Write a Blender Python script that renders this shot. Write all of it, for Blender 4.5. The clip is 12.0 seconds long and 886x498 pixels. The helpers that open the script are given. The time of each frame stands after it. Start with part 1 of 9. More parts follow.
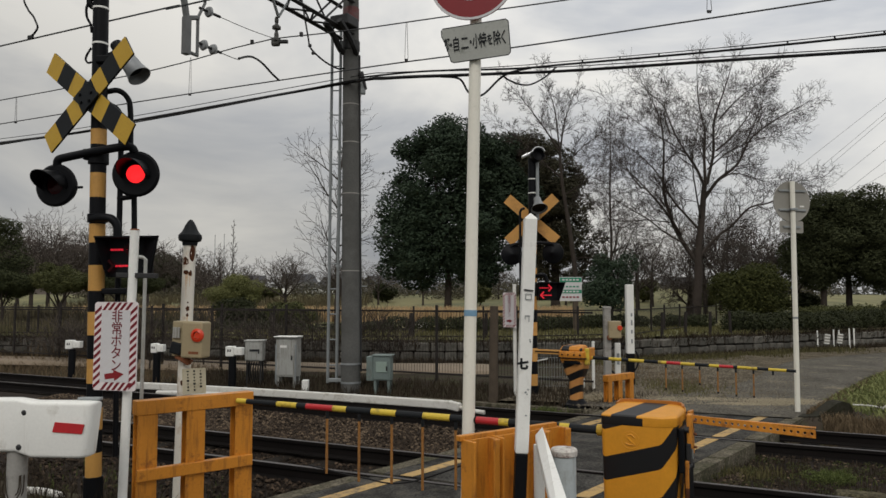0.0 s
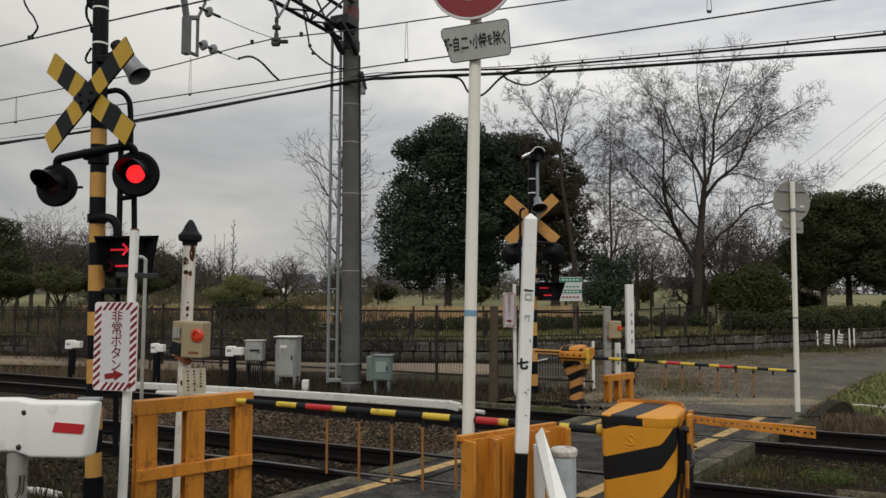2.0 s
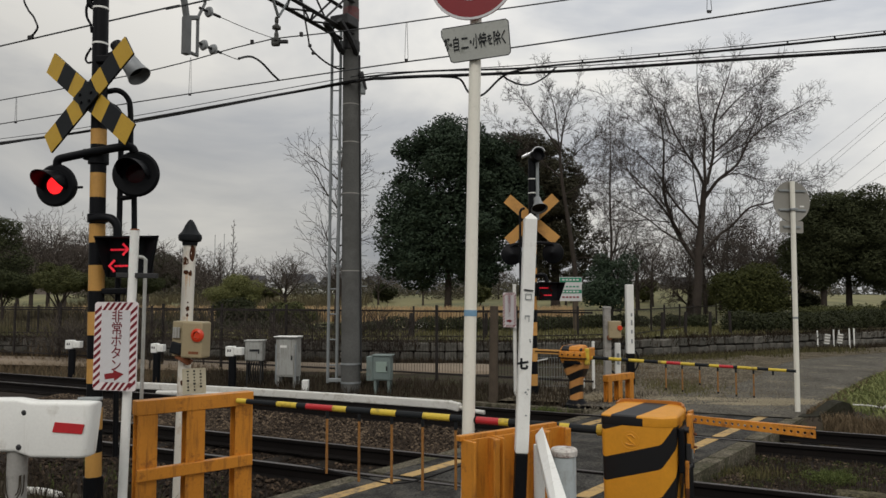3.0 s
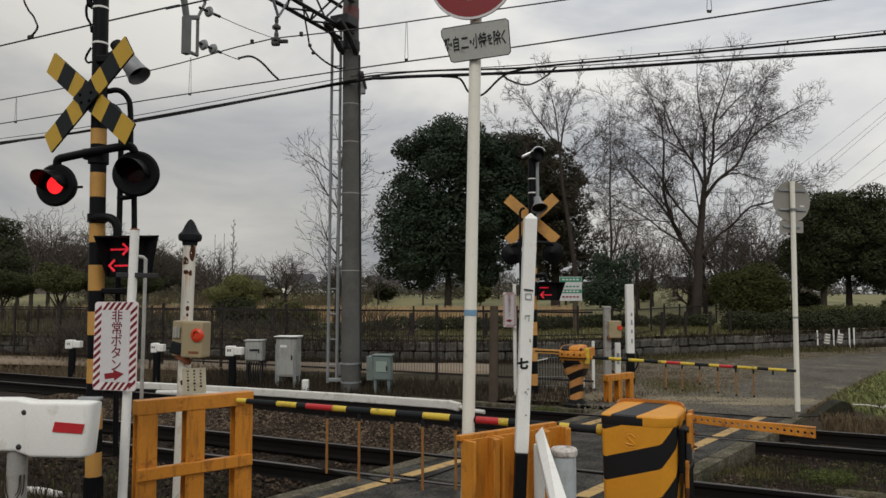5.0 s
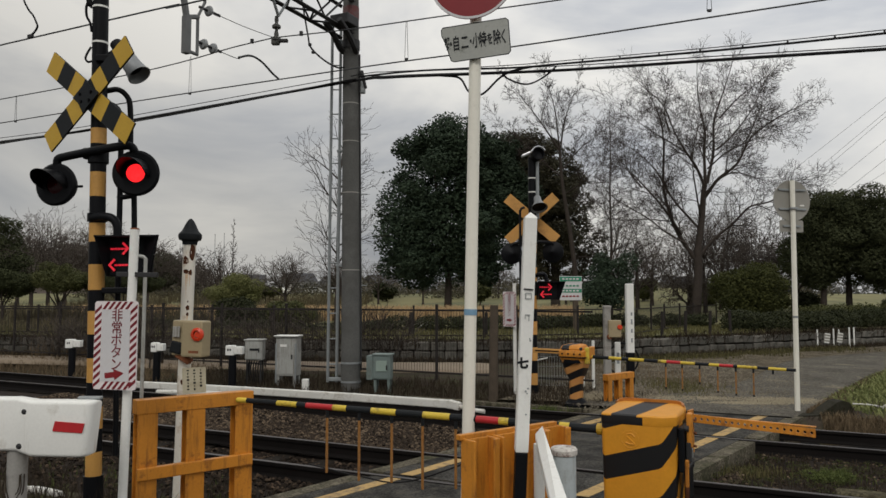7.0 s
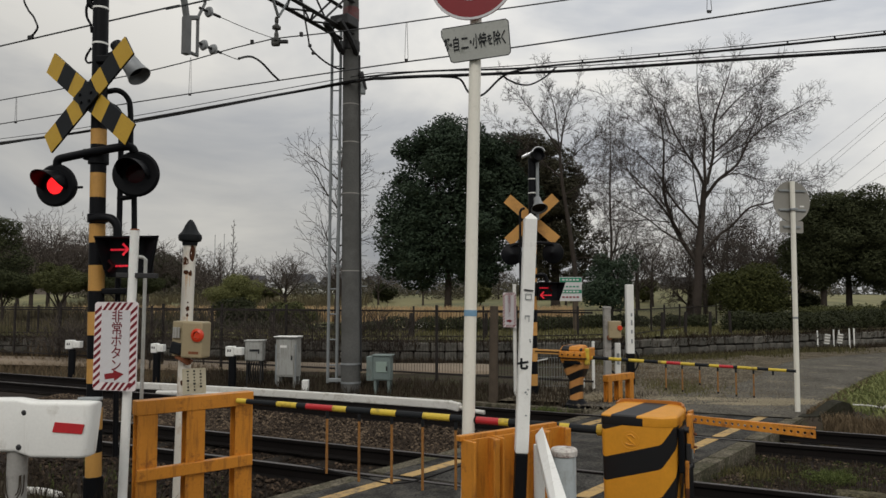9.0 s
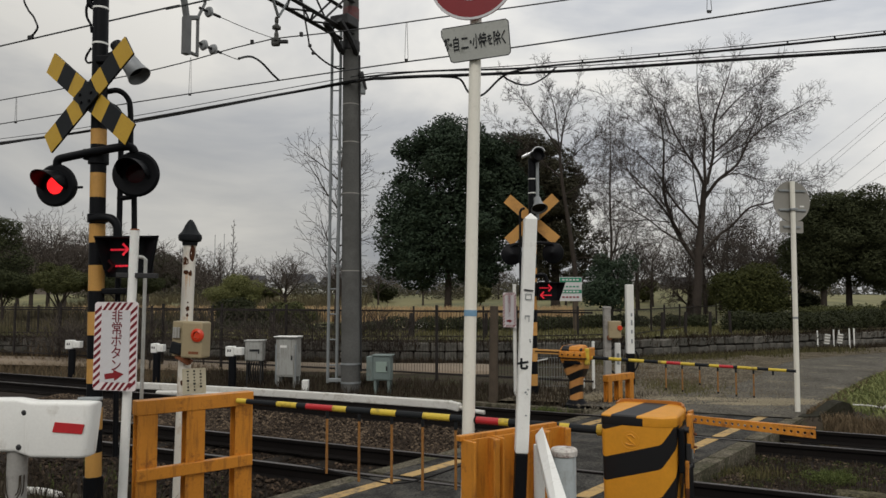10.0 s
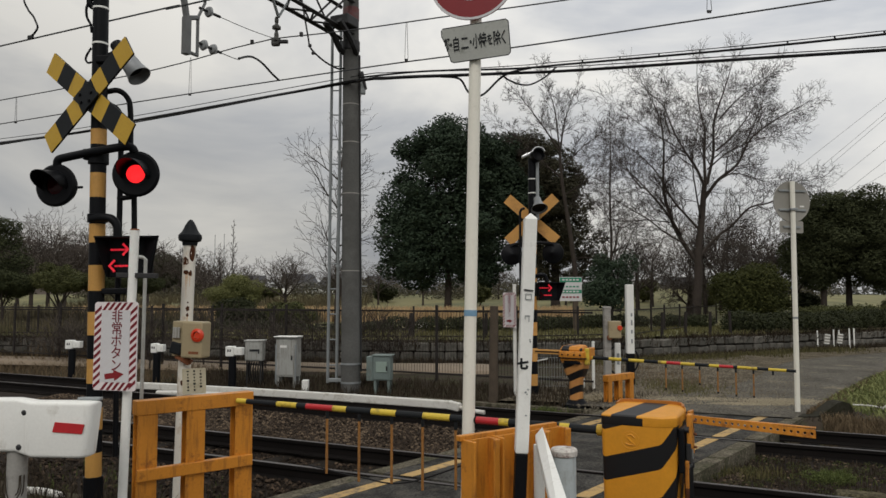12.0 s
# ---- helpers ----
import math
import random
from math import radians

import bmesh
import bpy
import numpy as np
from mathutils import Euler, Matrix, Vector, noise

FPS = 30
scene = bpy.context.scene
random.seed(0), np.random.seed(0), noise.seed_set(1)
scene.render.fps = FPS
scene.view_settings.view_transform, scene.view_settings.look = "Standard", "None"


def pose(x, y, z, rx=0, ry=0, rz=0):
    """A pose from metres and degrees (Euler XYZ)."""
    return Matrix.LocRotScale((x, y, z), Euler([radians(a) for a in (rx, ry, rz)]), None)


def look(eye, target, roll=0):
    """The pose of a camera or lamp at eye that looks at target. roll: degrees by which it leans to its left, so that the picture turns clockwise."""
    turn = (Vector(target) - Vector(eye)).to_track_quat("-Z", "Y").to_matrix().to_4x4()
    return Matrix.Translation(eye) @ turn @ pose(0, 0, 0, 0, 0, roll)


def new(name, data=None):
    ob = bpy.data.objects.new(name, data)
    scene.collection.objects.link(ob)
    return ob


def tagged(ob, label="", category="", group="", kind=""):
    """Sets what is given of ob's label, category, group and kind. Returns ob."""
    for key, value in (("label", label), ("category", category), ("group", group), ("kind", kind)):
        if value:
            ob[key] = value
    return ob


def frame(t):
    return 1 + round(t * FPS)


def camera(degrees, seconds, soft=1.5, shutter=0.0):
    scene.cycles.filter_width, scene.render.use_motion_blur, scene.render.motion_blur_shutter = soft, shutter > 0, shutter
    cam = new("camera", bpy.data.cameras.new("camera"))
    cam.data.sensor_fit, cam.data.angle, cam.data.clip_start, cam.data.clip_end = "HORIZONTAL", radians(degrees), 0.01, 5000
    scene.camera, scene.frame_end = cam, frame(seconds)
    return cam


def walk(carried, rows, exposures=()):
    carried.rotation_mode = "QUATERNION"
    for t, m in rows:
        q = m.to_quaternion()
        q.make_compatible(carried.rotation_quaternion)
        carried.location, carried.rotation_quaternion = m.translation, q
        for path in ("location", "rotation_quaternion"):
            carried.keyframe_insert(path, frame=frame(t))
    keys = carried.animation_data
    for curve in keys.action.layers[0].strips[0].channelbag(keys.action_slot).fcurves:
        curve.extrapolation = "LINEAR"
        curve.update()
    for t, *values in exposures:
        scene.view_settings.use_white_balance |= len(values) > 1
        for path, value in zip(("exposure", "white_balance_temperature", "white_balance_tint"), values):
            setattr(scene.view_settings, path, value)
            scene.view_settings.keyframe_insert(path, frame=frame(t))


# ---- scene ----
# camera: on a steady support, with a slight sag and return in the middle
cam = camera(62, 12.0)
PITCH = 93.684
walk(cam, [(0.0, pose(0, 0, 1.7, PITCH)), (3.0, pose(0, 0, 1.7, PITCH)), (4.8, pose(0, 0, 1.7, PITCH - 0.015)),
           (5.4, pose(0, 0, 1.7, PITCH - 0.035)), (6.0, pose(0, 0, 1.7, PITCH - 0.066)), (7.2, pose(0, 0, 1.7, PITCH - 0.066)),
           (8.8, pose(0, 0, 1.7, PITCH)), (12.0, pose(0, 0, 1.7, PITCH))],
     exposures=[(0.0, -0.03), (2.0, 0.02), (3.0, 0.0), (5.5, -0.03), (9.0, -0.03), (10.5, 0.0), (12.0, -0.01)])

# ---- light: overcast late-winter sky, brighter to the upper right ----
world = bpy.data.worlds.new("overcast")
scene.world = world
world.use_nodes = True
wn, wl = world.node_tree.nodes, world.node_tree.links
wn.clear()


def wnode(kind, **values):
    n = wn.new(kind)
    for key, value in values.items():
        n.inputs[key].default_value = value
    return n


w_out = wn.new("ShaderNodeOutputWorld")
w_bg = wnode("ShaderNodeBackground", Strength=1.0)
w_sky = wn.new("ShaderNodeTexSky")
w_sky.sky_type, w_sky.sun_disc = "NISHITA", False
w_sky.sun_elevation, w_sky.sun_rotation = radians(43), radians(192)
w_sky.air_density, w_sky.dust_density = 1.0, 4.0
w_dim = wn.new("ShaderNodeVectorMath")
w_dim.operation = "SCALE"
w_dim.inputs["Scale"].default_value = 0.06
w_co = wn.new("ShaderNodeTexCoord")
w_map = wn.new("ShaderNodeMapping")
w_map.inputs["Scale"].default_value = (1.0, 1.0, 2.6)
w_map.inputs["Location"].default_value = (0.35, 0.0, -0.43)
w_noise = wnode("ShaderNodeTexNoise", Scale=1.9, Detail=6.0, Roughness=0.55, Distortion=0.5)
w_ramp = wn.new("ShaderNodeValToRGB")
w_ramp.color_ramp.elements[0].position, w_ramp.color_ramp.elements[0].color = 0.39, (0.57, 0.588, 0.618, 1)
w_ramp.color_ramp.elements[1].position, w_ramp.color_ramp.elements[1].color = 0.63, (1.05, 1.02, 0.95, 1)
# the thin bright part of the cloud lies towards the sun
w_dot = wn.new("ShaderNodeVectorMath")
w_dot.operation = "DOT_PRODUCT"
w_dot.inputs[1].default_value = (0.42, 0.15, 1.25)
w_range = wnode("ShaderNodeMapRange", **{"From Min": 0.19, "From Max": 0.86, "To Min": 0.58, "To Max": 1.27})
w_mul = wn.new("ShaderNodeVectorMath")
w_mul.operation = "SCALE"
w_mix = wn.new("ShaderNodeMix")
w_mix.data_type = "RGBA"
w_mix.inputs["Factor"].default_value = 0.9
wl.new(w_co.outputs["Generated"], w_map.inputs["Vector"])
wl.new(w_map.outputs["Vector"], w_noise.inputs["Vector"])
wl.new(w_noise.outputs["Fac"], w_ramp.inputs["Fac"])
wl.new(w_co.outputs["Generated"], w_dot.inputs[0])
wl.new(w_dot.outputs["Value"], w_range.inputs["Value"])
wl.new(w_ramp.outputs["Color"], w_mul.inputs[0])
wl.new(w_range.outputs["Result"], w_mul.inputs["Scale"])
wl.new(w_sky.outputs["Color"], w_dim.inputs[0])
wl.new(w_dim.outputs["Vector"], w_mix.inputs["A"])
wl.new(w_mul.outputs["Vector"], w_mix.inputs["B"])
wl.new(w_mix.outputs["Result"], w_bg.inputs["Color"])
wl.new(w_bg.outputs["Background"], w_out.inputs["Surface"])

sun_data = bpy.data.lights.new("sun", "SUN")
sun_data.energy, sun_data.angle, sun_data.color = 0.9, radians(25), (1.0, 0.96, 0.9)
sun = new("sun", sun_data)
sun.matrix_basis = look((-5, -24, 23), (0, 0, 0))

# ---- materials ----


def mat(name, base, rough=0.6, metal=0.0, var=0.25, scale=6.0, dirt=None, amount=0.4, bump=0.15, fine=60.0, spread=0.0, dirt_scale=3.0, coat=0.0, speckle=0.0, streak=None, runs=0.62):
    """Surface with two scales of variation, optional stains (dirt), grime that has run down (streak) and fine relief; spread varies it from object to object."""
    m = bpy.data.materials.new(name)
    m.use_nodes = True
    n, l = m.node_tree.nodes, m.node_tree.links
    b = n["Principled BSDF"]
    co = n.new("ShaderNodeTexCoord")
    big, small = n.new("ShaderNodeTexNoise"), n.new("ShaderNodeTexNoise")
    big.inputs["Scale"].default_value, big.inputs["Detail"].default_value = scale, 4.0
    small.inputs["Scale"].default_value, small.inputs["Detail"].default_value = fine, 3.0
    for t in (big, small):
        l.new(co.outputs["Object"], t.inputs["Vector"])
    add = n.new("ShaderNodeMath")
    add.operation = "MULTIPLY_ADD"
    add.inputs[1].default_value = 0.6
    l.new(big.outputs["Fac"], add.inputs[0])
    half = n.new("ShaderNodeMath")
    half.operation = "MULTIPLY"
    half.inputs[1].default_value = 0.4
    l.new(small.outputs["Fac"], half.inputs[0])
    l.new(half.outputs[0], add.inputs[2])
    rng = n.new("ShaderNodeMapRange")
    rng.inputs["From Min"].default_value, rng.inputs["From Max"].default_value = 0.25, 0.75
    rng.inputs["To Min"].default_value, rng.inputs["To Max"].default_value = 1 - var, 1 + var
    l.new(add.outputs[0], rng.inputs["Value"])
    value = rng.outputs["Result"]
    if spread:
        info = n.new("ShaderNodeObjectInfo")
        r2 = n.new("ShaderNodeMapRange")
        r2.inputs["To Min"].default_value, r2.inputs["To Max"].default_value = 1 - spread, 1 + spread
        l.new(info.outputs["Random"], r2.inputs["Value"])
        mul = n.new("ShaderNodeMath")
        mul.operation = "MULTIPLY"
        l.new(value, mul.inputs[0])
        l.new(r2.outputs["Result"], mul.inputs[1])
        value = mul.outputs[0]
    if speckle:
        vor = n.new("ShaderNodeTexVoronoi")
        vor.inputs["Scale"].default_value = speckle
        l.new(co.outputs["Object"], vor.inputs["Vector"])
        grey = n.new("ShaderNodeSeparateColor")
        l.new(vor.outputs["Color"], grey.inputs["Color"])
        r3 = n.new("ShaderNodeMapRange")
        r3.inputs["To Min"].default_value, r3.inputs["To Max"].default_value = 0.42, 1.58
        l.new(grey.outputs["Red"], r3.inputs["Value"])
        grain = n.new("ShaderNodeMath")
        grain.operation = "MULTIPLY"
        l.new(value, grain.inputs[0])
        l.new(r3.outputs["Result"], grain.inputs[1])
        value = grain.outputs[0]
    sc = n.new("ShaderNodeVectorMath")
    sc.operation = "SCALE"
    sc.inputs[0].default_value = base
    l.new(value, sc.inputs["Scale"])
    colour = sc.outputs["Vector"]
    if dirt:
        d = n.new("ShaderNodeTexNoise")
        d.inputs["Scale"].default_value, d.inputs["Detail"].default_value, d.inputs["Roughness"].default_value = dirt_scale, 8.0, 0.7
        l.new(co.outputs["Object"], d.inputs["Vector"])
        ramp = n.new("ShaderNodeValToRGB")
        ramp.color_ramp.elements[0].position, ramp.color_ramp.elements[1].position = 0.62 - 0.3 * amount, 0.80 - 0.3 * amount
        l.new(d.outputs["Fac"], ramp.inputs["Fac"])
        mix = n.new("ShaderNodeMix")
        mix.data_type = "RGBA"
        l.new(ramp.outputs["Color"], mix.inputs["Factor"])
        l.new(colour, mix.inputs["A"])
        mix.inputs["B"].default_value = (*dirt, 1)
        colour = mix.outputs["Result"]
    if streak:
        drawn = n.new("ShaderNodeMapping")
        drawn.inputs["Scale"].default_value = (26.0, 26.0, 2.6)
        l.new(co.outputs["Object"], drawn.inputs["Vector"])
        d2 = n.new("ShaderNodeTexNoise")
        d2.inputs["Scale"].default_value, d2.inputs["Detail"].default_value, d2.inputs["Roughness"].default_value = 1.0, 6.0, 0.65
        l.new(drawn.outputs["Vector"], d2.inputs["Vector"])
        fall = n.new("ShaderNodeMapRange")
        fall.inputs["From Min"].default_value, fall.inputs["From Max"].default_value, fall.inputs["To Max"].default_value = runs - 0.08, runs + 0.12, 0.75
        l.new(d2.outputs["Fac"], fall.inputs["Value"])
        mix2 = n.new("ShaderNodeMix")
        mix2.data_type = "RGBA"
        l.new(fall.outputs["Result"], mix2.inputs["Factor"])
        l.new(colour, mix2.inputs["A"])
        mix2.inputs["B"].default_value = (*streak, 1)
        colour = mix2.outputs["Result"]
    l.new(colour, b.inputs["Base Color"])
    b.inputs["Roughness"].default_value, b.inputs["Metallic"].default_value = rough, metal
    b.inputs["Coat Weight"].default_value = coat
    b.inputs["Specular IOR Level"].default_value = 0.10 if max(base) < 0.12 and not metal else 0.35
    if bump:
        bp = n.new("ShaderNodeBump")
        bp.inputs["Strength"].default_value, bp.inputs["Distance"].default_value = bump, 0.01
        l.new(add.outputs[0], bp.inputs["Height"])
        l.new(bp.outputs["Normal"], b.inputs["Normal"])
    return m


def island_mat(name, dark, light, rough=0.8, mid=None):
    """For joined loose stuff: each island takes a colour of its own between two."""
    m = bpy.data.materials.new(name)
    m.use_nodes = True
    n, l = m.node_tree.nodes, m.node_tree.links
    b = n["Principled BSDF"]
    g = n.new("ShaderNodeNewGeometry")
    ramp = n.new("ShaderNodeValToRGB")
    ramp.color_ramp.elements[0].color, ramp.color_ramp.elements[1].color = (*dark, 1), (*light, 1)
    if mid:
        ramp.color_ramp.elements.new(0.55).color = (*mid, 1)
    co = n.new("ShaderNodeTexCoord")
    t = n.new("ShaderNodeTexNoise")
    t.inputs["Scale"].default_value = 1.2
    l.new(co.outputs["Object"], t.inputs["Vector"])
    mixv = n.new("ShaderNodeMath")
    mixv.operation = "MULTIPLY_ADD"
    mixv.inputs[1].default_value = 0.55
    l.new(g.outputs["Random Per Island"], mixv.inputs[0])
    shift = n.new("ShaderNodeMath")
    shift.operation = "MULTIPLY"
    shift.inputs[1].default_value = 0.45
    l.new(t.outputs["Fac"], shift.inputs[0])
    l.new(shift.outputs[0], mixv.inputs[2])
    l.new(mixv.outputs[0], ramp.inputs["Fac"])
    l.new(ramp.outputs["Color"], b.inputs["Base Color"])
    b.inputs["Roughness"].default_value = rough
    b.inputs["Specular IOR Level"].default_value = 0.12
    return m


def leaf_mat(name, dark, light, gloss=0.5):
    m = island_mat(name, dark, light, gloss)
    b = m.node_tree.nodes["Principled BSDF"]
    b.inputs["Transmission Weight"].default_value = 0.0
    return m


def stripe_mat(name, a, b_col, axis, period, duty=0.5, offset=0.0, rough=0.35):
    """Painted diagonal bands, in the thing's own space."""
    m = mat(name, a, rough, var=0.12, scale=9, bump=0.05)
    n, l = m.node_tree.nodes, m.node_tree.links
    b = n["Principled BSDF"]
    old = b.inputs["Base Color"].links[0].from_socket
    co = n.new("ShaderNodeTexCoord")
    d = n.new("ShaderNodeVectorMath")
    d.operation = "DOT_PRODUCT"
    d.inputs[1].default_value = axis
    l.new(co.outputs["Object"], d.inputs[0])
    o = n.new("ShaderNodeMath")
    o.inputs[1].default_value = offset
    l.new(d.outputs["Value"], o.inputs[0])
    w = n.new("ShaderNodeMath")
    w.operation = "PINGPONG"
    w.inputs[1].default_value = period / 2
    l.new(o.outputs[0], w.inputs[0])
    c = n.new("ShaderNodeMath")
    c.operation = "LESS_THAN"
    c.inputs[1].default_value = period / 2 * duty
    l.new(w.outputs[0], c.inputs[0])
    mix = n.new("ShaderNodeMix")
    mix.data_type = "RGBA"
    l.new(c.outputs[0], mix.inputs["Factor"])
    l.new(old, mix.inputs["A"])
    mix.inputs["B"].default_value = (*b_col, 1)
    l.new(mix.outputs["Result"], b.inputs["Base Color"])
    return m


def glow(name, colour, strength):
    m = bpy.data.materials.new(name)
    m.use_nodes = True
    n, l = m.node_tree.nodes, m.node_tree.links
    b = n["Principled BSDF"]
    co = n.new("ShaderNodeTexCoord")
    vor = n.new("ShaderNodeTexVoronoi")
    vor.inputs["Scale"].default_value = 55.0
    l.new(co.outputs["Object"], vor.inputs["Vector"])
    rng = n.new("ShaderNodeMapRange")
    rng.inputs["From Max"].default_value = 0.9
    rng.inputs["To Min"].default_value, rng.inputs["To Max"].default_value = strength * 1.15, strength * 0.75
    l.new(vor.outputs["Distance"], rng.inputs["Value"])
    b.inputs["Base Color"].default_value = (0.25, 0.01, 0.01, 1)
    b.inputs["Emission Color"].default_value = (*colour, 1)
    l.new(rng.outputs["Result"], b.inputs["Emission Strength"])
    return m


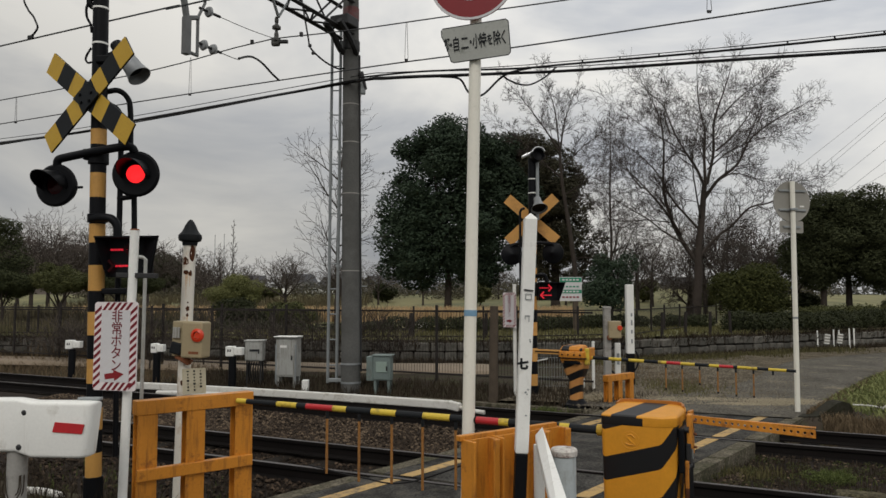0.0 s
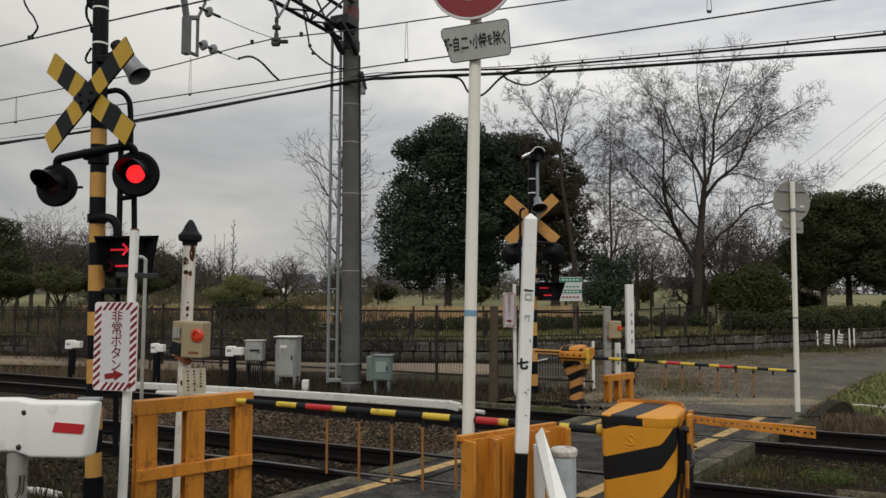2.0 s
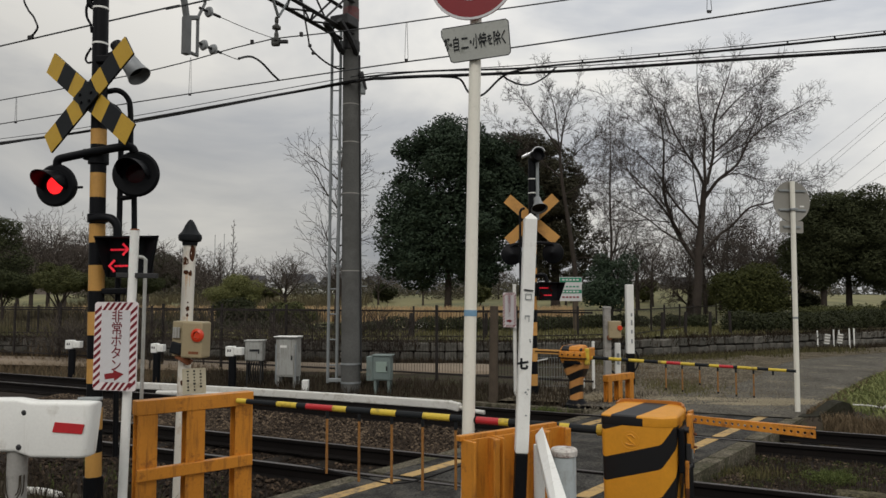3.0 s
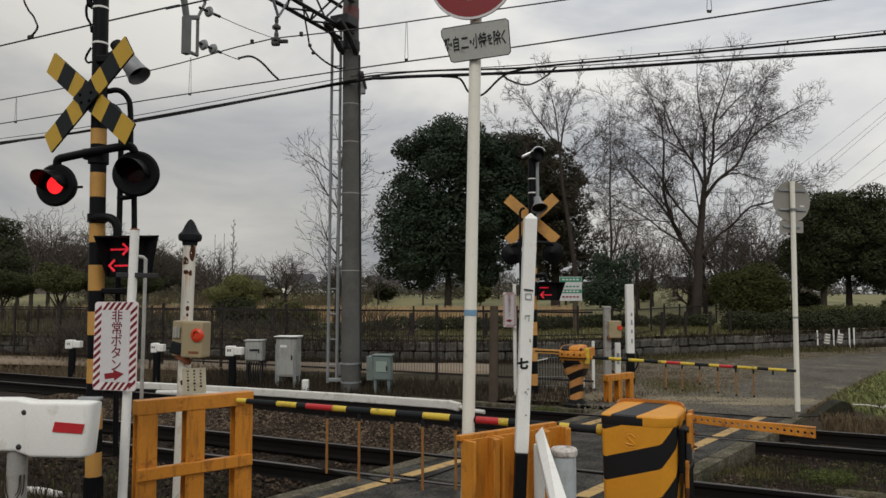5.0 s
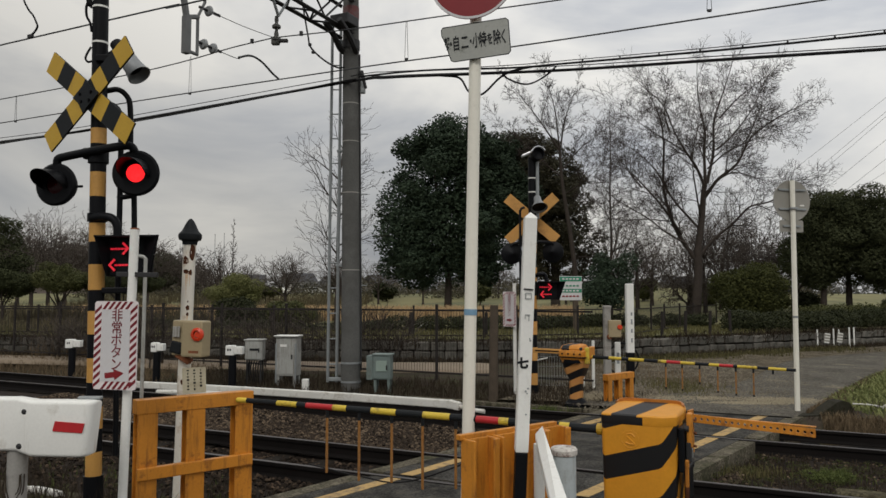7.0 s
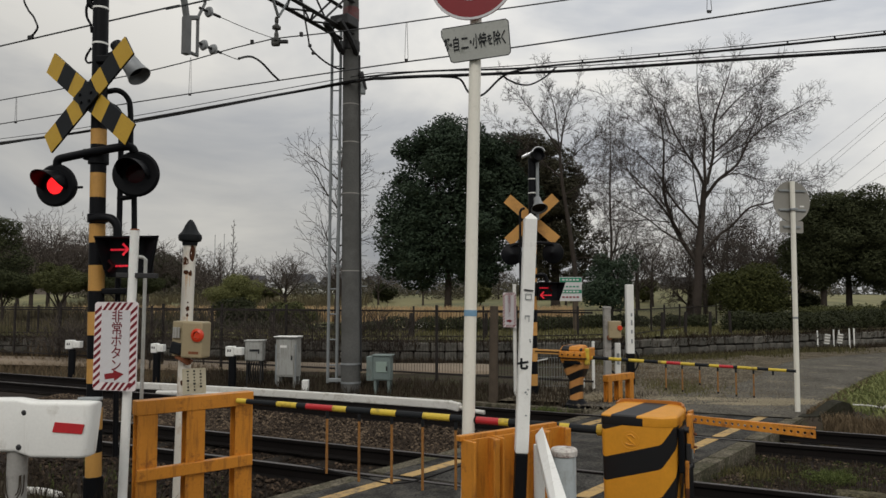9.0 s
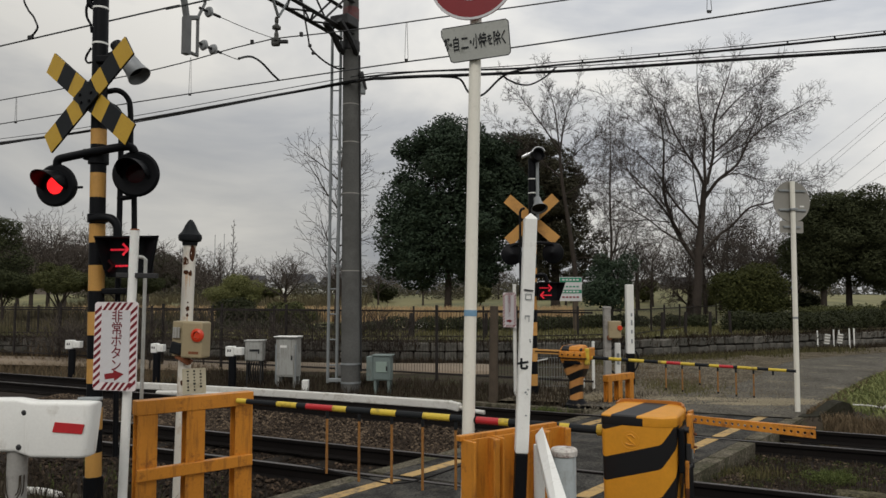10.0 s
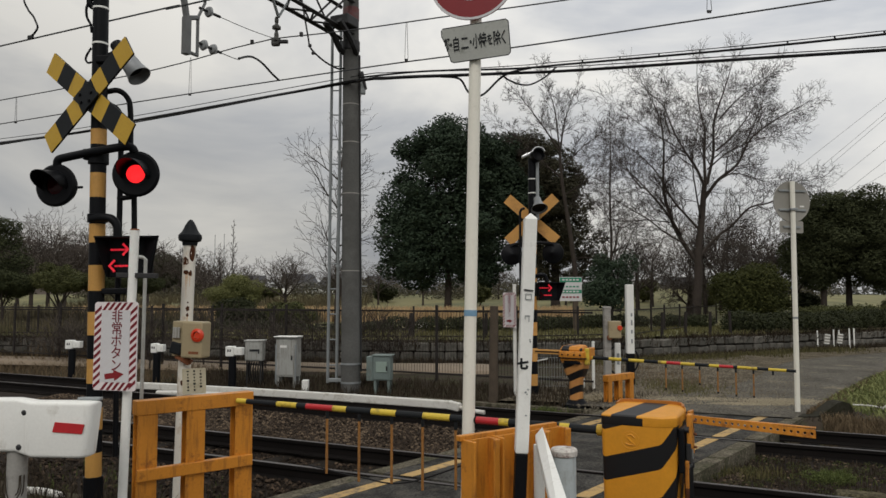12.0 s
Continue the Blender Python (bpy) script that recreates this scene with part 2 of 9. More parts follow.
YELLOW = (0.50, 0.31, 0.03)
ORANGE = (0.57, 0.225, 0.028)
M = {
    "asphalt": mat("asphalt", (0.044, 0.042, 0.038), 0.9, var=1.3, scale=2.5, dirt=(0.085, 0.077, 0.062), amount=0.38, bump=1.0, fine=70, dirt_scale=5, speckle=75),
    "far_road": mat("worn_road", (0.096, 0.088, 0.073), 0.95, var=0.55, scale=1.1, dirt=(0.25, 0.215, 0.15), amount=0.22, bump=0.35, fine=30, dirt_scale=1.4, speckle=55),
    "soil": mat("soil", (0.044, 0.034, 0.025), 0.95, var=0.5, scale=1.2, dirt=(0.05, 0.055, 0.025), amount=0.5, bump=0.8, fine=40),
    "lawn": mat("winter_lawn", (0.185, 0.17, 0.075), 0.95, var=0.3, scale=0.25, dirt=(0.085, 0.09, 0.04), amount=0.6, bump=0.6, fine=12, dirt_scale=0.15),
    "path": mat("sandy_path", (0.215, 0.17, 0.122), 0.95, var=0.2, scale=1.5, bump=0.3, fine=50),
    "stone": mat("rail_ballast_bed", (0.026, 0.020, 0.016), 0.95, var=0.4, scale=5, bump=0.9, fine=28),
    "ballast": island_mat("ballast_stone", (0.010, 0.0075, 0.006), (0.25, 0.185, 0.125), 0.9, (0.045, 0.033, 0.024)),
    # near-track stone: darker brown, with the shade between its rails put into the colour
    "ballast_dark": island_mat("shade_dark_ballast_stone", (0.007, 0.0055, 0.0045), (0.15, 0.105, 0.072), 0.9, (0.026, 0.019, 0.014)),
    "sand": island_mat("pale_sandy_grit", (0.19, 0.165, 0.115), (0.40, 0.35, 0.25), 0.95),
    "gravel": island_mat("loose_gravel", (0.030, 0.026, 0.020), (0.27, 0.235, 0.18), 0.95),
    "rail": mat("rusty_rail", (0.009, 0.0075, 0.007), 0.75, metal=0.0, var=0.3, scale=5, bump=0.2),
    "rail_top": mat("polished_rail_head", (0.10, 0.09, 0.085), 0.45, metal=0.7, var=0.2, bump=0.02),
    "sleeper": mat("dark_timber_sleeper", (0.019, 0.016, 0.013), 0.9, var=0.35, scale=6, bump=0.4),
    "concrete": mat("weathered_concrete", (0.30, 0.29, 0.27), 0.85, var=0.2, scale=3, dirt=(0.12, 0.11, 0.10), amount=0.35, bump=0.3),
    "kerb": mat("kerb_concrete", (0.15, 0.13, 0.10), 0.9, var=0.3, scale=4, dirt=(0.09, 0.085, 0.06), amount=0.45, bump=0.5),
    "wallstone": mat("wall_block", (0.118, 0.110, 0.097), 0.9, var=0.45, scale=3, dirt=(0.07, 0.07, 0.06), amount=0.5, bump=0.6, fine=25, spread=0.42),
    "yellow_line": mat("worn_yellow_paint", (0.47, 0.31, 0.12), 0.8, var=0.3, scale=7, dirt=(0.10, 0.085, 0.065), amount=0.5, bump=0.2, dirt_scale=7),
    "mast": mat("mast_concrete", (0.110, 0.110, 0.105), 0.8, var=0.3, scale=2.2, dirt=(0.085, 0.083, 0.078), amount=0.45, bump=0.35, fine=35, dirt_scale=1.6),
    "steel": mat("galvanised_steel", (0.28, 0.30, 0.305), 0.55, metal=0.35, var=0.2, scale=5, bump=0.1),
    "grey_steel": mat("weathered_grey_steel", (0.155, 0.16, 0.16), 0.65, metal=0.2, var=0.25, scale=5, bump=0.1),
    "dark_steel": mat("dark_steel", (0.028, 0.028, 0.029), 0.6, metal=0.1, var=0.25, bump=0.1),
    "cabinet": mat("grey_cabinet_paint", (0.36, 0.365, 0.345), 0.5, var=0.14, scale=4, dirt=(0.17, 0.16, 0.13), amount=0.3, bump=0.05, streak=(0.16, 0.14, 0.11), runs=0.58),
    "green_cabinet": mat("grey_green_cabinet_paint", (0.15, 0.19, 0.18), 0.5, var=0.15, scale=4, dirt=(0.12, 0.12, 0.10), amount=0.25, bump=0.05),
    "white": mat("white_paint", (0.79, 0.79, 0.755), 0.45, var=0.08, scale=3, dirt=(0.45, 0.42, 0.36), amount=0.2, bump=0.05, streak=(0.52, 0.49, 0.43), runs=0.70),
    "cream": mat("cream_white_paint", (0.80, 0.78, 0.69), 0.4, var=0.06, scale=2.5, dirt=(0.5, 0.47, 0.38), amount=0.2, bump=0.04),
    "rusty_white": mat("rust_stained_white_paint", (0.70, 0.67, 0.60), 0.5, var=0.1, scale=3, dirt=(0.36, 0.22, 0.11), amount=0.30, bump=0.15, dirt_scale=4),
    "rust": mat("rust", (0.20, 0.075, 0.035), 0.9, var=0.4, scale=12, bump=0.4),
    "rust_dark": mat("dark_rust", (0.075, 0.03, 0.016), 0.9, var=0.5, scale=25, bump=0.4),
    "orange": mat("orange_paint", ORANGE, 0.42, var=0.14, scale=5, dirt=(0.20, 0.07, 0.02), amount=0.25, bump=0.14, dirt_scale=11, fine=70, streak=(0.17, 0.062, 0.02), runs=0.60),
    "strip_orange": mat("dirty_orange_strip", (0.30, 0.14, 0.038), 0.6, var=0.35, scale=9, dirt=(0.12, 0.06, 0.025), amount=0.4, bump=0.08, dirt_scale=9),
    "duct": mat("dirty_white_duct", (0.62, 0.61, 0.57), 0.6, var=0.14, scale=3, dirt=(0.36, 0.33, 0.28), amount=0.3, bump=0.1, dirt_scale=6),
    "moss_kerb": mat("mossy_kerb", (0.110, 0.097, 0.072), 0.95, speckle=60, var=0.6, scale=5, dirt=(0.045, 0.045, 0.025), amount=0.5, bump=0.7, fine=30, dirt_scale=4),
    "verge": mat("dusty_gravel_verge", (0.104, 0.086, 0.060), 0.95, var=1.0, scale=3.2, dirt=(0.050, 0.042, 0.026), amount=0.5, bump=0.9, fine=22, dirt_scale=3.0, speckle=30),
    "pale_orange": mat("faded_orange_paint", (0.56, 0.29, 0.08), 0.6, var=0.15, scale=5, dirt=(0.30, 0.15, 0.05), amount=0.3, bump=0.08),
    "yellow": mat("yellow_paint", YELLOW, 0.45, var=0.12, scale=6, dirt=(0.25, 0.14, 0.03), amount=0.2, bump=0.05),
    "bright_yellow": mat("bright_yellow_tape", (0.62, 0.45, 0.05), 0.45, var=0.2, scale=8, dirt=(0.16, 0.11, 0.04), amount=0.36, bump=0.06, dirt_scale=11),
    "band_yellow": mat("pole_yellow_band", (0.50, 0.27, 0.07), 0.5, var=0.12, scale=5, dirt=(0.28, 0.15, 0.05), amount=0.25, bump=0.06),
    "black": mat("black_paint", (0.007, 0.0075, 0.009), 0.45, var=0.25, scale=6, bump=0.05),
    "grey_black": mat("weathered_black_paint", (0.016, 0.018, 0.02), 0.5, var=0.2, scale=6, bump=0.05),
    "red": mat("red_reflector", (0.45, 0.025, 0.03), 0.35, var=0.15, scale=7, bump=0.05),
    "sign_red": mat("red_sign_film", (0.21, 0.013, 0.018), 0.35, var=0.08, scale=4, bump=0.02),
    "sign_white": mat("white_sign_film", (0.58, 0.57, 0.58), 0.4, var=0.05, scale=3, dirt=(0.5, 0.47, 0.44), amount=0.15, bump=0.02),
    "plate_grey": mat("grimy_white_plate", (0.34, 0.35, 0.325), 0.5, var=0.12, scale=5, dirt=(0.10, 0.11, 0.085), amount=0.30, bump=0.02, dirt_scale=4),
    "sign_pink": mat("faded_pink_white_sign_film", (0.72, 0.66, 0.66), 0.4, var=0.05, scale=3, bump=0.02),
    "letter_red": mat("dark_red_lettering", (0.17, 0.012, 0.02), 0.5, var=0.1, bump=0),
    "letter_black": mat("black_lettering", (0.02, 0.022, 0.024), 0.5, var=0.1, bump=0),
    "sign_back": mat("aluminium_sign_back", (0.30, 0.29, 0.26), 0.5, metal=0.2, var=0.1, scale=4, bump=0.03),
    "beige": mat("beige_box_paint", (0.34, 0.28, 0.17), 0.5, var=0.12, scale=6, dirt=(0.2, 0.15, 0.09), amount=0.25, bump=0.06),
    "cream_plate": mat("cream_plate_paint", (0.50, 0.46, 0.34), 0.5, var=0.1, scale=6, dirt=(0.3, 0.25, 0.16), amount=0.25, bump=0.03),
    "weed_leaf": island_mat("weed_leaf", (0.018, 0.024, 0.008), (0.085, 0.096, 0.031), 0.8),
    "old_post": mat("dull_grey_post", (0.15, 0.15, 0.145), 0.7, var=0.3, scale=5, dirt=(0.06, 0.05, 0.04), amount=0.45, bump=0.2),
    "button": mat("red_plastic_button", (0.62, 0.055, 0.02), 0.3, var=0.08, bump=0),
    "blue": mat("blue_tape", (0.18, 0.33, 0.47), 0.5, var=0.1, bump=0),
    "green_sign": mat("green_sign_film", (0.03, 0.22, 0.13), 0.5, var=0.1, bump=0),
    "horn": mat("grey_horn", (0.22, 0.23, 0.235), 0.45, metal=0.3, var=0.12, bump=0.03),
    "chrome": mat("bright_metal", (0.55, 0.56, 0.57), 0.3, metal=0.8, var=0.1, bump=0.02),
    "insulator": mat("grey_porcelain", (0.26, 0.27, 0.275), 0.25, var=0.1, bump=0),
    "wire": mat("dark_wire", (0.055, 0.057, 0.06), 0.6, metal=0.3, var=0.1, bump=0),
    "cable": mat("black_cable_sheath", (0.018, 0.018, 0.019), 0.5, var=0.1, bump=0),
    "fence": mat("dark_brown_fence_paint", (0.030, 0.026, 0.024), 0.6, var=0.2, bump=0.05),
    "wood": mat("weathered_wood", (0.085, 0.068, 0.052), 0.9, var=0.3, scale=7, bump=0.4),
    "bark": mat("grey_brown_bark", (0.052, 0.043, 0.037), 0.95, var=0.35, scale=4, bump=0.6, fine=30),
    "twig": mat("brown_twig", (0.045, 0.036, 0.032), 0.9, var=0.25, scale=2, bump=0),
    # paler twig: far haze is in the colour; dry fence shrubs share it
    "haze_dry_twig": mat("hazed_and_dry_brown_twig", (0.08, 0.067, 0.058), 0.9, var=0.25, scale=2, bump=0),
    "led_on": glow("lit_red_led", (1.0, 0.018, 0.022), 1.5),
    "led_arrow": glow("lit_red_led_arrow", (1.0, 0.02, 0.05), 0.55),
    "led_off": mat("unlit_dark_red_lens", (0.03, 0.004, 0.005), 0.12, var=0.1, bump=0),
    "leaf_dark": leaf_mat("dark_evergreen_leaf", (0.024, 0.039, 0.025), (0.046, 0.066, 0.039), 0.65),
    "leaf_brown": leaf_mat("brownish_evergreen_leaf", (0.030, 0.031, 0.019), (0.074, 0.066, 0.040), 0.6),
    "leaf_mid": leaf_mat("evergreen_leaf", (0.027, 0.034, 0.017), (0.062, 0.068, 0.031), 0.8),
    "leaf_olive": leaf_mat("olive_leaf", (0.040, 0.048, 0.019), (0.098, 0.10, 0.038), 0.7),
    "leaf_hedge": leaf_mat("hedge_leaf", (0.018, 0.023, 0.010), (0.042, 0.046, 0.020), 0.6),
    "leaf_light": leaf_mat("pale_olive_leaf", (0.070, 0.078, 0.028), (0.19, 0.19, 0.072), 0.7),
    "leaf_bush": leaf_mat("garden_shrub_leaf", (0.016, 0.022, 0.008), (0.082, 0.086, 0.026), 0.75),
    "scrub": island_mat("dark_dead_scrub", (0.014, 0.011, 0.008), (0.072, 0.056, 0.038), 0.9),
    "dry_green": island_mat("olive_dry_grass", (0.035, 0.034, 0.016), (0.14, 0.125, 0.055), 0.9),
    "bank_grass": island_mat("bank_grass", (0.06, 0.078, 0.027), (0.275, 0.29, 0.115), 0.85),
    "bollard": mat("pale_blue_grey_paint", (0.42, 0.46, 0.47), 0.5, var=0.12, scale=4, dirt=(0.25, 0.25, 0.23), amount=0.25, bump=0.05, streak=(0.24, 0.23, 0.20), runs=0.60),
    "lawn_tuft": island_mat("lawn_tuft", (0.045, 0.045, 0.018), (0.18, 0.165, 0.072), 0.9),
    "park_scrub": island_mat("brown_olive_scrub", (0.050, 0.042, 0.026), (0.17, 0.145, 0.085), 0.9),
    "reed": island_mat("dry_reed", (0.30, 0.195, 0.095), (0.66, 0.49, 0.28), 0.9),
    "dry_grass": island_mat("dry_grass", (0.042, 0.031, 0.019), (0.21, 0.155, 0.095), 0.9),
    "green_grass": island_mat("green_grass", (0.032, 0.046, 0.013), (0.13, 0.155, 0.05), 0.85),
    "house_wall": mat("house_render", (0.33, 0.31, 0.29), 0.8, var=0.15, scale=0.5, bump=0),
    "house_roof": mat("dark_roof_tile", (0.06, 0.06, 0.065), 0.6, var=0.2, scale=0.8, bump=0),
    "glass": mat("dark_window_glass", (0.03, 0.035, 0.04), 0.1, var=0.1, bump=0),
    "pylon": mat("hazy_pylon_steel", (0.33, 0.34, 0.35), 0.7, var=0.05, bump=0),
}

# ---- builders ----


def thing(name, m, label, category, group="", kind=""):
    ob = new(name)
    ob.empty_display_size = 0.2
    ob.matrix_basis = m
    return tagged(ob, label, category, group, kind)


def finish(name, bm, material, smooth=False):
    mesh = bpy.data.meshes.new(name)
    bmesh.ops.recalc_face_normals(bm, faces=bm.faces)
    bm.to_mesh(mesh)
    bm.free()
    for x in (material if isinstance(material, (list, tuple)) else [material]):
        mesh.materials.append(x)
    if smooth:
        mesh.shade_smooth()
        mesh.set_sharp_from_angle(angle=radians(38))
    return mesh


def part(name, bm, material, parent, label="", smooth=False):
    ob = new(name, finish(name, bm, material, smooth))
    ob.parent = parent
    return tagged(ob, label)


def mesh_part(name, verts, faces, material, parent=None, smooth=False):
    mesh = bpy.data.meshes.new(name)
    mesh.from_pydata(verts, [], faces)
    mesh.materials.append(material)
    if smooth:
        mesh.shade_smooth()
    ob = new(name, mesh)
    ob.parent = parent
    return ob


def box(bm, c, size, m=None, bevel=0.0, segments=2):
    """A box of that size about c, with rounded edges; m turns it about c."""
    t = Matrix.Translation(c) @ (m.to_4x4() if m else Matrix.Identity(4)) @ Matrix.Diagonal((*size, 1))
    vs = bmesh.ops.create_cube(bm, size=1, matrix=t)["verts"]
    if bevel:
        es = list({e for v in vs for e in v.link_edges})
        bmesh.ops.bevel(bm, geom=es, offset=bevel, segments=segments, affect="EDGES", profile=0.5)
    return bm


def B(c, size, m=None, bevel=0.0, segments=2):
    return box(bmesh.new(), c, size, m, bevel, segments)


def rod(bm, a, b, r0, r1=None, seg=12, caps=True):
    a, b = Vector(a), Vector(b)
    r1 = r0 if r1 is None else r1
    t = Matrix.Translation((a + b) / 2) @ (b - a).to_track_quat("Z", "Y").to_matrix().to_4x4()
    bmesh.ops.create_cone(bm, cap_ends=caps, segments=seg, radius1=r0, radius2=r1, depth=(b - a).length, matrix=t)
    return bm


def R(a, b, r0, r1=None, seg=12):
    return rod(bmesh.new(), a, b, r0, r1, seg)


def tube(bm, pts, r, seg=8):
    """A pipe of radius r (or one radius a point) along pts."""
    pts = [Vector(q) for q in pts]
    rings, side = [], None
    for i, q in enumerate(pts):
        d = (pts[min(i + 1, len(pts) - 1)] - pts[max(i - 1, 0)]).normalized()
        if side is None:
            side = d.orthogonal().normalized()
        side = (side - d * side.dot(d)).normalized()
        other = d.cross(side)
        rr = r[i] if isinstance(r, (list, tuple)) else r
        rings.append([bm.verts.new(q + (side * math.cos(k) + other * math.sin(k)) * rr) for k in (2 * math.pi * j / seg for j in range(seg))])
    for a, b in zip(rings, rings[1:]):
        for j in range(seg):
            bm.faces.new((a[j], a[(j + 1) % seg], b[(j + 1) % seg], b[j]))
    bm.faces.new(rings[0][::-1])
    bm.faces.new(rings[-1])
    return bm


def bend(pts, steps=6):
    """A smooth line through pts."""
    out, p = [], [Vector(q) for q in pts]
    p = [p[0] * 2 - p[1]] + p + [p[-1] * 2 - p[-2]]
    for i in range(1, len(p) - 2):
        for k in range(steps):
            t = k / steps
            out.append(0.5 * (2 * p[i] + (p[i + 1] - p[i - 1]) * t + (2 * p[i - 1] - 5 * p[i] + 4 * p[i + 1] - p[i + 2]) * t * t
                              + (3 * p[i] - p[i - 1] - 3 * p[i + 1] + p[i + 2]) * t ** 3))
    return out + [p[-2]]


def lathe(bm, profile, m, seg=20, cap=False):
    """A turned shape from (radius, height) pairs, about m's z axis."""
    rings = []
    for r, h in profile:
        rings.append([bm.verts.new(m @ Vector((r * math.cos(k), r * math.sin(k), h))) for k in (2 * math.pi * j / seg for j in range(seg))])
    for a, b in zip(rings, rings[1:]):
        for j in range(seg):
            bm.faces.new((a[j], a[(j + 1) % seg], b[(j + 1) % seg], b[j]))
    if cap:
        bm.faces.new(rings[0][::-1])
        bm.faces.new(rings[-1])
    return bm


def prism(bm, outline, depth, m):
    """An outline in the xz plane, given depth along y, set by m."""
    front = [bm.verts.new(m @ Vector((x, -depth / 2, z))) for x, z in outline]
    back = [bm.verts.new(m @ Vector((x, depth / 2, z))) for x, z in outline]
    bm.faces.new(front)
    bm.faces.new(back[::-1])
    n = len(outline)
    for i in range(n):
        bm.faces.new((front[i], back[i], back[(i + 1) % n], front[(i + 1) % n]))
    return bm


def rounded(w, h, r, n=4):
    pts = []
    for cx, cz, a0 in ((w / 2 - r, h / 2 - r, 0), (-w / 2 + r, h / 2 - r, 90), (-w / 2 + r, -h / 2 + r, 180), (w / 2 - r, -h / 2 + r, 270)):
        pts += [(cx + r * math.cos(radians(a0 + 90 * k / n)), cz + r * math.sin(radians(a0 + 90 * k / n))) for k in range(n + 1)]
    return pts


def lettering(words, size, m, material, parent, width=None, spacing=1.0, bold=0.0):
    """Flat letters facing -y of m, centred on its origin."""
    cu = bpy.data.curves.new("lettering", "FONT")
    cu.body, cu.size, cu.align_x, cu.align_y, cu.extrude, cu.space_line = words, size, "CENTER", "CENTER", 0.0008, spacing
    cu.resolution_u, cu.offset = 2, bold
    tmp = bpy.data.objects.new("lettering", cu)
    scene.collection.objects.link(tmp)
    dg = bpy.context.evaluated_depsgraph_get()
    mesh = bpy.data.meshes.new_from_object(tmp.evaluated_get(dg))
    bpy.data.objects.remove(tmp)
    xs = [v.co.x for v in mesh.vertices] or [0, 1]
    k = width / (max(xs) - min(xs)) if width else 1.0
    mesh.transform(m @ pose(0, 0, 0, 90) @ Matrix.Diagonal((k, 1, 1, 1)))
    mesh.materials.clear()
    mesh.materials.append(material)
    ob = new("lettering", mesh)
    ob.parent = parent
    return ob


# track frame: u along the rails (to the right), v across them (away)
CU, CV = Vector((0.899, -0.438, 0)), Vector((0.438, 0.899, 0))
TRACK = Matrix(((0.899, 0.438, 0, 0), (-0.438, 0.899, 0, 0), (0, 0, 1, 0), (0, 0, 0, 1)))
TRACK_TURN = -25.97
ROAD = Matrix(((0.780, 0.625, 0, 0), (-0.625, 0.780, 0, 0), (0, 0, 1, 0), (0, 0, 0, 1)))


def uv(u, v, z=0.0):
    return TRACK @ Vector((u, v, z))

# ---- ground and setting ----
WALL = [(-70, 33), (-30, 24.6), (-14, 21.9), (-2.7, 19.5), (2.0, 19.4), (5.5, 20.7), (10, 23.0), (15.2, 25.8), (24, 31), (70, 56)]


def wall_y(x):
    return float(np.interp(x, [q[0] for q in WALL], [q[1] for q in WALL]))


def lane_edge(y):
    """The lane's edge along the grass bank."""
    return float(np.interp(y, [10.4, 12.6, 13.95, 17.6, 21.0, 27.2], [4.85, 6.5, 7.55, 10.6, 16.2, 28]))


def ground_z(x, y):
    v = 0.438 * x + 0.899 * y
    u = 0.899 * x - 0.438 * y
    if y > wall_y(x) + 0.2:
        return 0.5 + 0.03 * noise.noise((x * 0.2, y * 0.2, 0))
    bed = float(np.interp(v, [3.0, 4.6, 5.2, 11.0, 11.6, 12.6, 13.4, 60], [-0.03, -0.06, -0.30, -0.30, -0.22, -0.14, -0.01, -0.01]))
    k = min(1.0, max(0.0, (u + 5.0) / 1.2)) * min(1.0, max(0.0, (v - 10.9) / 0.5))
    bed = bed * (1 - k) - 0.035 * k
    bank = 0.85 * math.exp(-(((x - 11.4) / 2.3) ** 2 + ((y - 12.8) / 3.0) ** 2)) * min(1.0, max(0.0, (x - lane_edge(y) - 0.05) / 0.6))
    return bed + bank + 0.018 * noise.noise((x * 1.3, y * 1.3, 2.0)) * (v > 3)


def sheet(name, xs, ys, zf, material):
    vs = [(x, y, zf(x, y)) for y in ys for x in xs]
    n = len(xs)
    fs = [(j * n + i, j * n + i + 1, (j + 1) * n + i + 1, (j + 1) * n + i) for j in range(len(ys) - 1) for i in range(n - 1)]
    return mesh_part(name, vs, fs, material, None, True)


xs = [-1500, -600, -250, -120, -70, -45] + list(np.arange(-32, 32.1, 0.5)) + [45, 70, 120, 250, 600, 1500]
ys = [-300, -80, -30, -12, -6] + list(np.arange(-3, 40.1, 0.4)) + [48, 60, 80, 120, 200, 400, 900, 2500]
ground = sheet("ground", xs, ys, ground_z, M["soil"])
tagged(ground, "bare brown soil with dead grass around the tracks", "ground", kind="structure")

def lawn_z(x, y):
    k = min(1.0, max(0.0, (y - 34) / 40))
    return 0.545 + 1.35 * k * k * (3 - 2 * k) + 0.7 * math.exp(-((x - 19) / 9) ** 2 - ((y - 62) / 18) ** 2)


lawn = sheet("ground_lawn", [-1400, -500, -200, -100, -60] + list(np.arange(-40, 40.1, 2.0)) + [60, 100, 200, 500, 1400],
             [0.0, 0.04, 0.06, 0.08, 0.1, 0.12, 0.14, 0.16, 0.18, 0.2, 0.3, 0.4, 1.0], lambda x, y: 0.0, M["lawn"])
for v in lawn.data.vertices:
    x, t = v.co.x, v.co.y
    y = wall_y(x) + 0.45 + t * (2400 if t > 0.5 else 300)
    v.co = (x, y, lawn_z(x, y))
tagged(lawn, "pale winter lawn of the park behind the wall", "lawn", kind="structure")


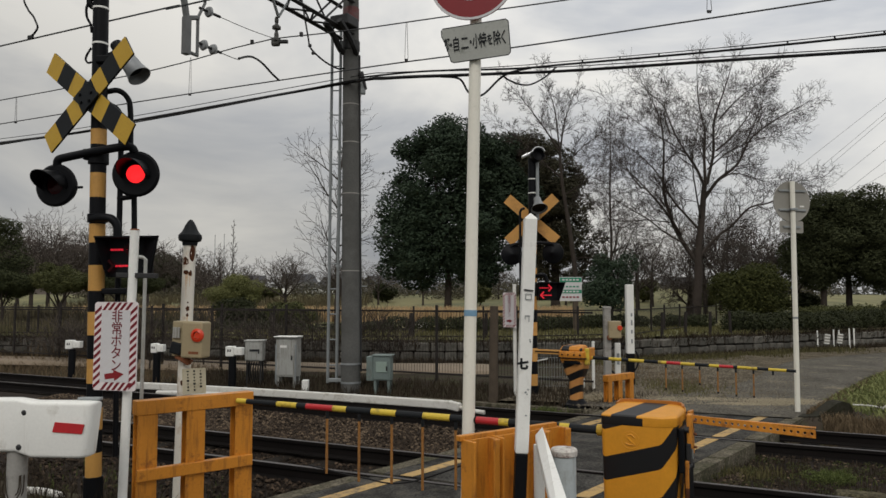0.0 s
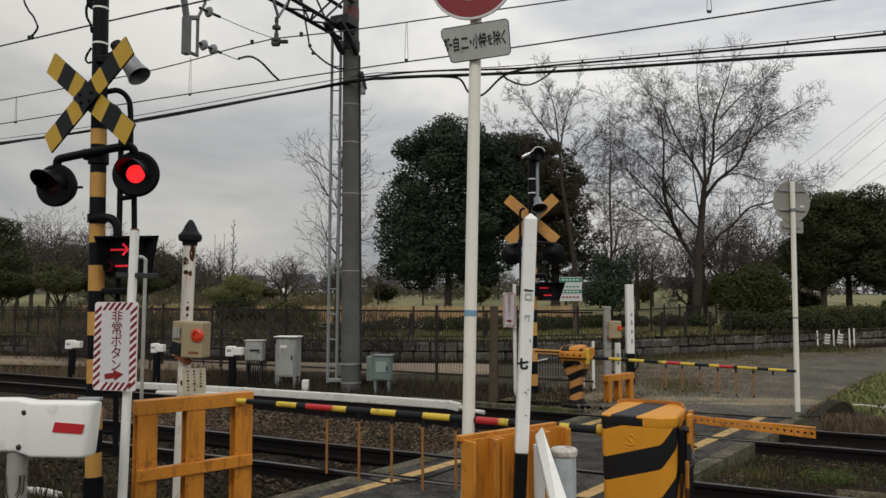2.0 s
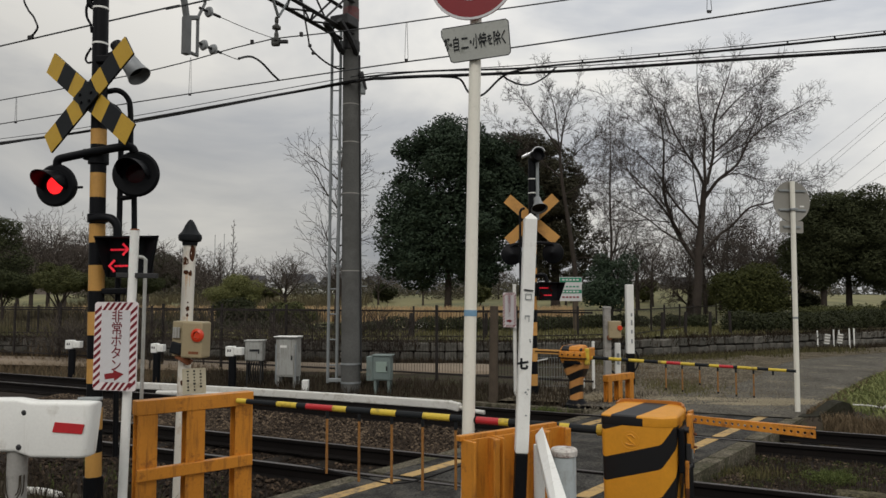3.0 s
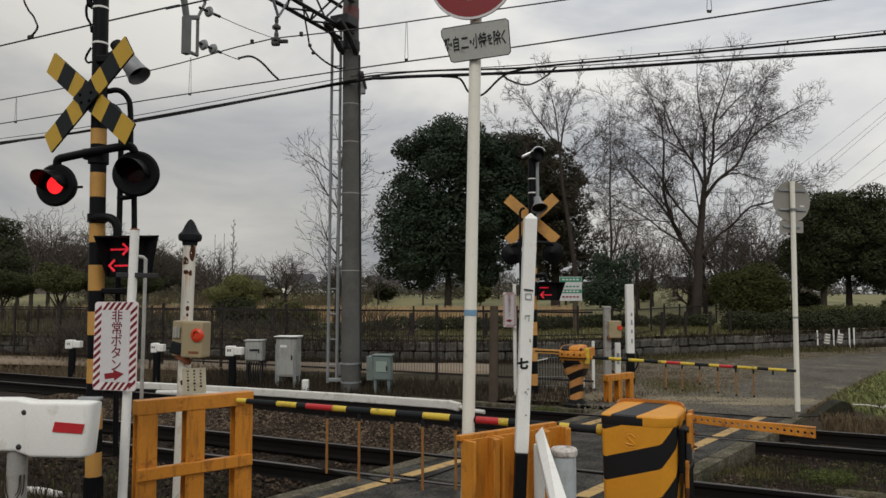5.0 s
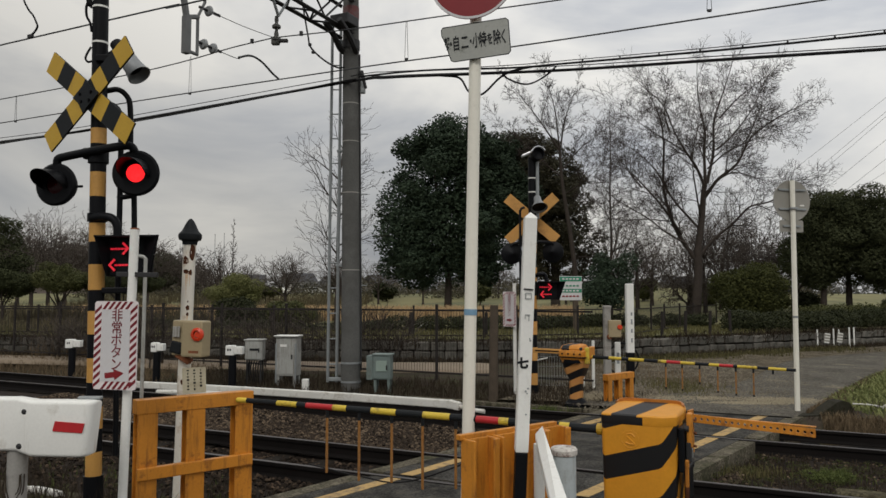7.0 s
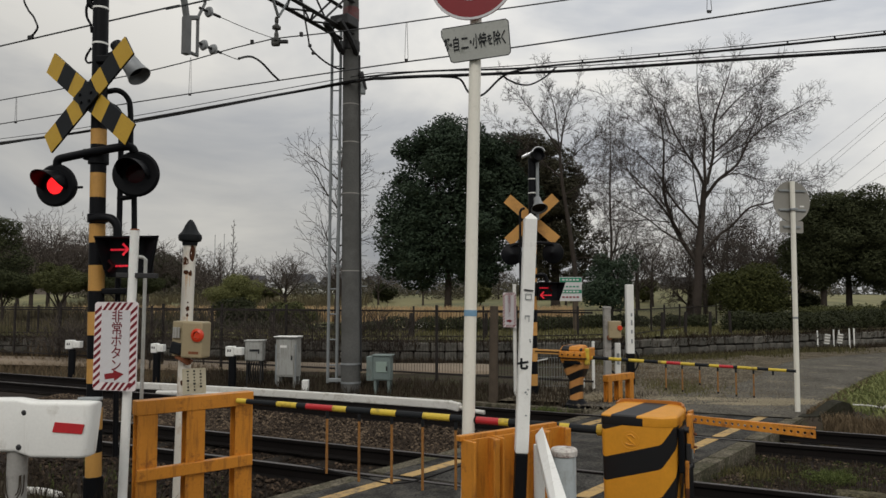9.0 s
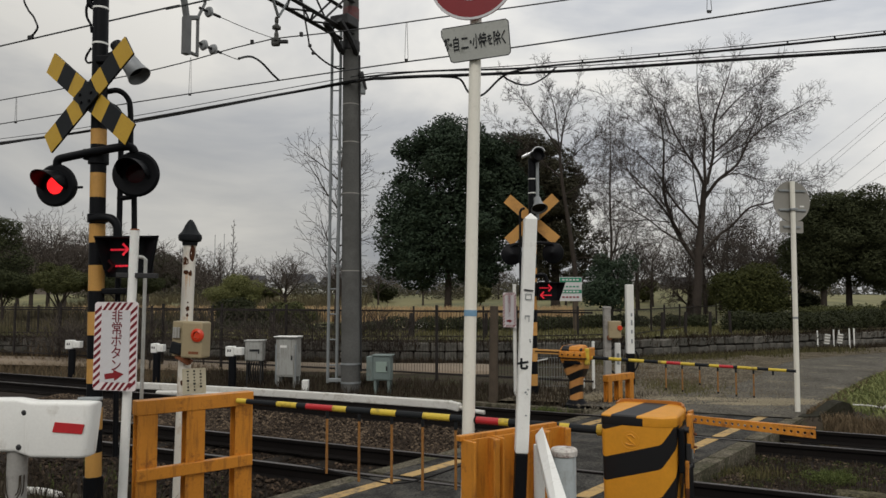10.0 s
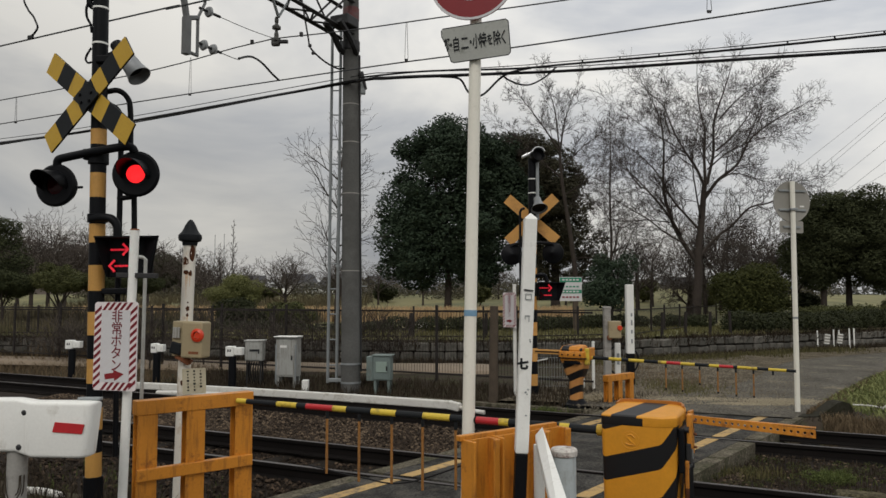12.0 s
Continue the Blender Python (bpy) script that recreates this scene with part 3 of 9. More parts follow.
def strip(name, left, right, z, material, cross=6, steps=6):
    a, b = bend([(*q, 0) for q in left], steps), bend([(*q, 0) for q in right], steps)
    vs, fs = [], []
    for p, q in zip(a, b):
        for k in range(cross + 1):
            w = p.lerp(q, k / cross)
            vs.append((w.x, w.y, z + 0.012 * noise.noise((w.x, w.y, 5))))
        d = (q - p).normalized() * 0.06
        vs.insert(len(vs) - cross - 1, (p.x - d.x, p.y - d.y, z - 0.09))
        vs.append((q.x + d.x, q.y + d.y, z - 0.09))
    n = cross + 3
    for j in range(len(a) - 1):
        for k in range(cross + 2):
            fs.append((j * n + k, j * n + k + 1, (j + 1) * n + k + 1, (j + 1) * n + k))
    return mesh_part(name, vs, fs, material, None, True)


road = strip("road", [(1.9, 11.7), (4.2, 13.0), (6.0, 14.8), (9.3, 19.6), (13.8, 22.6), (24, 28.6), (60, 48)],
             [(4.85, 10.4), (6.5, 12.6), (7.55, 13.95), (10.6, 17.6), (16.2, 21.0), (28, 27.2), (64, 45)], 0.012, M["far_road"])
tagged(road, "worn grey asphalt lane bending away beyond the tracks", "road", kind="structure")
verge = strip("ground_verge", [(0.9, 12.2), (2.2, 14.6), (3.6, 18.2), (7.0, 20.9), (12.0, 23.5), (17, 26.2)], [(2.4, 11.9), (4.6, 13.0), (6.5, 14.8), (9.7, 19.6), (14.2, 22.7), (19, 25.6)], 0.004, M["verge"])
tagged(verge, "dusty gravel verge between the lane and the wall", "verge", kind="structure")
path = strip("pavement", [(-22, 22.9), (-9.5, 20.3), (-7.0, 19.7), (-2.7, 18.7), (0.6, 18.5), (1.2, 18.3)],
             [(-22.4, 21.6), (-9.7, 18.9), (-7.2, 18.0), (-2.7, 16.9), (0.6, 16.5), (1.2, 16.7)], 0.035, M["path"])
tagged(path, "sandy footpath between the fence and the stone wall", "path", kind="structure")

# near roadside, level with the crossing
near = strip("road_near", [(-22.8, -20.2), (-10.3, -4.6), (-4.1, 3.2), (-1.95, 5.85)], [(-18.1, -23.9), (-5.6, -8.3), (1.5, 0.6), (0.45, 3.5)], 0.0, M["asphalt"])
tagged(near, "dark asphalt road on the approach to the crossing", "road", kind="structure")


def deck_point(s, v, z=0.0):
    w = (v - s * (0.438 * 0.780 - 0.899 * 0.625)) / (0.438 * 0.625 + 0.899 * 0.780)
    return ROAD @ Vector((s, w, z))


def slab(s0, s1, v0, v1, top, thick):
    bm = bmesh.new()
    lo = [bm.verts.new(deck_point(s, v, top - thick)) for s, v in ((s0, v0), (s1, v0), (s1, v1), (s0, v1))]
    hi = [bm.verts.new(deck_point(s, v, top)) for s, v in ((s0, v0), (s1, v0), (s1, v1), (s0, v1))]
    bm.faces.new(hi)
    bm.faces.new(lo[::-1])
    for i in range(4):
        bm.faces.new((lo[i], lo[(i + 1) % 4], hi[(i + 1) % 4], hi[i]))
    return bm


RAILS = (6.15, 7.22, 9.53, 10.60)
CUTS = ((4.2, 6.10), (6.26, 7.11), (7.27, 9.48), (9.64, 10.49), (10.65, 11.5))
crossing = new("road_crossing", finish("road_crossing", slab(-4.98, -2.80, *CUTS[0], -0.004, 0.3), M["asphalt"]))
tagged(crossing, "narrow asphalt level crossing deck with worn yellow edge lines", "level crossing", kind="structure")
for c in CUTS[1:]:
    part("deck_panel", slab(-4.98, -2.80, *c, -0.004, 0.3), M["asphalt"], crossing)
for s in (-4.735, -3.085):
    for a, b in ((3.6, 6.10), (6.26, 7.11), (7.27, 9.48), (9.64, 10.49), (10.65, 11.6)):
        part("yellow_line", slab(s - 0.065, s + 0.065, a, b, -0.0005, 0.003), M["yellow_line"], crossing, "worn yellow edge line")
for s0, s1 in ((-5.15, -4.985), (-2.795, -2.62)):
    for a, b in ((4.6, 6.05), (6.27, 7.10), (7.30, 8.4), (8.42, 9.45), (9.66, 10.47), (10.68, 11.7)):
        part("kerb_stone", slab(s0, s1, a, b, random.uniform(-0.012, 0.0), 0.3), M["moss_kerb"], crossing, "weathered concrete edge block")


def rail_mesh(v, u0, u1):
    prof = [(-0.065, -0.153), (0.065, -0.153), (0.065, -0.14), (0.012, -0.12), (0.009, -0.045), (0.033, -0.035), (0.033, -0.006), (0.026, 0.0),
            (-0.026, 0.0), (-0.033, -0.006), (-0.033, -0.035), (-0.009, -0.045), (-0.012, -0.12), (-0.065, -0.14)]
    bm = bmesh.new()
    a = [bm.verts.new(uv(u0, v + y, z)) for y, z in prof]
    b = [bm.verts.new(uv(u1, v + y, z)) for y, z in prof]
    n = len(prof)
    for i in range(n):
        bm.faces.new((a[i], a[(i + 1) % n], b[(i + 1) % n], b[i])).material_index = 1 if i == 7 else 0
    bm.faces.new(a[::-1])
    bm.faces.new(b)
    return bm


for k, (va, vb) in enumerate(((6.15, 7.22), (9.53, 10.60))):
    track = thing("railway_track", pose(0, 0, 0), "rusty steel rails on timber sleepers in brown ballast", "railway track", "tracks", "structure")
    for v in (va, vb):
        part("rail", rail_mesh(v, -90, 60), [M["rail"], M["rail_top"]], track, "rust-brown rail with a worn bright head")
    mid = (va + vb) / 2
    sl = B((0, 0, 0), (0.22, 2.1, 0.14), None, 0.012, 1)
    first = part("sleeper", sl, M["sleeper"], track)
    first.matrix_basis = TRACK @ pose(-26, mid, -0.25)
    for i in range(1, 60):
        u = -26 + i * 0.62
        o = new("sleeper", first.data)
        o.parent = track
        o.matrix_basis = TRACK @ pose(u, mid + random.uniform(-0.03, 0.03), -0.25, 0, 0, random.uniform(-1, 1))


def near_deck(x, y, slack=0.05):
    s = 0.780 * x - 0.625 * y
    return -5.19 - slack < s < -2.56 + slack


def scatter_stones(name, n, u_range, v_range, zf, size, material, label):
    rng = random.Random(5)
    vs, fs = [], []
    for _ in range(n):
        u, v = rng.uniform(*u_range), rng.uniform(*v_range)
        q = uv(u, v)
        if near_deck(q.x, q.y) or (v < 5.75 and rng.random() < 0.75):
            continue
        z = zf(u, v)
        if z is None:
            continue
        r = rng.uniform(*size)
        a, b0 = rng.uniform(0, 6.28), len(vs)
        tilt = rng.uniform(-0.5, 0.5)
        for dx, dy, dz in ((1, 0, tilt), (0, 1, -tilt), (-1, 0, -tilt), (0, -1, tilt), (0.1, 0.1, 0.75), (0, 0, -0.7)):
            k = r * rng.uniform(0.7, 1.2)
            ca, sa = math.cos(a), math.sin(a)
            vs.append((q.x + (dx * ca - dy * sa) * k, q.y + (dx * sa + dy * ca) * k, z + dz * k))
        fs += [(b0, b0 + 1, b0 + 4), (b0 + 1, b0 + 2, b0 + 4), (b0 + 2, b0 + 3, b0 + 4), (b0 + 3, b0, b0 + 4),
               (b0 + 1, b0, b0 + 5), (b0 + 2, b0 + 1, b0 + 5), (b0 + 3, b0 + 2, b0 + 5), (b0, b0 + 3, b0 + 5)]
    ob = mesh_part(name, vs, fs, material)
    return tagged(ob, label, "ballast", kind="stuff")


def bed_z(u, v):
    for r in RAILS:
        if abs(v - r) < 0.10:
            return None
    if u > -0.9 and 7.4 < v < 9.35:
        return -0.11 + 0.02 * noise.noise((u * 1.1, v * 1.1, 0))
    inner = any(a < v < b for a, b in ((6.15, 7.22), (9.53, 10.60)))
    return (-0.185 if inner else float(np.interp(v, [4.5, 5.3, 6.0, 7.3, 8.4, 9.4, 10.7, 11.5], [-0.25, -0.17, -0.13, -0.13, -0.17, -0.13, -0.13, -0.25]))) + 0.02 * noise.noise((u * 1.1, v * 1.1, 0))


us, vs_ = list(np.arange(-40, 24, 0.5)), list(np.arange(4.4, 11.7, 0.18))
bed_v, bed_f = [], []
for v in vs_:
    for u in us:
        z = bed_z(u, v)
        q = uv(u, v)
        zz = (z if z is not None else -0.165) - 0.02
        bed_v.append((q.x, q.y, -0.34 if near_deck(q.x, q.y, 0.25) else zz))
n = len(us)
bed_f = [(j * n + i, j * n + i + 1, (j + 1) * n + i + 1, (j + 1) * n + i) for j in range(len(vs_) - 1) for i in range(n - 1)]
tagged(mesh_part("ground_trackbed", bed_v, bed_f, M["stone"], None, True), "brown stone ballast bed under the tracks", "track bed", kind="structure")
scatter_stones("ballast", 22000, (-12.5, -0.6), (4.6, 7.35), bed_z, (0.014, 0.032), M["ballast_dark"], "dark crushed stone around the near track, with shade in its colour")
scatter_stones("ballast", 40000, (-12.5, -0.6), (7.35, 11.4), bed_z, (0.014, 0.034), M["ballast"], "loose brown and grey crushed stone between the rails")
scatter_stones("ballast", 1300, (-0.6, 3.4), (7.35, 9.4), bed_z, (0.008, 0.024), M["ballast"], "small stones and crumbs in the soil between the tracks")


def tuft(name, n, sampler, height, width, material, label, category="grass", lean=0.5, seed=3):
    """Loose blades, each a bent tapered strip, joined as one growth."""
    rng = random.Random(seed)
    vs, fs = [], []
    for _ in range(n):
        q = sampler(rng)
        if q is None:
            continue
        x, y, z = q
        h, a = rng.uniform(*height), rng.uniform(0, 6.28)
        w, d = rng.uniform(0.6, 1.2) * width, rng.uniform(0, lean) * h
        dx, dy, da = math.cos(a) * w, math.sin(a) * w, rng.uniform(0, 6.28)
        b = len(vs)
        ox, oy = math.cos(da) * d, math.sin(da) * d
        vs += [(x - dx, y - dy, z - 0.03), (x + dx, y + dy, z - 0.03), (x + dx * 0.7 + ox * 0.4, y + dy * 0.7 + oy * 0.4, z + h * 0.6),
               (x - dx * 0.7 + ox * 0.4, y - dy * 0.7 + oy * 0.4, z + h * 0.6), (x + ox, y + oy, z + h)]
        fs += [(b, b + 1, b + 2, b + 3), (b + 3, b + 2, b + 4)]
    return tagged(mesh_part(name, vs, fs, material), label, category, kind="stuff")


def in_track(u0, u1, v0, v1, z=None, clump=0.0):
    def pick(rng):
        u, v = rng.uniform(u0, u1), rng.uniform(v0, v1)
        q = uv(u, v)
        if near_deck(q.x, q.y, 0.0) or (clump and noise.noise((q.x * 1.7, q.y * 1.7, 9)) < clump - 0.5):
            return None
        return q.x, q.y, ground_z(q.x, q.y) if z is None else z
    return pick


tuft("dead_grass", 8000, in_track(-26, -12.2, 11.3, 13.3), (0.04, 0.26), 0.008, M["dry_grass"], "tangled dry brown grass along the fence", lean=0.9, seed=41)
tuft("dead_grass", 9000, in_track(-12.4, -3.4, 11.3, 13.2), (0.04, 0.24), 0.008, M["scrub"], "tangled dead brown grass on the bank along the fence", lean=0.9)
tuft("dead_grass", 4000, in_track(-3.2, 4.5, 11.6, 13.2, clump=0.5), (0.03, 0.16), 0.008, M["scrub"], "dead grass at the foot of the far barrier", lean=0.9, seed=4)
tuft("dead_grass", 5000, in_track(-7.9, -4.2, 4.3, 5.95, -0.2, clump=0.4), (0.02, 0.12), 0.006, M["scrub"], "dark leaf litter and dead weeds beside the track", lean=0.9, seed=36)
tuft("weeds", 1100, in_track(-7.6, -4.2, 4.3, 5.9, -0.2, clump=0.6), (0.03, 0.12), 0.006, M["green_grass"], "thin green weeds in the stones beside the track", seed=6)
tuft("weeds", 200, in_track(-0.9, 2.3, 7.45, 9.3, -0.12, clump=0.75), (0.01, 0.045), 0.007, M["green_grass"], "green weeds growing between the two tracks", seed=7)
tuft("dead_grass", 5200, in_track(-0.9, 3.2, 7.4, 9.35, -0.12), (0.01, 0.045), 0.006, M["scrub"], "dead brown weeds between the two tracks", seed=8)


def on_bank(rng):
    x, y = rng.uniform(6.2, 14), rng.uniform(9.2, 17)
    return None if x < lane_edge(y) + 0.06 or (y < 12.2 and rng.random() < 0.5) else (x, y, ground_z(x, y))


tuft("bank_grass", 46000, on_bank, (0.03, 0.10), 0.015, M["bank_grass"], "short patchy green grass on the bank beside the lane", lean=1.6, seed=11)
tuft("dead_grass", 14000, in_track(0.2, 6.5, 10.85, 11.7), (0.03, 0.17), 0.008, M["dry_grass"], "tangled dry brown scrub beside the far track", lean=0.9, seed=12)


def bank_edge(rng):
    y = 10.9 + 6.6 * rng.random() ** 2
    x = lane_edge(y) + 0.08 + abs(rng.gauss(0, 0.16))
    return x, y, ground_z(x, y)


tuft("dead_grass", 1700, bank_edge, (0.03, 0.11), 0.008, M["dry_grass"], "dry brown stalks along the edge of the lane", lean=0.9, seed=42)


def wall_foot(rng):
    x = rng.uniform(-20, 16)
    return x, wall_y(x) - rng.uniform(0.2, 0.75), 0.0


tuft("dead_grass", 9000, wall_foot, (0.04, 0.2), 0.012, M["scrub"], "dead grass along the foot of the stone wall", lean=0.9, seed=13)


def verge_weeds(rng):
    x = rng.uniform(3.5, 14)
    d = 0.3 + abs(rng.gauss(0, 0.7))
    y = wall_y(x) - d
    return None if noise.noise((x * 0.6, y * 0.6, 9)) < -0.2 + 0.25 * d - 0.3 else (x, y, 0.01)


def wall_hang(rng):
    x = rng.uniform(-20, 16)
    if noise.noise((x * 0.9, 0, 4)) < rng.uniform(-0.6, 0.5) - 0.02 * abs(x):
        return None
    return x, wall_y(x) - rng.uniform(0.0, 0.12), rng.uniform(0.3, 0.52)


tuft("weeds", 6000, verge_weeds, (0.02, 0.14), 0.012, M["dry_green"], "dull olive weeds along the verge below the wall", lean=0.9, seed=19)
tuft("dead_growth", 12000, wall_hang, (0.06, 0.26), 0.012, M["scrub"], "dark dead growth hanging over the stone wall", lean=1.8, seed=20)


def near_road_waste(rng):
    x, y = rng.uniform(2.6, 5.4), rng.uniform(14.0, 19.4)
    if noise.noise((x * 0.8, y * 0.8, 4)) < -0.1:
        return None
    return x, y, 0.03


tuft("dead_grass", 2400, near_road_waste, (0.015, 0.08), 0.0045, M["dry_grass"], "sparse dead grass on the lane's gravel edge", lean=0.9, seed=14)


def lane_gravel(n, seed, spot, size, label, material="gravel"):
    rg = random.Random(seed)
    vs, fs = [], []
    for _ in range(n):
        x, y = spot(rg)
        if noise.noise((x * 1.1, y * 1.1, 6)) < rg.uniform(-0.5, 0.35):
            continue
        r, a, b0 = rg.uniform(*size), rg.uniform(0, 6.28), len(vs)
        ring3 = [(math.cos(a + k * 1.57) * r * rg.uniform(0.7, 1.3), math.sin(a + k * 1.57) * r * rg.uniform(0.7, 1.3)) for k in range(4)]
        vs += [(x + dx, y + dy, 0.008) for dx, dy in ring3] + [(x, y, 0.018 + r * 0.55)]
        fs += [(b0 + k, b0 + (k + 1) % 4, b0 + 4) for k in range(4)]
    tagged(mesh_part("gravel", vs, fs, M[material]), label, "gravel", kind="stuff")


def lane_spot(rg):
    t = rg.random() ** 1.4
    return rg.uniform(2.0, 5.2) + 3.0 * t, 11.4 + 4.5 * t + rg.uniform(-0.3, 0.6)


def verge_spot(rg):
    t = rg.random()
    return 2.2 + rg.random() * 2.6 + t * 3.0, 12.6 + t * 6.5


for seed_, cx_, cy_, sx_, sy_ in ((53, 4.0, 12.3, 0.34, 0.16), (54, 5.45, 12.05, 0.30, 0.14), (55, 2.7, 12.5, 0.22, 0.2), (56, 4.7, 11.75, 0.5, 0.07)):
    lane_gravel(4200, seed_, lambda rg: (rg.gauss(cx_, sx_), rg.gauss(cy_, sy_)), (0.006, 0.015), "pale sandy grit washed over the lane", "sand")
lane_gravel(6500, 51, lane_spot, (0.006, 0.020), "loose pale gravel and grit on the worn lane")
lane_gravel(7500, 52, verge_spot, (0.008, 0.028), "scattered stones on the dusty verge")


def reeds(rng):
    x = rng.uniform(-18, 6.5)
    return x, wall_y(x) + rng.uniform(13, 16), 0.6


def waste(rng):
    x = rng.uniform(-24, -8)
    y = wall_y(x) - rng.uniform(0.4, 5.5)
    return None if 0.438 * x + 0.899 * y < 13.6 else (x, y, 0.0)


tuft("dead_grass", 12000, waste, (0.05, 0.32), 0.011, M["dry_grass"], "rough dead grass between the fence and the wall", lean=0.9, seed=17)
tuft("dead_grass", 8000, waste, (0.2, 0.8), 0.010, M["dry_grass"], "tall brown dead stalks between the fence and the wall", lean=0.55, seed=18)
tuft("reeds", 17000, reeds, (0.35, 0.72), 0.028, M["reed"], "pale dry reeds in a long bed across the park", "reeds", lean=0.3, seed=15)


def park_scrub(rng):
    x = rng.uniform(-24, -5.2)
    y = 31 + 26 * rng.random() ** 1.3
    if noise.noise((x * 0.35, y * 0.2, 12)) < -0.12:
        return None
    return x, y, lawn_z(x, y)


tuft("dead_grass", 15000, park_scrub, (0.25, 0.85), 0.028, M["park_scrub"], "tall dead brown grass and seedlings across the park", lean=0.7, seed=61)


def bank_lawn(rng):
    x = rng.uniform(-16, 12)
    return x, wall_y(x) + rng.uniform(0.3, 5), 0.54


def path_scrub(rng):
    x = rng.uniform(-21, -8.5)
    y = wall_y(x) + rng.uniform(0.5, 9)
    return None if noise.noise((x * 0.5, y * 0.35, 21)) < -0.1 else (x, y, 0.52)


tuft("dead_grass", 9000, path_scrub, (0.08, 0.42), 0.012, M["park_scrub"], "brown dead scrub on the park ground behind the fence", lean=0.8, seed=62)
tuft("lawn_grass", 16000, bank_lawn, (0.05, 0.16), 0.014, M["lawn_tuft"], "short green and straw grass above the wall", lean=0.7, seed=16)

# ---- dry stone wall in blocks ----
wall = thing("wall_stone", pose(0, 0, 0), "low grey stone retaining wall in two courses of blocks", "wall", kind="structure")
core_pts = [Vector((*q, 0)) for q in WALL[1:-1]]
bm = bmesh.new()
for a, b in zip(core_pts, core_pts[1:]):
    d = (b - a).normalized()
    nrm = Vector((-d.y, d.x, 0))
    box(bm, (a + b) / 2 + nrm * 0.2 + Vector((0, 0, 0.22)), ((b - a).length + 0.1, 0.28, 0.52), Matrix.Rotation(math.atan2(d.y, d.x), 3, "Z"))
part("core", bm, M["stone"], wall)
blocks = [finish("block", B((0, 0, 0), (w, 0.2, h), None, 0.03, 1), M["wallstone"]) for w, h in ((0.36, 0.235), (0.30, 0.24), (0.43, 0.22), (0.33, 0.21))]
path_len, segs = 0.0, []
for a, b in zip(core_pts, core_pts[1:]):
    segs.append((path_len, a, b))
    path_len += (b - a).length


def along_wall(t):
    for t0, a, b in reversed(segs):
        if t >= t0:
            d = (b - a).normalized()
            return a + d * (t - t0), math.degrees(math.atan2(d.y, d.x)), Vector((d.y, -d.x, 0))
    return core_pts[0], 0, Vector((0, -1, 0))


wrng = random.Random(2)
for course, z in enumerate((0.14, 0.385)):
    t = 9.0 + 0.27 * course
    while t < min(path_len, 60):
        k = wrng.randrange(4)
        w = (0.36, 0.30, 0.43, 0.33)[k]
        q, turn, out = along_wall(t + w / 2)
        o = new("block", blocks[k])
        o.parent = wall
        o.matrix_basis = pose(q.x + out.x * wrng.uniform(-0.03, 0.04), q.y + out.y * wrng.uniform(-0.03, 0.04), z + wrng.uniform(-0.012, 0.012), wrng.uniform(-5, 5), wrng.uniform(-2.5, 2.5), turn + wrng.uniform(-4, 4))
        t += w + 0.025

# ---- iron fences ----


def fence(name, line, top, bottom, gap, post_gap, label):
    f = thing(name, pose(0, 0, 0), label, "fence", "park fences")
    total = sum((Vector(b) - Vector(a)).length for a, b in zip(line, line[1:]))
    pk = finish("picket", B((0, 0, (top - 0.04 + bottom + 0.08) / 2), (0.0055, 0.0055, top - bottom - 0.12)), M["fence"])
    ps = finish("post", B((0, 0, (top + 0.05 + bottom - 0.15) / 2), (0.052, 0.052, top - bottom + 0.25), None, 0.006, 1), M["fence"])
    count = 0
    for a, b in zip(line, line[1:]):
        a, b = Vector(a), Vector(b)
        d, ln = (b - a).normalized(), (b - a).length
        turn = math.degrees(math.atan2(d.y, d.x))
        m = Matrix.Rotation(radians(turn), 3, "Z")
        for z in (top - 0.05, bottom + 0.12):
            part("rail", B(((a + b) / 2 + Vector((0, 0, z))), (ln, 0.035, 0.035), m), M["fence"], f)
        for i in range(int(ln / post_gap) + 1):
            q = a + d * min(ln, i * post_gap)
            o = new("post", ps)
            o.parent, o.matrix_basis = f, pose(q.x, q.y, q.z, 0, 0, turn)
        for i in range(int(ln / gap)):
            q = a + d * (i + 0.5) * gap
            if count < 298:
                o = new("picket", pk)
                o.parent, o.matrix_basis = f, pose(q.x, q.y, q.z, 0, 0, turn)
            count += 1
    return f


a, b = uv(-21.92, 13.5), uv(-3.5, 13.5)
fence("iron_fence", [tuple(a), tuple(b)], 1.45, 0.02, 0.064, 1.9, "dark brown iron picket fence beside the railway")
wl_ = [(x, wall_y(x) + 0.7, 0.5) for x in (-17, -14, -2.7, 2.0, 5.5)] + [(7.3, 24.4, 0.5), (11.5, 31.0, 0.5)]
fence("iron_fence", wl_, 0.86, 0.0, 0.115, 1.9, "dark iron picket fence on top of the stone wall")

# short wooden stakes on the grass
stake_mesh = finish("wooden_stake", R((0, 0, -0.1), (0, 0, 0.72), 0.05, 0.045, 8), M["fence"])
for x, dy in ((-9.5, 1.4), (-4.9, 1.3), (-0.9, 1.3), (1.2, 1.2), (6.4, 0.5), (7.2, 0.45), (8.1, 0.45), (8.9, 0.5), (-12.8, 1.2)):
    o = new("wooden_stake", stake_mesh)
    o.matrix_basis = pose(x, wall_y(x) + dy, 0.52, 0, random.uniform(-2, 2))
    tagged(o, "short dark wooden stake in the grass", "stake", "stakes on the lawn")

# ---- trees and planting ----


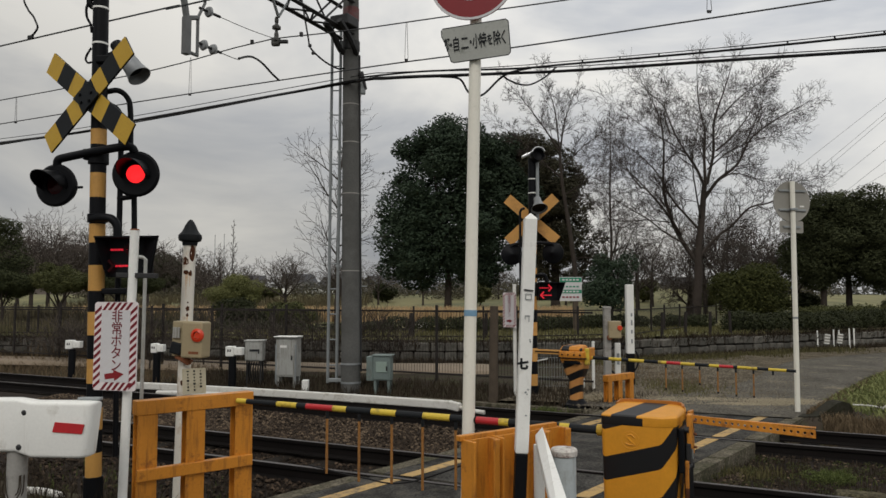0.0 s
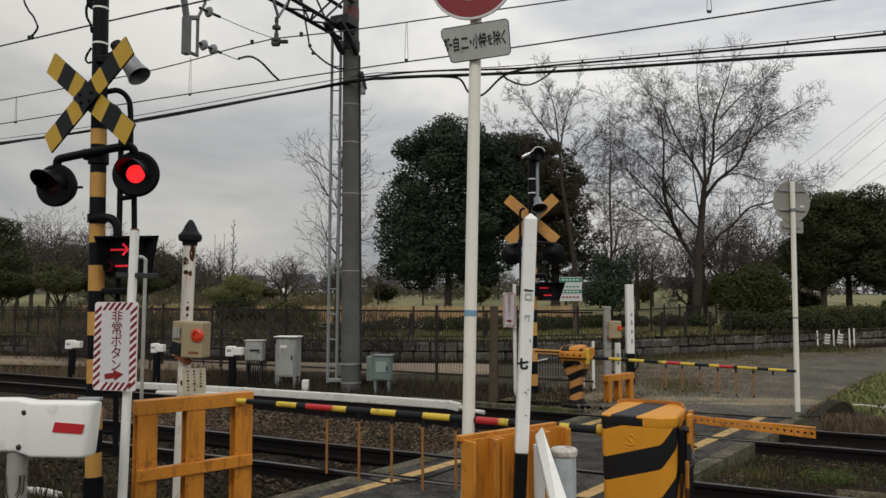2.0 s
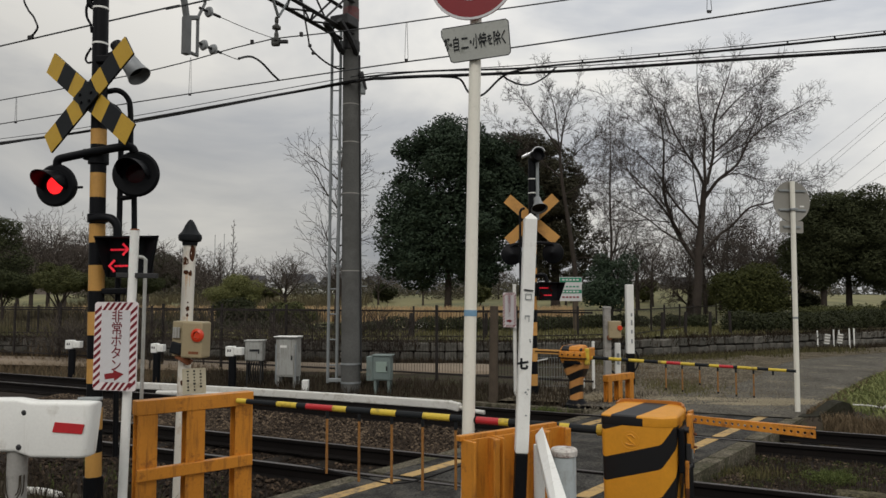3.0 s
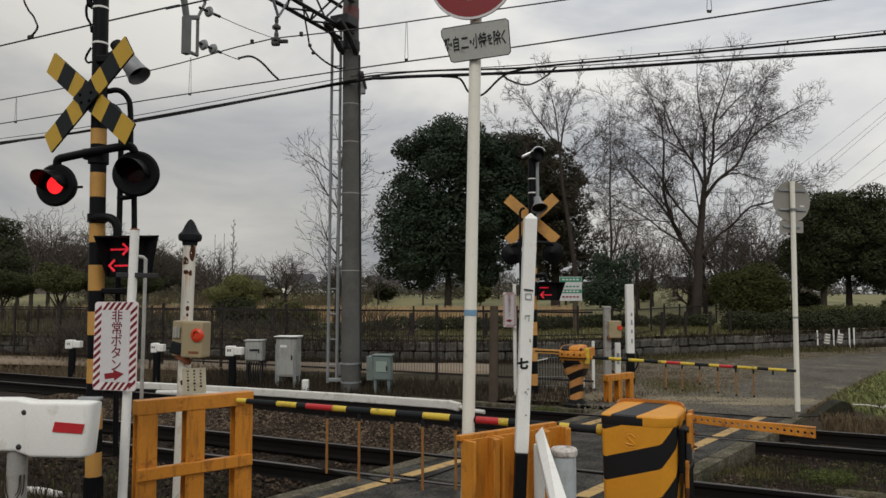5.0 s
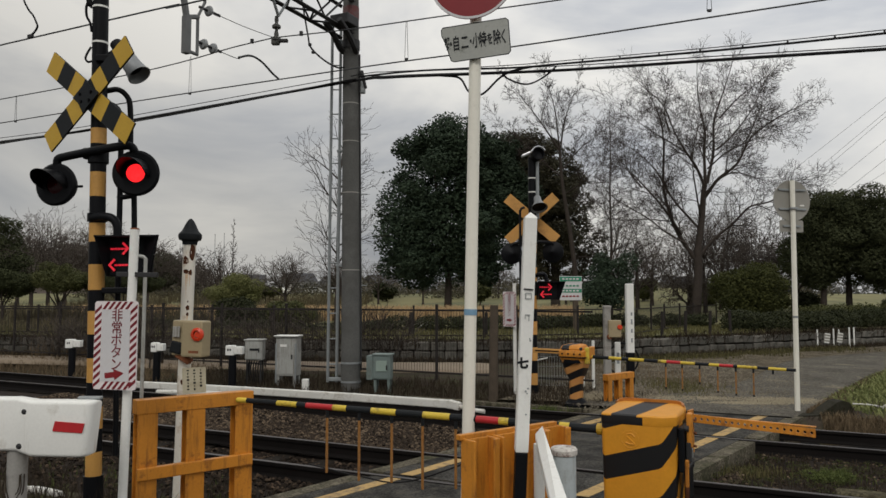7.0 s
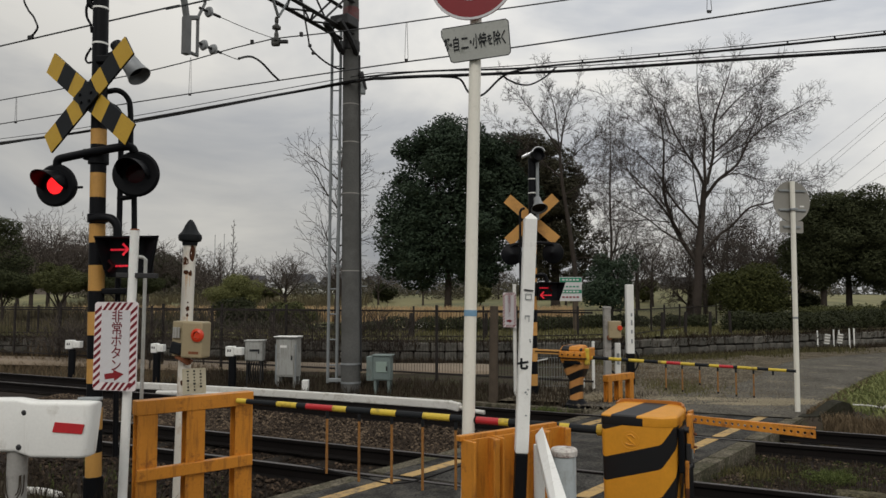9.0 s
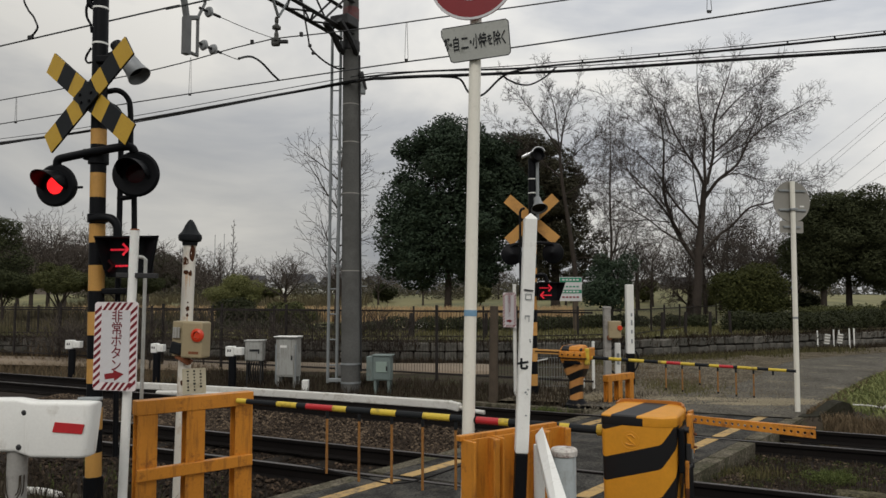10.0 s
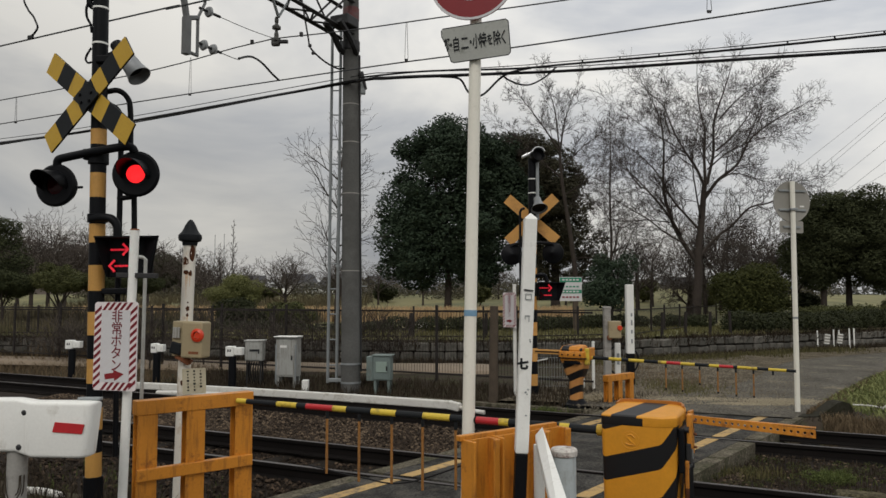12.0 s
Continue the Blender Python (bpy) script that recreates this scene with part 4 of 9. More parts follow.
def add_limb(V, F, pts, radii, seg):
    base = len(V)
    side = None
    for i, q in enumerate(pts):
        d = (pts[min(i + 1, len(pts) - 1)] - pts[max(i - 1, 0)]).normalized()
        if side is None:
            side = d.orthogonal().normalized()
        side = (side - d * side.dot(d)).normalized()
        other = d.cross(side)
        for j in range(seg):
            k = 2 * math.pi * j / seg
            V.append(q + (side * math.cos(k) + other * math.sin(k)) * radii[i])
    for i in range(len(pts) - 1):
        for j in range(seg):
            a, b = base + i * seg + j, base + i * seg + (j + 1) % seg
            F.append((a, b, b + seg, a + seg))


def grow(rng, start, way, lens, radius, level, out, up, wild, kids, spread, r_min):
    """Grows a sinuous limb and its branches; out collects (level, points, radii)."""
    length = lens[level - 1] * rng.uniform(0.7, 1.2)
    n = max(2 if level > 3 else 3, min(9, int(length / 0.28)))
    pts, radii, d = [start], [radius], way.normalized()
    for i in range(n):
        d = (d + Vector((rng.gauss(0, wild), rng.gauss(0, wild), rng.gauss(0, wild * 0.8) + up))).normalized()
        pts.append(pts[-1] + d * length / n)
        radii.append(max(r_min, radius * (1 - 0.7 * (i + 1) / n)))
    out.append((level, pts, radii))
    if level >= len(lens):
        return
    count = kids[min(level, len(kids)) - 1]
    turn = rng.uniform(0, 6.283)
    for k in range(count):
        t = 0.22 + 0.78 * (k + rng.random()) / count
        i = min(n - 1, int(t * n))
        q = pts[i].lerp(pts[i + 1], min(1.0, t * n - i))
        dd = (pts[i + 1] - pts[i]).normalized()
        axis = dd.orthogonal()
        turn += 2.4 + rng.uniform(-0.5, 0.5)
        axis.rotate(Matrix.Rotation(turn, 3, dd))
        w = dd.copy()
        w.rotate(Matrix.Rotation(radians(rng.uniform(*spread)), 3, axis))
        grow(rng, q, w, lens if t < 0.8 else [x * 0.85 for x in lens], max(r_min, radii[i] * rng.uniform(0.45, 0.68)), level + 1, out, up, wild, kids, spread, r_min)


def limbs_to_mesh(limbs, keep):
    V, F = [], []
    for level, pts, radii in limbs:
        if keep(level):
            add_limb(V, F, pts, radii, 8 if level == 0 else 5 if level < 3 else 3)
    return V, F


def bare_tree(seed, m, height, trunk_r, label, levels=5, trunk_share=0.25, lean=(0, 0), up=0.035, kids=(7, 7, 6, 4), spread=(25, 60), mains=7, open_=45, r_min=0.005, wild=0.10, group="", reach=0.44, low=0.8, leader=False):
    rng = random.Random(seed)
    t = thing("bare_tree", m, label, "tree", group)
    limbs = []
    top = Vector((lean[0], lean[1], height * trunk_share))
    pts = [Vector((0, 0, -0.1)), Vector((0, 0, 0.25)), top * 0.5, top]
    limbs.append((0, pts, [trunk_r * 1.35, trunk_r * 1.05, trunk_r * 0.92, trunk_r * 0.8]))
    if leader:
        pts, radii = [Vector((0, 0, -0.1))], [trunk_r * 1.35]
        for i in range(10):
            f = (i + 1) / 10
            pts.append(Vector((top.x * f + rng.gauss(0, 0.05 + 0.10 * f) * (i > 2) * trunk_r * 5, rng.gauss(0, 0.12) * f * trunk_r * 5, top.z * f)))
            radii.append(trunk_r * (1.02 - 0.80 * f ** 1.3))
        top = pts[-1]
        limbs[0] = (0, pts, radii)
    lens = [height * reach * k for k in (1.0, 0.56, 0.31, 0.165, 0.085)][:levels]
    for k in range(mains):
        a = 2 * math.pi * (k * 0.618 + rng.uniform(-0.08, 0.08))
        tilt = radians(rng.uniform(open_ * 0.5, open_ * 1.35)) if k else radians(7)
        w = Vector((math.cos(a) * math.sin(tilt), math.sin(a) * math.sin(tilt), math.cos(tilt)))
        q = (top * (low + (1 - low) * k / mains)) if k else top
        if leader:
            f = low + (1 - low) * (k - 1) / (mains - 1) if k else 1.0
            i = min(len(pts) - 2, int(f * (len(pts) - 1)))
            q = pts[i].lerp(pts[i + 1], f * (len(pts) - 1) - i)
            size = 1.0 - 0.45 * max(0.0, (f - 0.45) / 0.55)
            grow(rng, q, w, [x * size for x in lens], radii[i] * rng.uniform(0.42, 0.62), 1, limbs, up, wild, kids, spread, r_min)
            continue
        grow(rng, q, w, lens, trunk_r * (0.62 if k == 0 else rng.uniform(0.36, 0.52)), 1, limbs, up, wild, kids, spread, r_min)
    V, F = limbs_to_mesh(limbs, lambda lv: lv == 0)
    mesh_part("trunk", V, F, M["bark"], t, True)
    V, F = limbs_to_mesh(limbs, lambda lv: 0 < lv < 3)
    mesh_part("branching", V, F, M["bark"], t, True)
    V, F = limbs_to_mesh(limbs, lambda lv: lv >= 3)
    # far park crowns take the twig colour that has haze mixed in
    mesh_part("crown", V, F, M["haze_dry_twig"] if group in ("bare park trees", "leafless shrubs") else M["twig"], t)
    return t


def limb_tree(seed, m, label, trunk, trunk_r, plan, lens, kids, spread=(25, 58), step=0.34, up=0.03, wild=0.13, r_min=0.006, group=""):
    """A bare tree whose main limbs follow given lines (x, height) with a depth each; side branches and twigs grow from them."""
    rng = random.Random(seed)
    t = thing("bare_tree", m, label, "tree", group)
    pts = [Vector((0, 0, -0.1))] + [Vector((x, 0, z)) for x, z in trunk]
    limbs = [(0, bend(pts, 4), [trunk_r * (1.3 - 0.75 * k / (len(pts) * 4 - 4)) for k in range(len(pts) * 4 - 3)])]
    for line, r0, depth in plan:
        n = len(line)
        ctrl = [Vector((x + rng.gauss(0, 0.05), depth * (k / (n - 1)) ** 0.8 + rng.gauss(0, 0.08), z + rng.gauss(0, 0.05))) if k else Vector((x, 0, z)) for k, (x, z) in enumerate(line)]
        pts = bend(ctrl, 5)
        radii = [max(r_min, r0 * (1 - 0.82 * k / (len(pts) - 1))) for k in range(len(pts))]
        limbs.append((1, pts, radii))
        run = [0.0]
        for a, b in zip(pts, pts[1:]):
            run.append(run[-1] + (b - a).length)
        at, turn = run[-1] * 0.16, rng.uniform(0, 6.28)
        while at < run[-1]:
            i = max(k for k in range(len(run) - 1) if run[k] <= at)
            d = (pts[i + 1] - pts[i]).normalized()
            q = pts[i].lerp(pts[i + 1], (at - run[i]) / (run[i + 1] - run[i]))
            axis = d.orthogonal()
            turn += 2.4 + rng.uniform(-0.6, 0.6)
            axis.rotate(Matrix.Rotation(turn, 3, d))
            w = d.copy()
            w.rotate(Matrix.Rotation(radians(rng.uniform(*spread)), 3, axis))
            k = 1.0 - 0.35 * at / run[-1]
            grow(rng, q, w, [x * k for x in lens], max(r_min, radii[i] * rng.uniform(0.35, 0.55)), 2, limbs, up, wild, kids, spread, r_min)
            at += step * rng.uniform(0.6, 1.4)
        grow(rng, pts[-1], pts[-1] - pts[-2], lens, radii[-1], 2, limbs, up, wild, kids, spread, r_min)
    for name, keep, material in (("trunk", lambda lv: lv == 0, "bark"), ("branching", lambda lv: 0 < lv < 3, "bark"), ("crown", lambda lv: lv >= 3, "twig")):
        V, F = limbs_to_mesh(limbs, keep)
        mesh_part(name, V, F, M[material], t, name != "crown")
    return t


def leaf_cloud(rng, lobes, n, leaf, flat=0.3):
    """Folded leaves on the shells of uneven lobes (centre, radii)."""
    V, F = [], []
    weights = [r[0] * r[1] + r[0] * r[2] for _, r in lobes]
    for _ in range(n):
        (cx, cy, cz), (rx, ry, rz) = rng.choices(lobes, weights)[0]
        th, ph = rng.uniform(0, 6.283), math.acos(rng.uniform(-1, 1))
        nx, ny, nz = math.sin(ph) * math.cos(th), math.sin(ph) * math.sin(th), math.cos(ph)
        k = rng.uniform(0.45, 1.12) ** 0.5 * (1 + 0.22 * noise.noise((nx * 2.3 + cx, ny * 2.3 + cy, nz * 2.3 + cz))) * (1 + 0.10 * noise.noise((nx * 7 + cx, ny * 7, nz * 7 + cz)))
        c = Vector((cx + nx * rx * k, cy + ny * ry * k, cz + nz * rz * k))
        s = leaf * rng.uniform(0.55, 1.25)
        a = Vector((rng.gauss(0, 1), rng.gauss(0, 1), rng.gauss(0, 0.6))).normalized()
        b = a.cross(Vector((nx + rng.gauss(0, 0.5), ny + rng.gauss(0, 0.5), nz + 0.4))).normalized()
        up = a.cross(b) * s * flat
        i = len(V)
        V += [c - a * s, c + b * s * 0.55 + up, c + a * s, c - b * s * 0.55 + up]
        F += [(i, i + 1, i + 2), (i, i + 2, i + 3)]
    return V, F


def evergreen(seed, m, lobes, n, leaf, material, label, trunk_r=0.25, trunk_h=2.0, name="evergreen_tree", category="tree", boughs=6):
    rng = random.Random(seed)
    t = thing(name, m, label, category)
    limbs = [(0, [Vector((0, 0, -0.1)), Vector((0.03, 0, trunk_h * 0.5)), Vector((0, 0, trunk_h))], [trunk_r * 1.3, trunk_r, trunk_r * 0.85])]
    for c, r in lobes[:boughs]:
        a, b = Vector((0, 0, trunk_h * rng.uniform(0.6, 1.0))), Vector(c)
        mid = (a + b) / 2 + Vector((rng.gauss(0, 0.1), rng.gauss(0, 0.1), 0.1)) * (b - a).length
        limbs.append((1, [a, mid, b], [trunk_r * 0.55, trunk_r * 0.35, trunk_r * 0.12]))
    V, F = limbs_to_mesh(limbs, lambda lv: lv == 0)
    mesh_part("trunk", V, F, M["bark"], t, True)
    V, F = limbs_to_mesh(limbs, lambda lv: lv > 0)
    mesh_part("branching", V, F, M["bark"], t, True)
    V, F = leaf_cloud(rng, lobes, n, leaf)
    mesh_part("crown", V, F, material, t)
    return t


def lobes_in(rng, n, centre, radii, size):
    """Uneven lobes packed in an ellipsoid."""
    out = []
    for _ in range(n):
        while True:
            p = Vector((rng.uniform(-1, 1), rng.uniform(-1, 1), rng.uniform(-1, 1)))
            if 0.3 < p.length < 1:
                break
        s = rng.uniform(*size)
        out.append(((centre[0] + p.x * radii[0], centre[1] + p.y * radii[1], centre[2] + p.z * radii[2]), (s * rng.uniform(0.8, 1.3), s * rng.uniform(0.8, 1.3), s * rng.uniform(0.65, 1.0))))
    return out


rng = random.Random(21)
big = lobes_in(rng, 95, (0, 0, 6.0), (3.3, 2.9, 4.5), (0.45, 0.95)) + [((0, 0, 5.6), (3.0, 2.7, 3.9)), ((-1.6, 0, 4.2), (2.2, 2.2, 2.0)), ((0.4, -0.3, 8.9), (1.7, 1.5, 1.5)), ((2.4, 0, 5.9), (1.9, 1.6, 2.3))] + lobes_in(rng, 24, (2.7, 0, 6.2), (1.8, 1.7, 2.9), (0.45, 0.85)) + lobes_in(rng, 18, (-1.6, 0, 2.6), (2.1, 1.8, 0.8), (0.45, 0.8)) + lobes_in(rng, 12, (1.4, 0, 2.7), (1.8, 1.6, 0.9), (0.45, 0.8)) + [((-2.2, 0, 5.6), (1.5, 1.4, 1.5)), ((2.2, 0, 8.0), (1.2, 1.2, 1.2))]
evergreen(31, pose(0.25, 38, 0.6), big, 98000, 0.095, M["leaf_dark"], "large dense dark green evergreen tree on the lawn", 0.17, 3.5)
low = lobes_in(rng, 60, (-0.6, 0, 5.4), (2.0, 2.0, 3.3), (0.4, 0.8)) + [((-1.3, 0, 5.2), (1.6, 1.4, 2.6)), ((-2.0, 0, 7.8), (1.7, 1.4, 2.2)), ((-0.2, 0, 6.4), (1.5, 1.3, 1.9))] + lobes_in(rng, 24, (-1.9, 0, 8.3), (1.6, 1.2, 1.6), (0.4, 0.8)) + lobes_in(rng, 20, (1.3, 0, 3.6), (1.6, 1.4, 2.5), (0.3, 0.55)) + lobes_in(rng, 26, (0.3, 0, 8.0), (1.4, 1.2, 1.9), (0.3, 0.6)) + [((-2.2, 0, 7.6), (1.2, 1.1, 1.5))]
evergreen(32, pose(6.0, 39.5, 0.6), low, 62000, 0.08, M["leaf_brown"], "evergreen tree with thinning brownish crown behind the crossing", 0.22, 4.0)
limb_tree(33, pose(6.25, 35, 0.55), "slender bare tree with a few long upright limbs", [(0.02, 2.3), (-0.26, 4.6), (-0.54, 6.5), (-0.65, 8.1)], 0.11,
          [([(-0.65, 8.1), (-1.2, 9.1), (-1.9, 10.2), (-2.9, 11.4)], 0.05, 0.5), ([(-0.62, 8.1), (-0.36, 9.5), (0.12, 11.0)], 0.05, -0.4), ([(-0.5, 7.2), (0.4, 8.2), (1.6, 9.2)], 0.04, 0.6),
           ([(-0.65, 8.1), (-1.0, 10.0), (-1.5, 11.3)], 0.04, -0.8), ([(-0.4, 6.0), (0.45, 6.5), (1.4, 7.4)], 0.035, -0.6), ([(-0.54, 6.8), (-1.4, 7.6), (-2.2, 8.6), (-3.3, 9.5)], 0.04, 0.8)],
          [0, 1.0, 0.6, 0.36, 0.2], (1, 5, 4, 3), (22, 50), 0.33, 0.05, 0.10, 0.006)
bare_tree(34, pose(8.2, 36, 0.6), 9.9, 0.075, "slim straight bare tree with short level twigs", 4, 0.98, (0.05, 0), 0.02, (6, 4, 3), (30, 60), 24, 70, 0.005, 0.09, reach=0.14, low=0.2, leader=True)
bare_tree(47, pose(8.9, 34, 0.55), 5.0, 0.055, "young bare tree with fine upright twigs", 4, 0.4, (0, 0), 0.035, (5, 4, 3), (22, 48), 7, 40, 0.005, 0.07, reach=0.26, low=0.3)
bare_tree(46, pose(10.2, 46, 1.0), 8.0, 0.14, "small bare tree with a wide twiggy crown", 5, 0.25, (0.2, 0), 0.03, (5, 5, 3, 2), (25, 55), 6, 42, group="bare park trees")
# the great bare tree
limb_tree(35, pose(10.25, 30, 0.5), "tall bare deciduous tree with a broad fine-twigged crown", [(0.02, 0.4), (0.14, 2.2), (0.14, 3.0), (0.31, 4.2), (0.43, 5.4), (0.5, 5.9)], 0.17,
          [([(0.08, 2.6), (-0.54, 3.8), (-0.9, 4.9), (-1.0, 5.9), (-0.86, 7.5), (-1.1, 8.7), (-1.45, 9.8)], 0.0936, 0.9), ([(-0.5, 3.7), (-1.4, 4.8), (-2.1, 5.6), (-2.8, 6.1), (-3.4, 6.5)], 0.0576, -1.2),
           ([(0.46, 5.7), (0.06, 6.4), (-0.4, 7.2), (-0.9, 7.9), (-1.4, 8.9), (-2.1, 9.6)], 0.0648, -0.8), ([(-0.3, 7.1), (-1.2, 7.4), (-2.1, 7.7), (-3.1, 8.3)], 0.036, -1.6),
           ([(0.5, 5.9), (0.67, 7.1), (0.68, 8.0), (0.5, 9.3), (0.4, 10.5)], 0.072, 0.5), ([(0.57, 5.8), (0.94, 7.2), (1.15, 8.5), (1.7, 9.9), (2.1, 11.0)], 0.072, 1.0),
           ([(0.45, 5.2), (0.96, 5.9), (1.65, 6.6), (2.2, 7.5), (3.1, 8.3), (4.0, 8.8)], 0.0792, -0.9), ([(0.2, 2.8), (0.85, 3.6), (1.6, 4.2), (2.4, 4.8), (3.4, 5.1), (4.4, 5.9), (5.2, 6.2)], 0.072, 0.6),
           ([(1.1, 6.0), (1.9, 6.3), (2.9, 6.2), (3.7, 6.0)], 0.036, 1.3), ([(1.0, 7.2), (2.0, 8.0), (2.9, 9.1), (3.6, 10.2)], 0.0504, 1.5),
           ([(-0.77, 4.2), (-1.8, 4.4), (-3.0, 4.4), (-3.7, 4.8)], 0.0288, 1.0), ([(0.3, 4.3), (-0.2, 5.4), (-0.5, 6.6), (-0.4, 7.9)], 0.0432, -1.9), ([(0.6, 6.4), (1.2, 7.0), (1.9, 7.3), (2.7, 7.4)], 0.036, -1.9),
           ([(2.2, 7.5), (2.8, 8.4), (3.3, 9.4)], 0.04, 0.9), ([(1.15, 8.5), (1.8, 9.2), (2.6, 9.9)], 0.04, -0.8), ([(-0.9, 7.9), (-1.0, 8.9), (-0.6, 9.9)], 0.04, 0.7), ([(-2.1, 5.6), (-2.5, 6.5), (-2.7, 7.5)], 0.04, 0.8),
           ([(0.14, 4.0), (-0.66, 5.2), (-1.26, 6.44), (-2.07, 7.25), (-2.87, 7.9)], 0.055, 1.4), ([(-0.3, 3.3), (-1.2, 3.8), (-2.07, 4.3), (-3.28, 5.2), (-3.9, 6.0)], 0.045, -0.4)],
          [0, 1.05, 0.66, 0.42, 0.25], (1, 5, 5, 3), (26, 58), 0.29, 0.03, 0.075, 0.0046)
# bare tree behind the catenary mast
bare_tree(36, pose(-4.05, 28, 0.5), 8.5, 0.075, "young bare tree with long slender twigs behind the mast", 4, 0.70, (0.1, 0), 0.035, (5, 4, 2), (25, 50), 13, 56, 0.0055, 0.07, reach=0.23, low=0.22)
# evergreens beside the lane
for k, (x, y, h, w) in enumerate(((17.5, 34, 5.7, 1.5), (19.0, 34.6, 6.4, 1.9), (20.6, 33.4, 6.3, 2.1), (22.8, 33, 6.8, 2.5), (25.5, 35, 7.6, 3.2), (23.6, 37, 6.0, 2.4))):
    r2 = random.Random(50 + k)
    lb = lobes_in(r2, 40, (0, 0, h * (0.62 if k < 2 else 0.57)), (w * 1.05, w * 0.75, h * (0.33 if k < 2 else 0.38)), (0.4, 0.85)) + [((0, 0, h * 0.60), (w * 0.85, w * 0.7, h * 0.29))]
    evergreen(51 + k, pose(x, y, 0.6), lb, 38000, 0.067, M["leaf_mid"], "broad dark evergreen tree in a row beside the lane", 0.13, h * 0.5, boughs=9)
r2 = random.Random(60)
evergreen(61, pose(11.5, 27.8, 0.5), lobes_in(r2, 30, (0.1, 0, 1.55), (1.2, 1.0, 0.9), (0.28, 0.55)) + [((0.1, 0, 1.2), (1.35, 1.1, 1.05)), ((0.3, 0, 1.9), (0.8, 0.7, 0.55))], 32000, 0.047, M["leaf_bush"], "rounded dark green garden shrub above the hedge", 0.06, 0.6, "shrub", "shrub")
evergreen(62, pose(6.2, 27.5, 0.5), lobes_in(r2, 24, (0.1, 0, 1.9), (0.95, 0.8, 1.15), (0.25, 0.5)) + [((0.1, 0, 1.5), (0.75, 0.7, 0.9))], 10000, 0.055, M["leaf_dark"], "small dark evergreen shrub beside the notice board", 0.06, 0.9, "shrub", "shrub")
evergreen(66, pose(-5.3, 25.6, 0.5), lobes_in(r2, 14, (0, 0, 0.6), (0.9, 0.5, 0.4), (0.2, 0.4)), 8000, 0.05, M["leaf_olive"], "low straggling green shrub behind the fence", 0.03, 0.3, "shrub", "shrub")
evergreen(67, pose(-6.9, 25.8, 0.5), lobes_in(r2, 12, (0, 0, 0.6), (0.8, 0.5, 0.4), (0.2, 0.4)), 7000, 0.05, M["leaf_hedge"], "low dark green shrub behind the fence", 0.03, 0.3, "shrub", "shrub")
evergreen(68, pose(-22.7, 60, 1.6), lobes_in(r2, 16, (0, 0, 2.2), (1.4, 1.2, 1.1), (0.5, 0.9)), 9000, 0.12, M["leaf_hedge"], "dark rounded evergreen tree across the park", 0.12, 1.6)
evergreen(63, pose(-7.6, 27.2, 0.4), lobes_in(r2, 20, (0, 0, 1.35), (0.9, 0.8, 0.75), (0.22, 0.42)) + [((0, 0, 1.2), (0.7, 0.65, 0.8))], 26000, 0.032, M["leaf_light"], "rounded olive green shrub behind the fence", 0.05, 0.5, "shrub", "shrub")
evergreen(64, pose(13.3, 32, 0.5), lobes_in(r2, 8, (0, 0, 1.2), (0.6, 0.6, 0.8), (0.3, 0.5)), 4000, 0.09, M["leaf_olive"], "small yellowish shrub beside the evergreens", 0.05, 0.6, "shrub", "shrub")
evergreen(65, pose(19.6, 29.0, 0.5), lobes_in(r2, 8, (0, 0, 1.0), (0.5, 0.5, 0.7), (0.25, 0.45)), 3500, 0.08, M["leaf_olive"], "small yellowish shrub above the hedge", 0.04, 0.5, "shrub", "shrub")
for k, (x, y, h, w, mm) in enumerate(((-18.2, 30, 4.7, 1.7, "leaf_mid"), (-15.6, 30, 2.6, 1.5, "leaf_olive"), (-13.2, 30.5, 2.4, 1.5, "leaf_mid"), (-17.3, 29, 2.4, 1.3, "leaf_mid"))):
    r2 = random.Random(70 + k)
    lb = lobes_in(r2, 22, (0, 0, h * 0.58), (w * 0.95, w * 0.7, h * 0.33), (0.3, 0.6)) + [((0, 0, h * 0.5), (w * 0.75, w * 0.7, h * 0.33))]
    if k:
        lb = lobes_in(r2, 18, (0, 0, h * 0.74), (w * 0.9, w * 0.7, h * 0.2), (0.2, 0.42)) + [((0, 0, h * 0.74), (w * 0.65, w * 0.6, h * 0.17))]
    evergreen(71 + k, pose(x, y, 0.5), lb, 22000 if k == 0 else 16000, 0.048 if k == 0 else 0.039, M[mm], "dense evergreen shrub in the park behind the fence", 0.06, h * 0.4, "shrub", "shrub")
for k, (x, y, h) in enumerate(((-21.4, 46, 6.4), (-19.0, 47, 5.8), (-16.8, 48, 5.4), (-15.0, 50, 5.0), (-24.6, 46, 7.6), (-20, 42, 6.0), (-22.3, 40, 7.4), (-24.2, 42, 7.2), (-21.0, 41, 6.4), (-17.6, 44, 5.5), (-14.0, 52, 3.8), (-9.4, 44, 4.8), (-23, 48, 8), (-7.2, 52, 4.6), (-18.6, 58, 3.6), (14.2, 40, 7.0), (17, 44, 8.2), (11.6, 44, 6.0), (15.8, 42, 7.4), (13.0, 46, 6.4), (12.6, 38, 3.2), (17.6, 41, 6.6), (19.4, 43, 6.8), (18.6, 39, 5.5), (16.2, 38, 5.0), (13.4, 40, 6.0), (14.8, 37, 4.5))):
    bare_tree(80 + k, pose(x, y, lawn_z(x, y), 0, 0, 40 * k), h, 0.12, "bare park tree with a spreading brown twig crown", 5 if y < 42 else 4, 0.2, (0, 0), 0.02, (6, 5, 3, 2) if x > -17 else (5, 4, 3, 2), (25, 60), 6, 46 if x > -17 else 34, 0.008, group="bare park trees")
